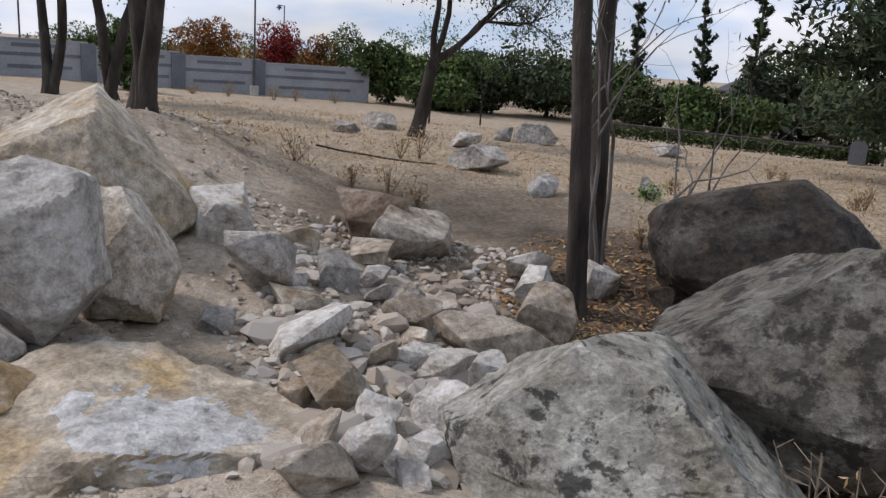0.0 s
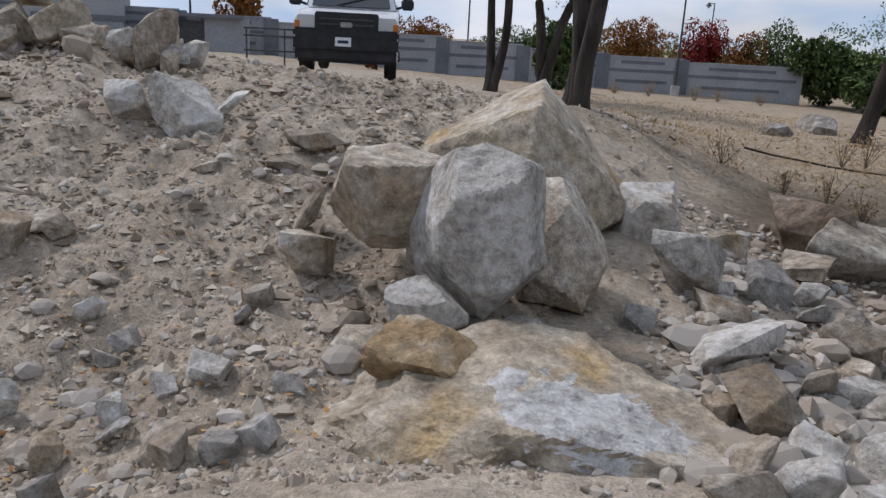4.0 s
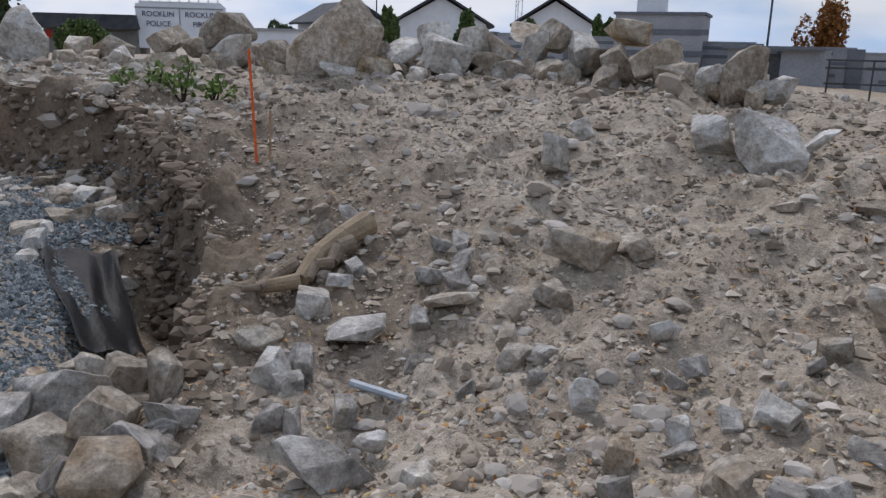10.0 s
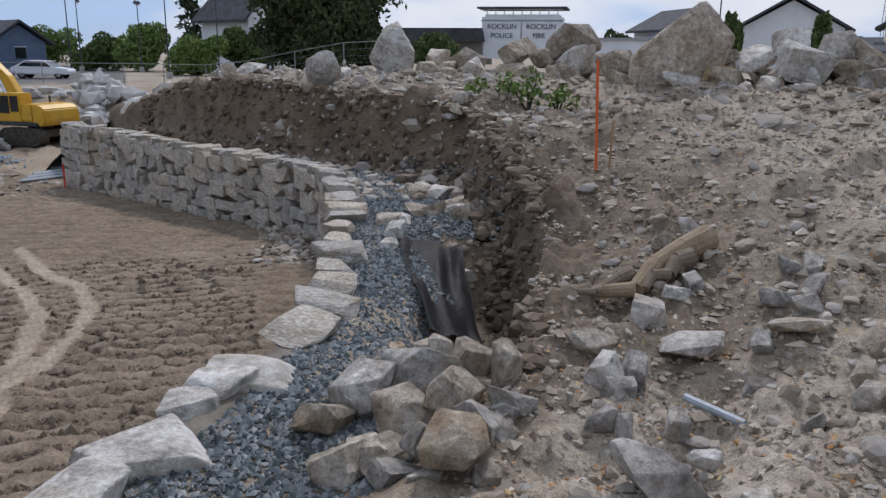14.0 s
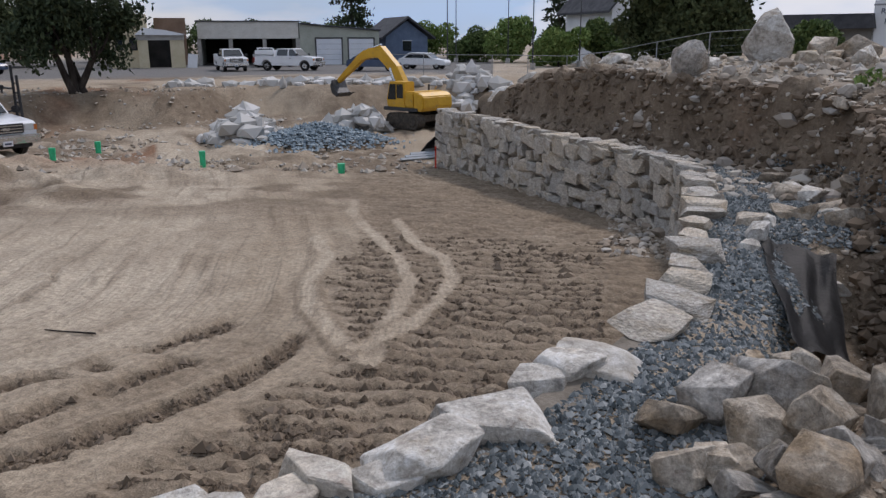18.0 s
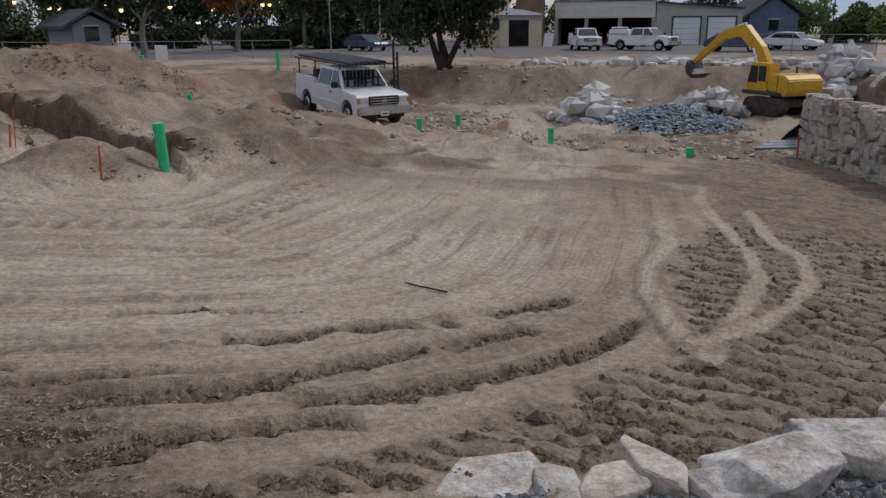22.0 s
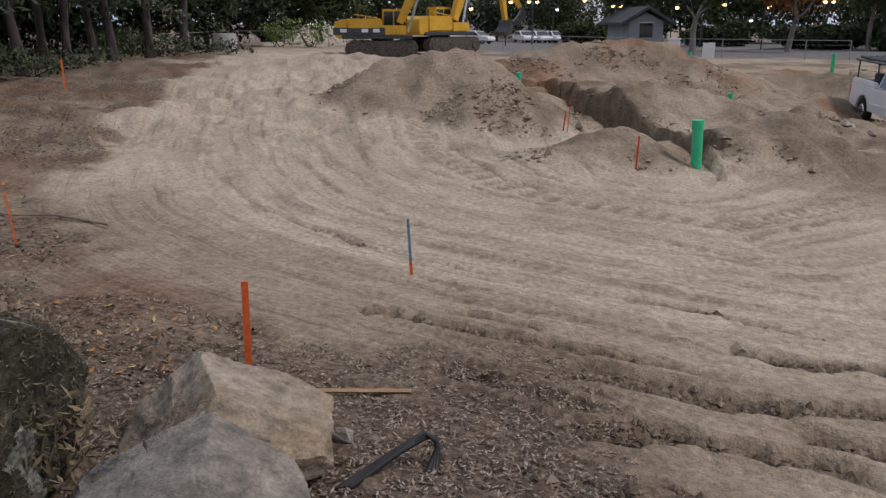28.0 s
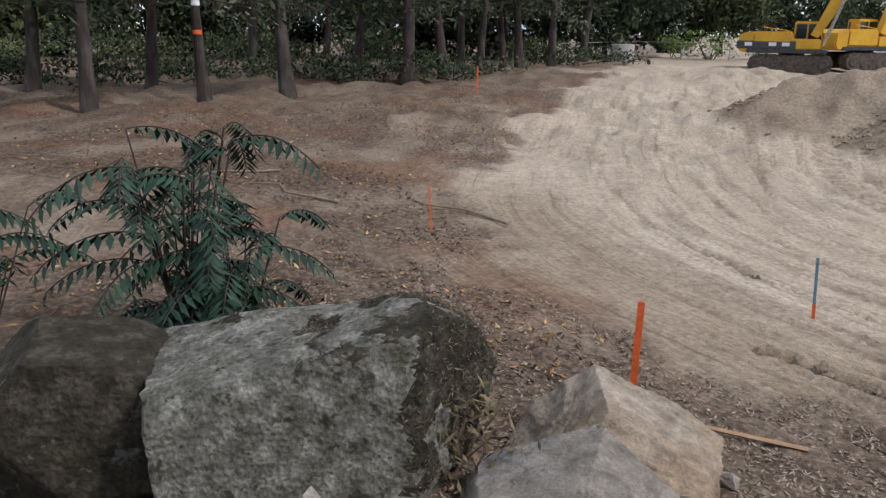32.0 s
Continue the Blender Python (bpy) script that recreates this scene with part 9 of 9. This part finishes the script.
    def limb(name, pts, widths, half, material):
        up, low = [], []
        for i, (x, z) in enumerate(pts):
            j, k = max(0, i - 1), min(len(pts) - 1, i + 1)
            dx, dz = pts[k][0] - pts[j][0], pts[k][1] - pts[j][1]
            ln = math.hypot(dx, dz)
            up.append((x - dz / ln * widths[i], z + dx / ln * widths[i])), low.append((x + dz / ln * widths[i], z - dx / ln * widths[i]))
        return part(name, extruded(up + list(reversed(low)), -0.15 - half, -0.15 + half, 0.02), material, t)

    limb("boom", [(ax, az_), ((ax + bx) / 2 - 0.1, (az_ + bz) / 2 + 0.25), (bx, bz), ((bx + cx) / 2, (bz + cz) / 2 + 0.12), (cx, cz)], [0.22, 0.34, 0.40, 0.30, 0.20], 0.22, YELLOW)
    ux, uz = sx - cx, sz - cz
    ul = math.hypot(ux, uz)
    limb("stick", [(cx - ux / ul * 0.7, cz - uz / ul * 0.7), (cx, cz), (sx, sz)], [0.16, 0.26, 0.14], 0.16, YELLOW)
    for y in (-0.45, 0.12):
        part("boom_cylinder", rodded((ax + 0.5, y, az_ - 0.5), ((bx + ax) / 2 + 0.25, y, (bz + az_) / 2 + 0.35), 0.09), CHROME, t)
    part("stick_cylinder", rodded((bx, -0.15, bz + 0.45), (cx - ux / ul * 0.6, -0.15, cz - uz / ul * 0.6 + 0.1), 0.08), CHROME, t)
    part("bucket_link", rodded((sx - ux / ul * 0.9, -0.15, sz - uz / ul * 0.9), (sx + 0.25, -0.15, sz - 0.25), 0.06), STEEL, t)
    bucket = part("bucket", extruded([(sx + 0.10, sz + 0.10), (sx + 0.30, sz - 0.30), (sx + 0.15, sz - 0.80), (sx - 0.35, sz - 1.05), (sx - 0.85, sz - 0.75), (sx - 0.45, sz - 0.78), (sx - 0.15, sz - 0.45)], -0.75, 0.45, 0.02), STEEL, t)
    for k in range(4):
        part("tooth", boxed((sx - 0.90, -0.65 + k * 0.33, sz - 0.76), (0.24, 0.09, 0.07)), TRACK_STEEL, bucket)
    return t


excavator("large yellow excavator with a dark side band on the haul road", heading(180.3, 46.0, 178, z=1.03) @ Matrix.Scale(0.88, 4), boom=((1.1, 2.0), (3.2, 5.4), (6.6, 5.9)), stick_end=(8.6, 2.9), band=True)
excavator("yellow excavator standing behind a heap of spoil", heading(176.4, 52.0, 218, z=1.05) @ Matrix.Scale(0.95, 4), boom=((1.1, 2.0), (2.6, 4.6), (5.4, 4.8)), stick_end=(6.0, 2.0))
excavator("yellow excavator digging beside the stone wall", heading(117.1, 37.0, -108, z=-0.95) @ Matrix.Scale(0.72, 4), boom=((1.0, 1.9), (3.6, 4.6), (5.6, 4.2)), stick_end=(8.0, 2.6), short=True)


# ---- stakes, pipes and other small things of the site ----
def lath(label, a, d, h, w, material, lean=(0, 0), tip=None, group="survey stakes", turn=0):
    x, y = polar(a, d)
    t = thing("survey_stake", label, "stake", Matrix.Translation((x, y, ground(x, y))) @ Euler((radians(lean[0]), radians(lean[1]), radians(a + turn))).to_matrix().to_4x4(), group)
    b = bmesh.new()
    box(b, (0, 0, h / 2 - 0.12), (w, 0.012, h + 0.24))
    part("lath", b, material, t)
    if tip:
        part("painted_end", boxed((0, 0, h * 0.14), (w + 0.004, 0.016, h * 0.28)), tip, t)
    return t


lath("bright orange survey lath standing in bark mulch", -171.3, 6.22, 0.70, 0.052, LATH, (0, 1))
lath("blue survey lath with an orange foot on the pit floor", 177.6, 8.55, 0.64, 0.028, LATH_BLUE, (0, -3), LATH)
lath("tall orange survey lath on the dirt heap", 80.2, 11.3, 1.42, 0.035, LATH, (0, -2))
lath("short wooden survey stake on the dirt heap", 79.3, 11.3, 0.62, 0.030, RAW_WOOD, (0, 2))
lath("thin orange lath on the slope by the haul road", -156.6, 10.6, 0.62, 0.020, LATH, (0, -4))
lath("red survey stake at the foot of the spoil", 162.5, 15.9, 0.62, 0.035, LATH_RED, (0, 2))
lath("red survey stake before the trench", 167.6, 19.6, 0.55, 0.035, LATH_RED, (0, 6))
lath("thin red survey lath before the trench", 167.3, 19.6, 0.95, 0.020, LATH_RED, (0, 4))
lath("orange survey lath at the forest's edge", -159.4, 26.5, 0.9, 0.05, LATH, (0, 0))
lath("small red stake at the end of the wall", 116.0, 25.5, 0.7, 0.05, LATH_RED, (0, 0))


def green_pipe(label, a, d, h, r, lean=(0, 0), z=None):
    x, y = polar(a, d)
    t = thing("sewer_pipe", label, "pipe", Matrix.Translation((x, y, ground(x, y) if z is None else z)) @ Euler((radians(lean[0]), radians(lean[1]), 0)).to_matrix().to_4x4(), "green pipes")
    part("pipe", rodded((0, 0, -0.3), (0, 0, h), r, r, 20), PIPE_GREEN, t, soft=False)
    part("collar", rodded((0, 0, h - 0.16), (0, 0, h + 0.01), r * 1.12, r * 1.12, 20), PIPE_GREEN, t)
    return t


green_pipe("upright green plastic pipe beside an open trench", 158.6, 16.95, 0.96, 0.105, (0, 2))
green_pipe("upright green pipe behind the spoil", 170.8, 25.5, 0.62, 0.08)
green_pipe("short green pipe stub on the pit floor", 132.1, 26.5, 0.42, 0.09)
green_pipe("short green pipe stub near the wall's end", 122.7, 24.0, 0.28, 0.10)
green_pipe("green pipe stub beside the pickup", 138.6, 30.0, 0.45, 0.09)
green_pipe("green pipe stub beside the pickup", 141.3, 27.5, 0.40, 0.09)
green_pipe("far green pipe by the red heaps", 156.8, 33.0, 0.55, 0.09)
green_pipe("far green pipe standing in red earth", 159.6, 46.0, 0.95, 0.11)
green_pipe("far green pipe standing in red earth", 150.9, 48.0, 0.9, 0.10)


def lay(name, label, category, a, b, ra, rb, material, bends=0, seed=1, n=8, lift=0.0, group=""):
    """A long thin thing lying on the ground between two places (bearing, distance), bent by chance."""
    rng = np.random.default_rng(abs(int(seed)))
    p0, p1 = Vector((*polar(*a), 0)), Vector((*polar(*b), 0))
    bm = bmesh.new()
    k = max(1, bends + 1)
    last = None
    side = Vector((-(p1 - p0).y, (p1 - p0).x, 0)).normalized()
    for i in range(k + 1):
        q = p0.lerp(p1, i / k) + side * (rng.normal(0, 0.06) * (p1 - p0).length if 0 < i < k else 0)
        q.z = ground(q.x, q.y) + lift + ra + (rng.uniform(0, 0.03) if bends else 0)
        if last:
            rod(bm, last, q, ra + (rb - ra) * (i - 1) / k, ra + (rb - ra) * i / k, n)
        last = q
    return tagged(part(name, bm, material), label, category, group)


lay("pipe", "grey plastic pipe lying among stones on the slope", "pipe", (73.6, 6.0), (69.6, 5.75), 0.032, 0.032, PIPE_GREY, lift=0.06)
lay("log", "barkless pale log lying on the dirt slope", "log", (80.2, 7.75), (72.6, 8.6), 0.06, 0.14, mat("pale_wood", [(0.22, 0.165, 0.105), (0.33, 0.255, 0.17)], 5, 0.9, 0.4, 40), 3, 3, 12, 0.05)
lay("branch", "forked dry root beside the pale log", "branch", (81.2, 7.6), (77.5, 8.0), 0.03, 0.075, TWIG, 3, 5, 10, 0.10)
lay("branch", "broken pale limb beside the log", "branch", (76.6, 7.75), (73.6, 8.2), 0.04, 0.09, TWIG, 3, 6, 10, 0.08)
lay("lath", "weathered wooden lath lying on the bark mulch", "lath", (-174.4, 5.75), (177.2, 5.75), 0.018, 0.018, RAW_WOOD, 0, 1, 4, 0.02)
lay("stick", "thin dark stick on the pit floor", "stick", (139.5, 8.9), (142.5, 9.2), 0.012, 0.008, BARK, 2, 7)
for k in range(3):
    q = [Vector((0.10 + 0.03 * k, -4.55, 0.30)), Vector((-0.16, -4.72 - 0.02 * k, 0.40)), Vector((-0.34, -4.85, 0.44 + 0.015 * k)), Vector((-0.41, -4.88 + 0.02 * k, 0.42)), Vector((-0.42, -4.84, 0.36)), Vector((-0.34 - 0.03 * k, -4.70, 0.26)), Vector((-0.24 - 0.03 * k, -4.50, 0.22))]
    tagged(part("hose", tube(bmesh.new(), q, [0.02] * 7, 8), BLACK_PLASTIC, soft=True), "bent black hose end standing up in the mulch", "hose", "black hoses")
lay("stick", "long dead branch lying across the field", "branch", (9.5, 15.5), (1.0, 15.2), 0.02, 0.015, BARK, 4, 9)
lay("stick", "short dark branch in the dry field", "branch", (17.0, 15.5), (14.0, 13.5), 0.02, 0.012, BARK, 2, 10)
for i in range(7):
    lay("root", "thin dark root hanging from the cut bank", "root", (84.5 + 0.7 * (i % 4), 5.9 + 0.33 * i), (87.5 + 0.6 * (i % 3), 5.6 + 0.33 * i), 0.010, 0.005, BARK, 3, 20 + i, 5, 0.05, "roots at the cut")
for i in range(9):
    lay("vine", "tangled grey dead vine between two boulders", "vine", (-160.5 + 0.8 * i, 4.5 + 0.05 * i), (-158.0 - 0.5 * i, 4.95), 0.010, 0.008, TWIG, 5, 40 + i, 5, 0.10 + 0.02 * (i % 4), "dead vines")
for a, d, b, e in ((-162, 11.0, -155, 12.5), (-150, 12.0, -144, 13.0), (-146, 14.0, -139, 13.2), (-137, 10.5, -142, 9.6)):
    lay("branch", "fallen dead branch on the forest slope", "branch", (a, d), (b, e), 0.022, 0.010, TWIG, 3, int(300 + a), 6, 0.0, "fallen branches")

# filter fabric hung in the trench
fab = bmesh.new()
grid = []
for i in range(17):
    row = []
    for j in range(13):
        u, v = i / 16, j / 12
        far, close = Vector((-10.95, -0.80, 0.46)).lerp(Vector((-10.75, 0.12, 0.34)), u), Vector((-8.0, -0.22, 0.16)).lerp(Vector((-9.1, 0.36, -0.42)), u ** 0.8)
        p = far.lerp(close, v)
        p += Vector((0, 0.015 * math.sin(11 * v + 9 * u), 0.03 * math.sin(15 * u + 2 * v) + 0.02 * math.sin(9 * v + 21 * u) - 0.10 * math.sin(math.pi * v) * u))
        row.append(fab.verts.new(p))
    grid.append(row)
for i in range(16):
    for j in range(12):
        fab.faces.new((grid[i][j], grid[i + 1][j], grid[i + 1][j + 1], grid[i][j + 1]))
bmesh.ops.solidify(fab, geom=fab.faces[:], thickness=0.012)
tagged(part("filter_fabric", fab, FABRIC, soft=True), "black filter fabric sheet hung on the side of the trench", "fabric")
fab = bmesh.new()
grid = []
for i in range(15):
    row = []
    for j in range(7):
        u, v = i / 14, j / 6
        x, y = -31.5 + 6.3 * u, -13.6 + 0.6 * u + 2.2 * v
        row.append(fab.verts.new((x, y, -0.75 + 1.55 * v ** 0.8 - 0.25 * u + 0.10 * math.sin(6 * u + 3 * v))))
    grid.append(row)
for i in range(14):
    for j in range(6):
        fab.faces.new((grid[i][j], grid[i + 1][j], grid[i + 1][j + 1], grid[i][j + 1]))
bmesh.ops.solidify(fab, geom=fab.faces[:], thickness=0.02)
tagged(part("filter_fabric", fab, FABRIC, soft=True), "black fabric sheet draped on the bank behind the wall", "fabric")
for k in range(6):
    a0 = 117.2 - 0.35 * k
    lay("board", "grey board in a small stack on the pit floor", "board", (a0 + 1.3, 27.0 + 0.3 * k), (a0 - 1.2, 27.6 + 0.35 * k), 0.06, 0.06, PIPE_GREY, 0, k, 4, 0.05 * (k % 3), "boards by the wall")

# concrete drum beside the haul road
drum = bmesh.new()
bmesh.ops.create_cone(drum, cap_ends=True, segments=28, radius1=0.72, radius2=0.72, depth=1.05)
bmesh.ops.bevel(drum, geom=[e for e in drum.edges if abs(e.verts[0].co.z - e.verts[1].co.z) < 0.01], offset=0.03, segments=2, affect="EDGES")
dx_, dy_ = polar(190.9, 51.0)
ob = part("concrete_ring", drum, CONCRETE)
ob.location = (dx_, dy_, ground(dx_, dy_) + 0.5)
tagged(ob, "grey concrete manhole ring at the road's end", "manhole ring")
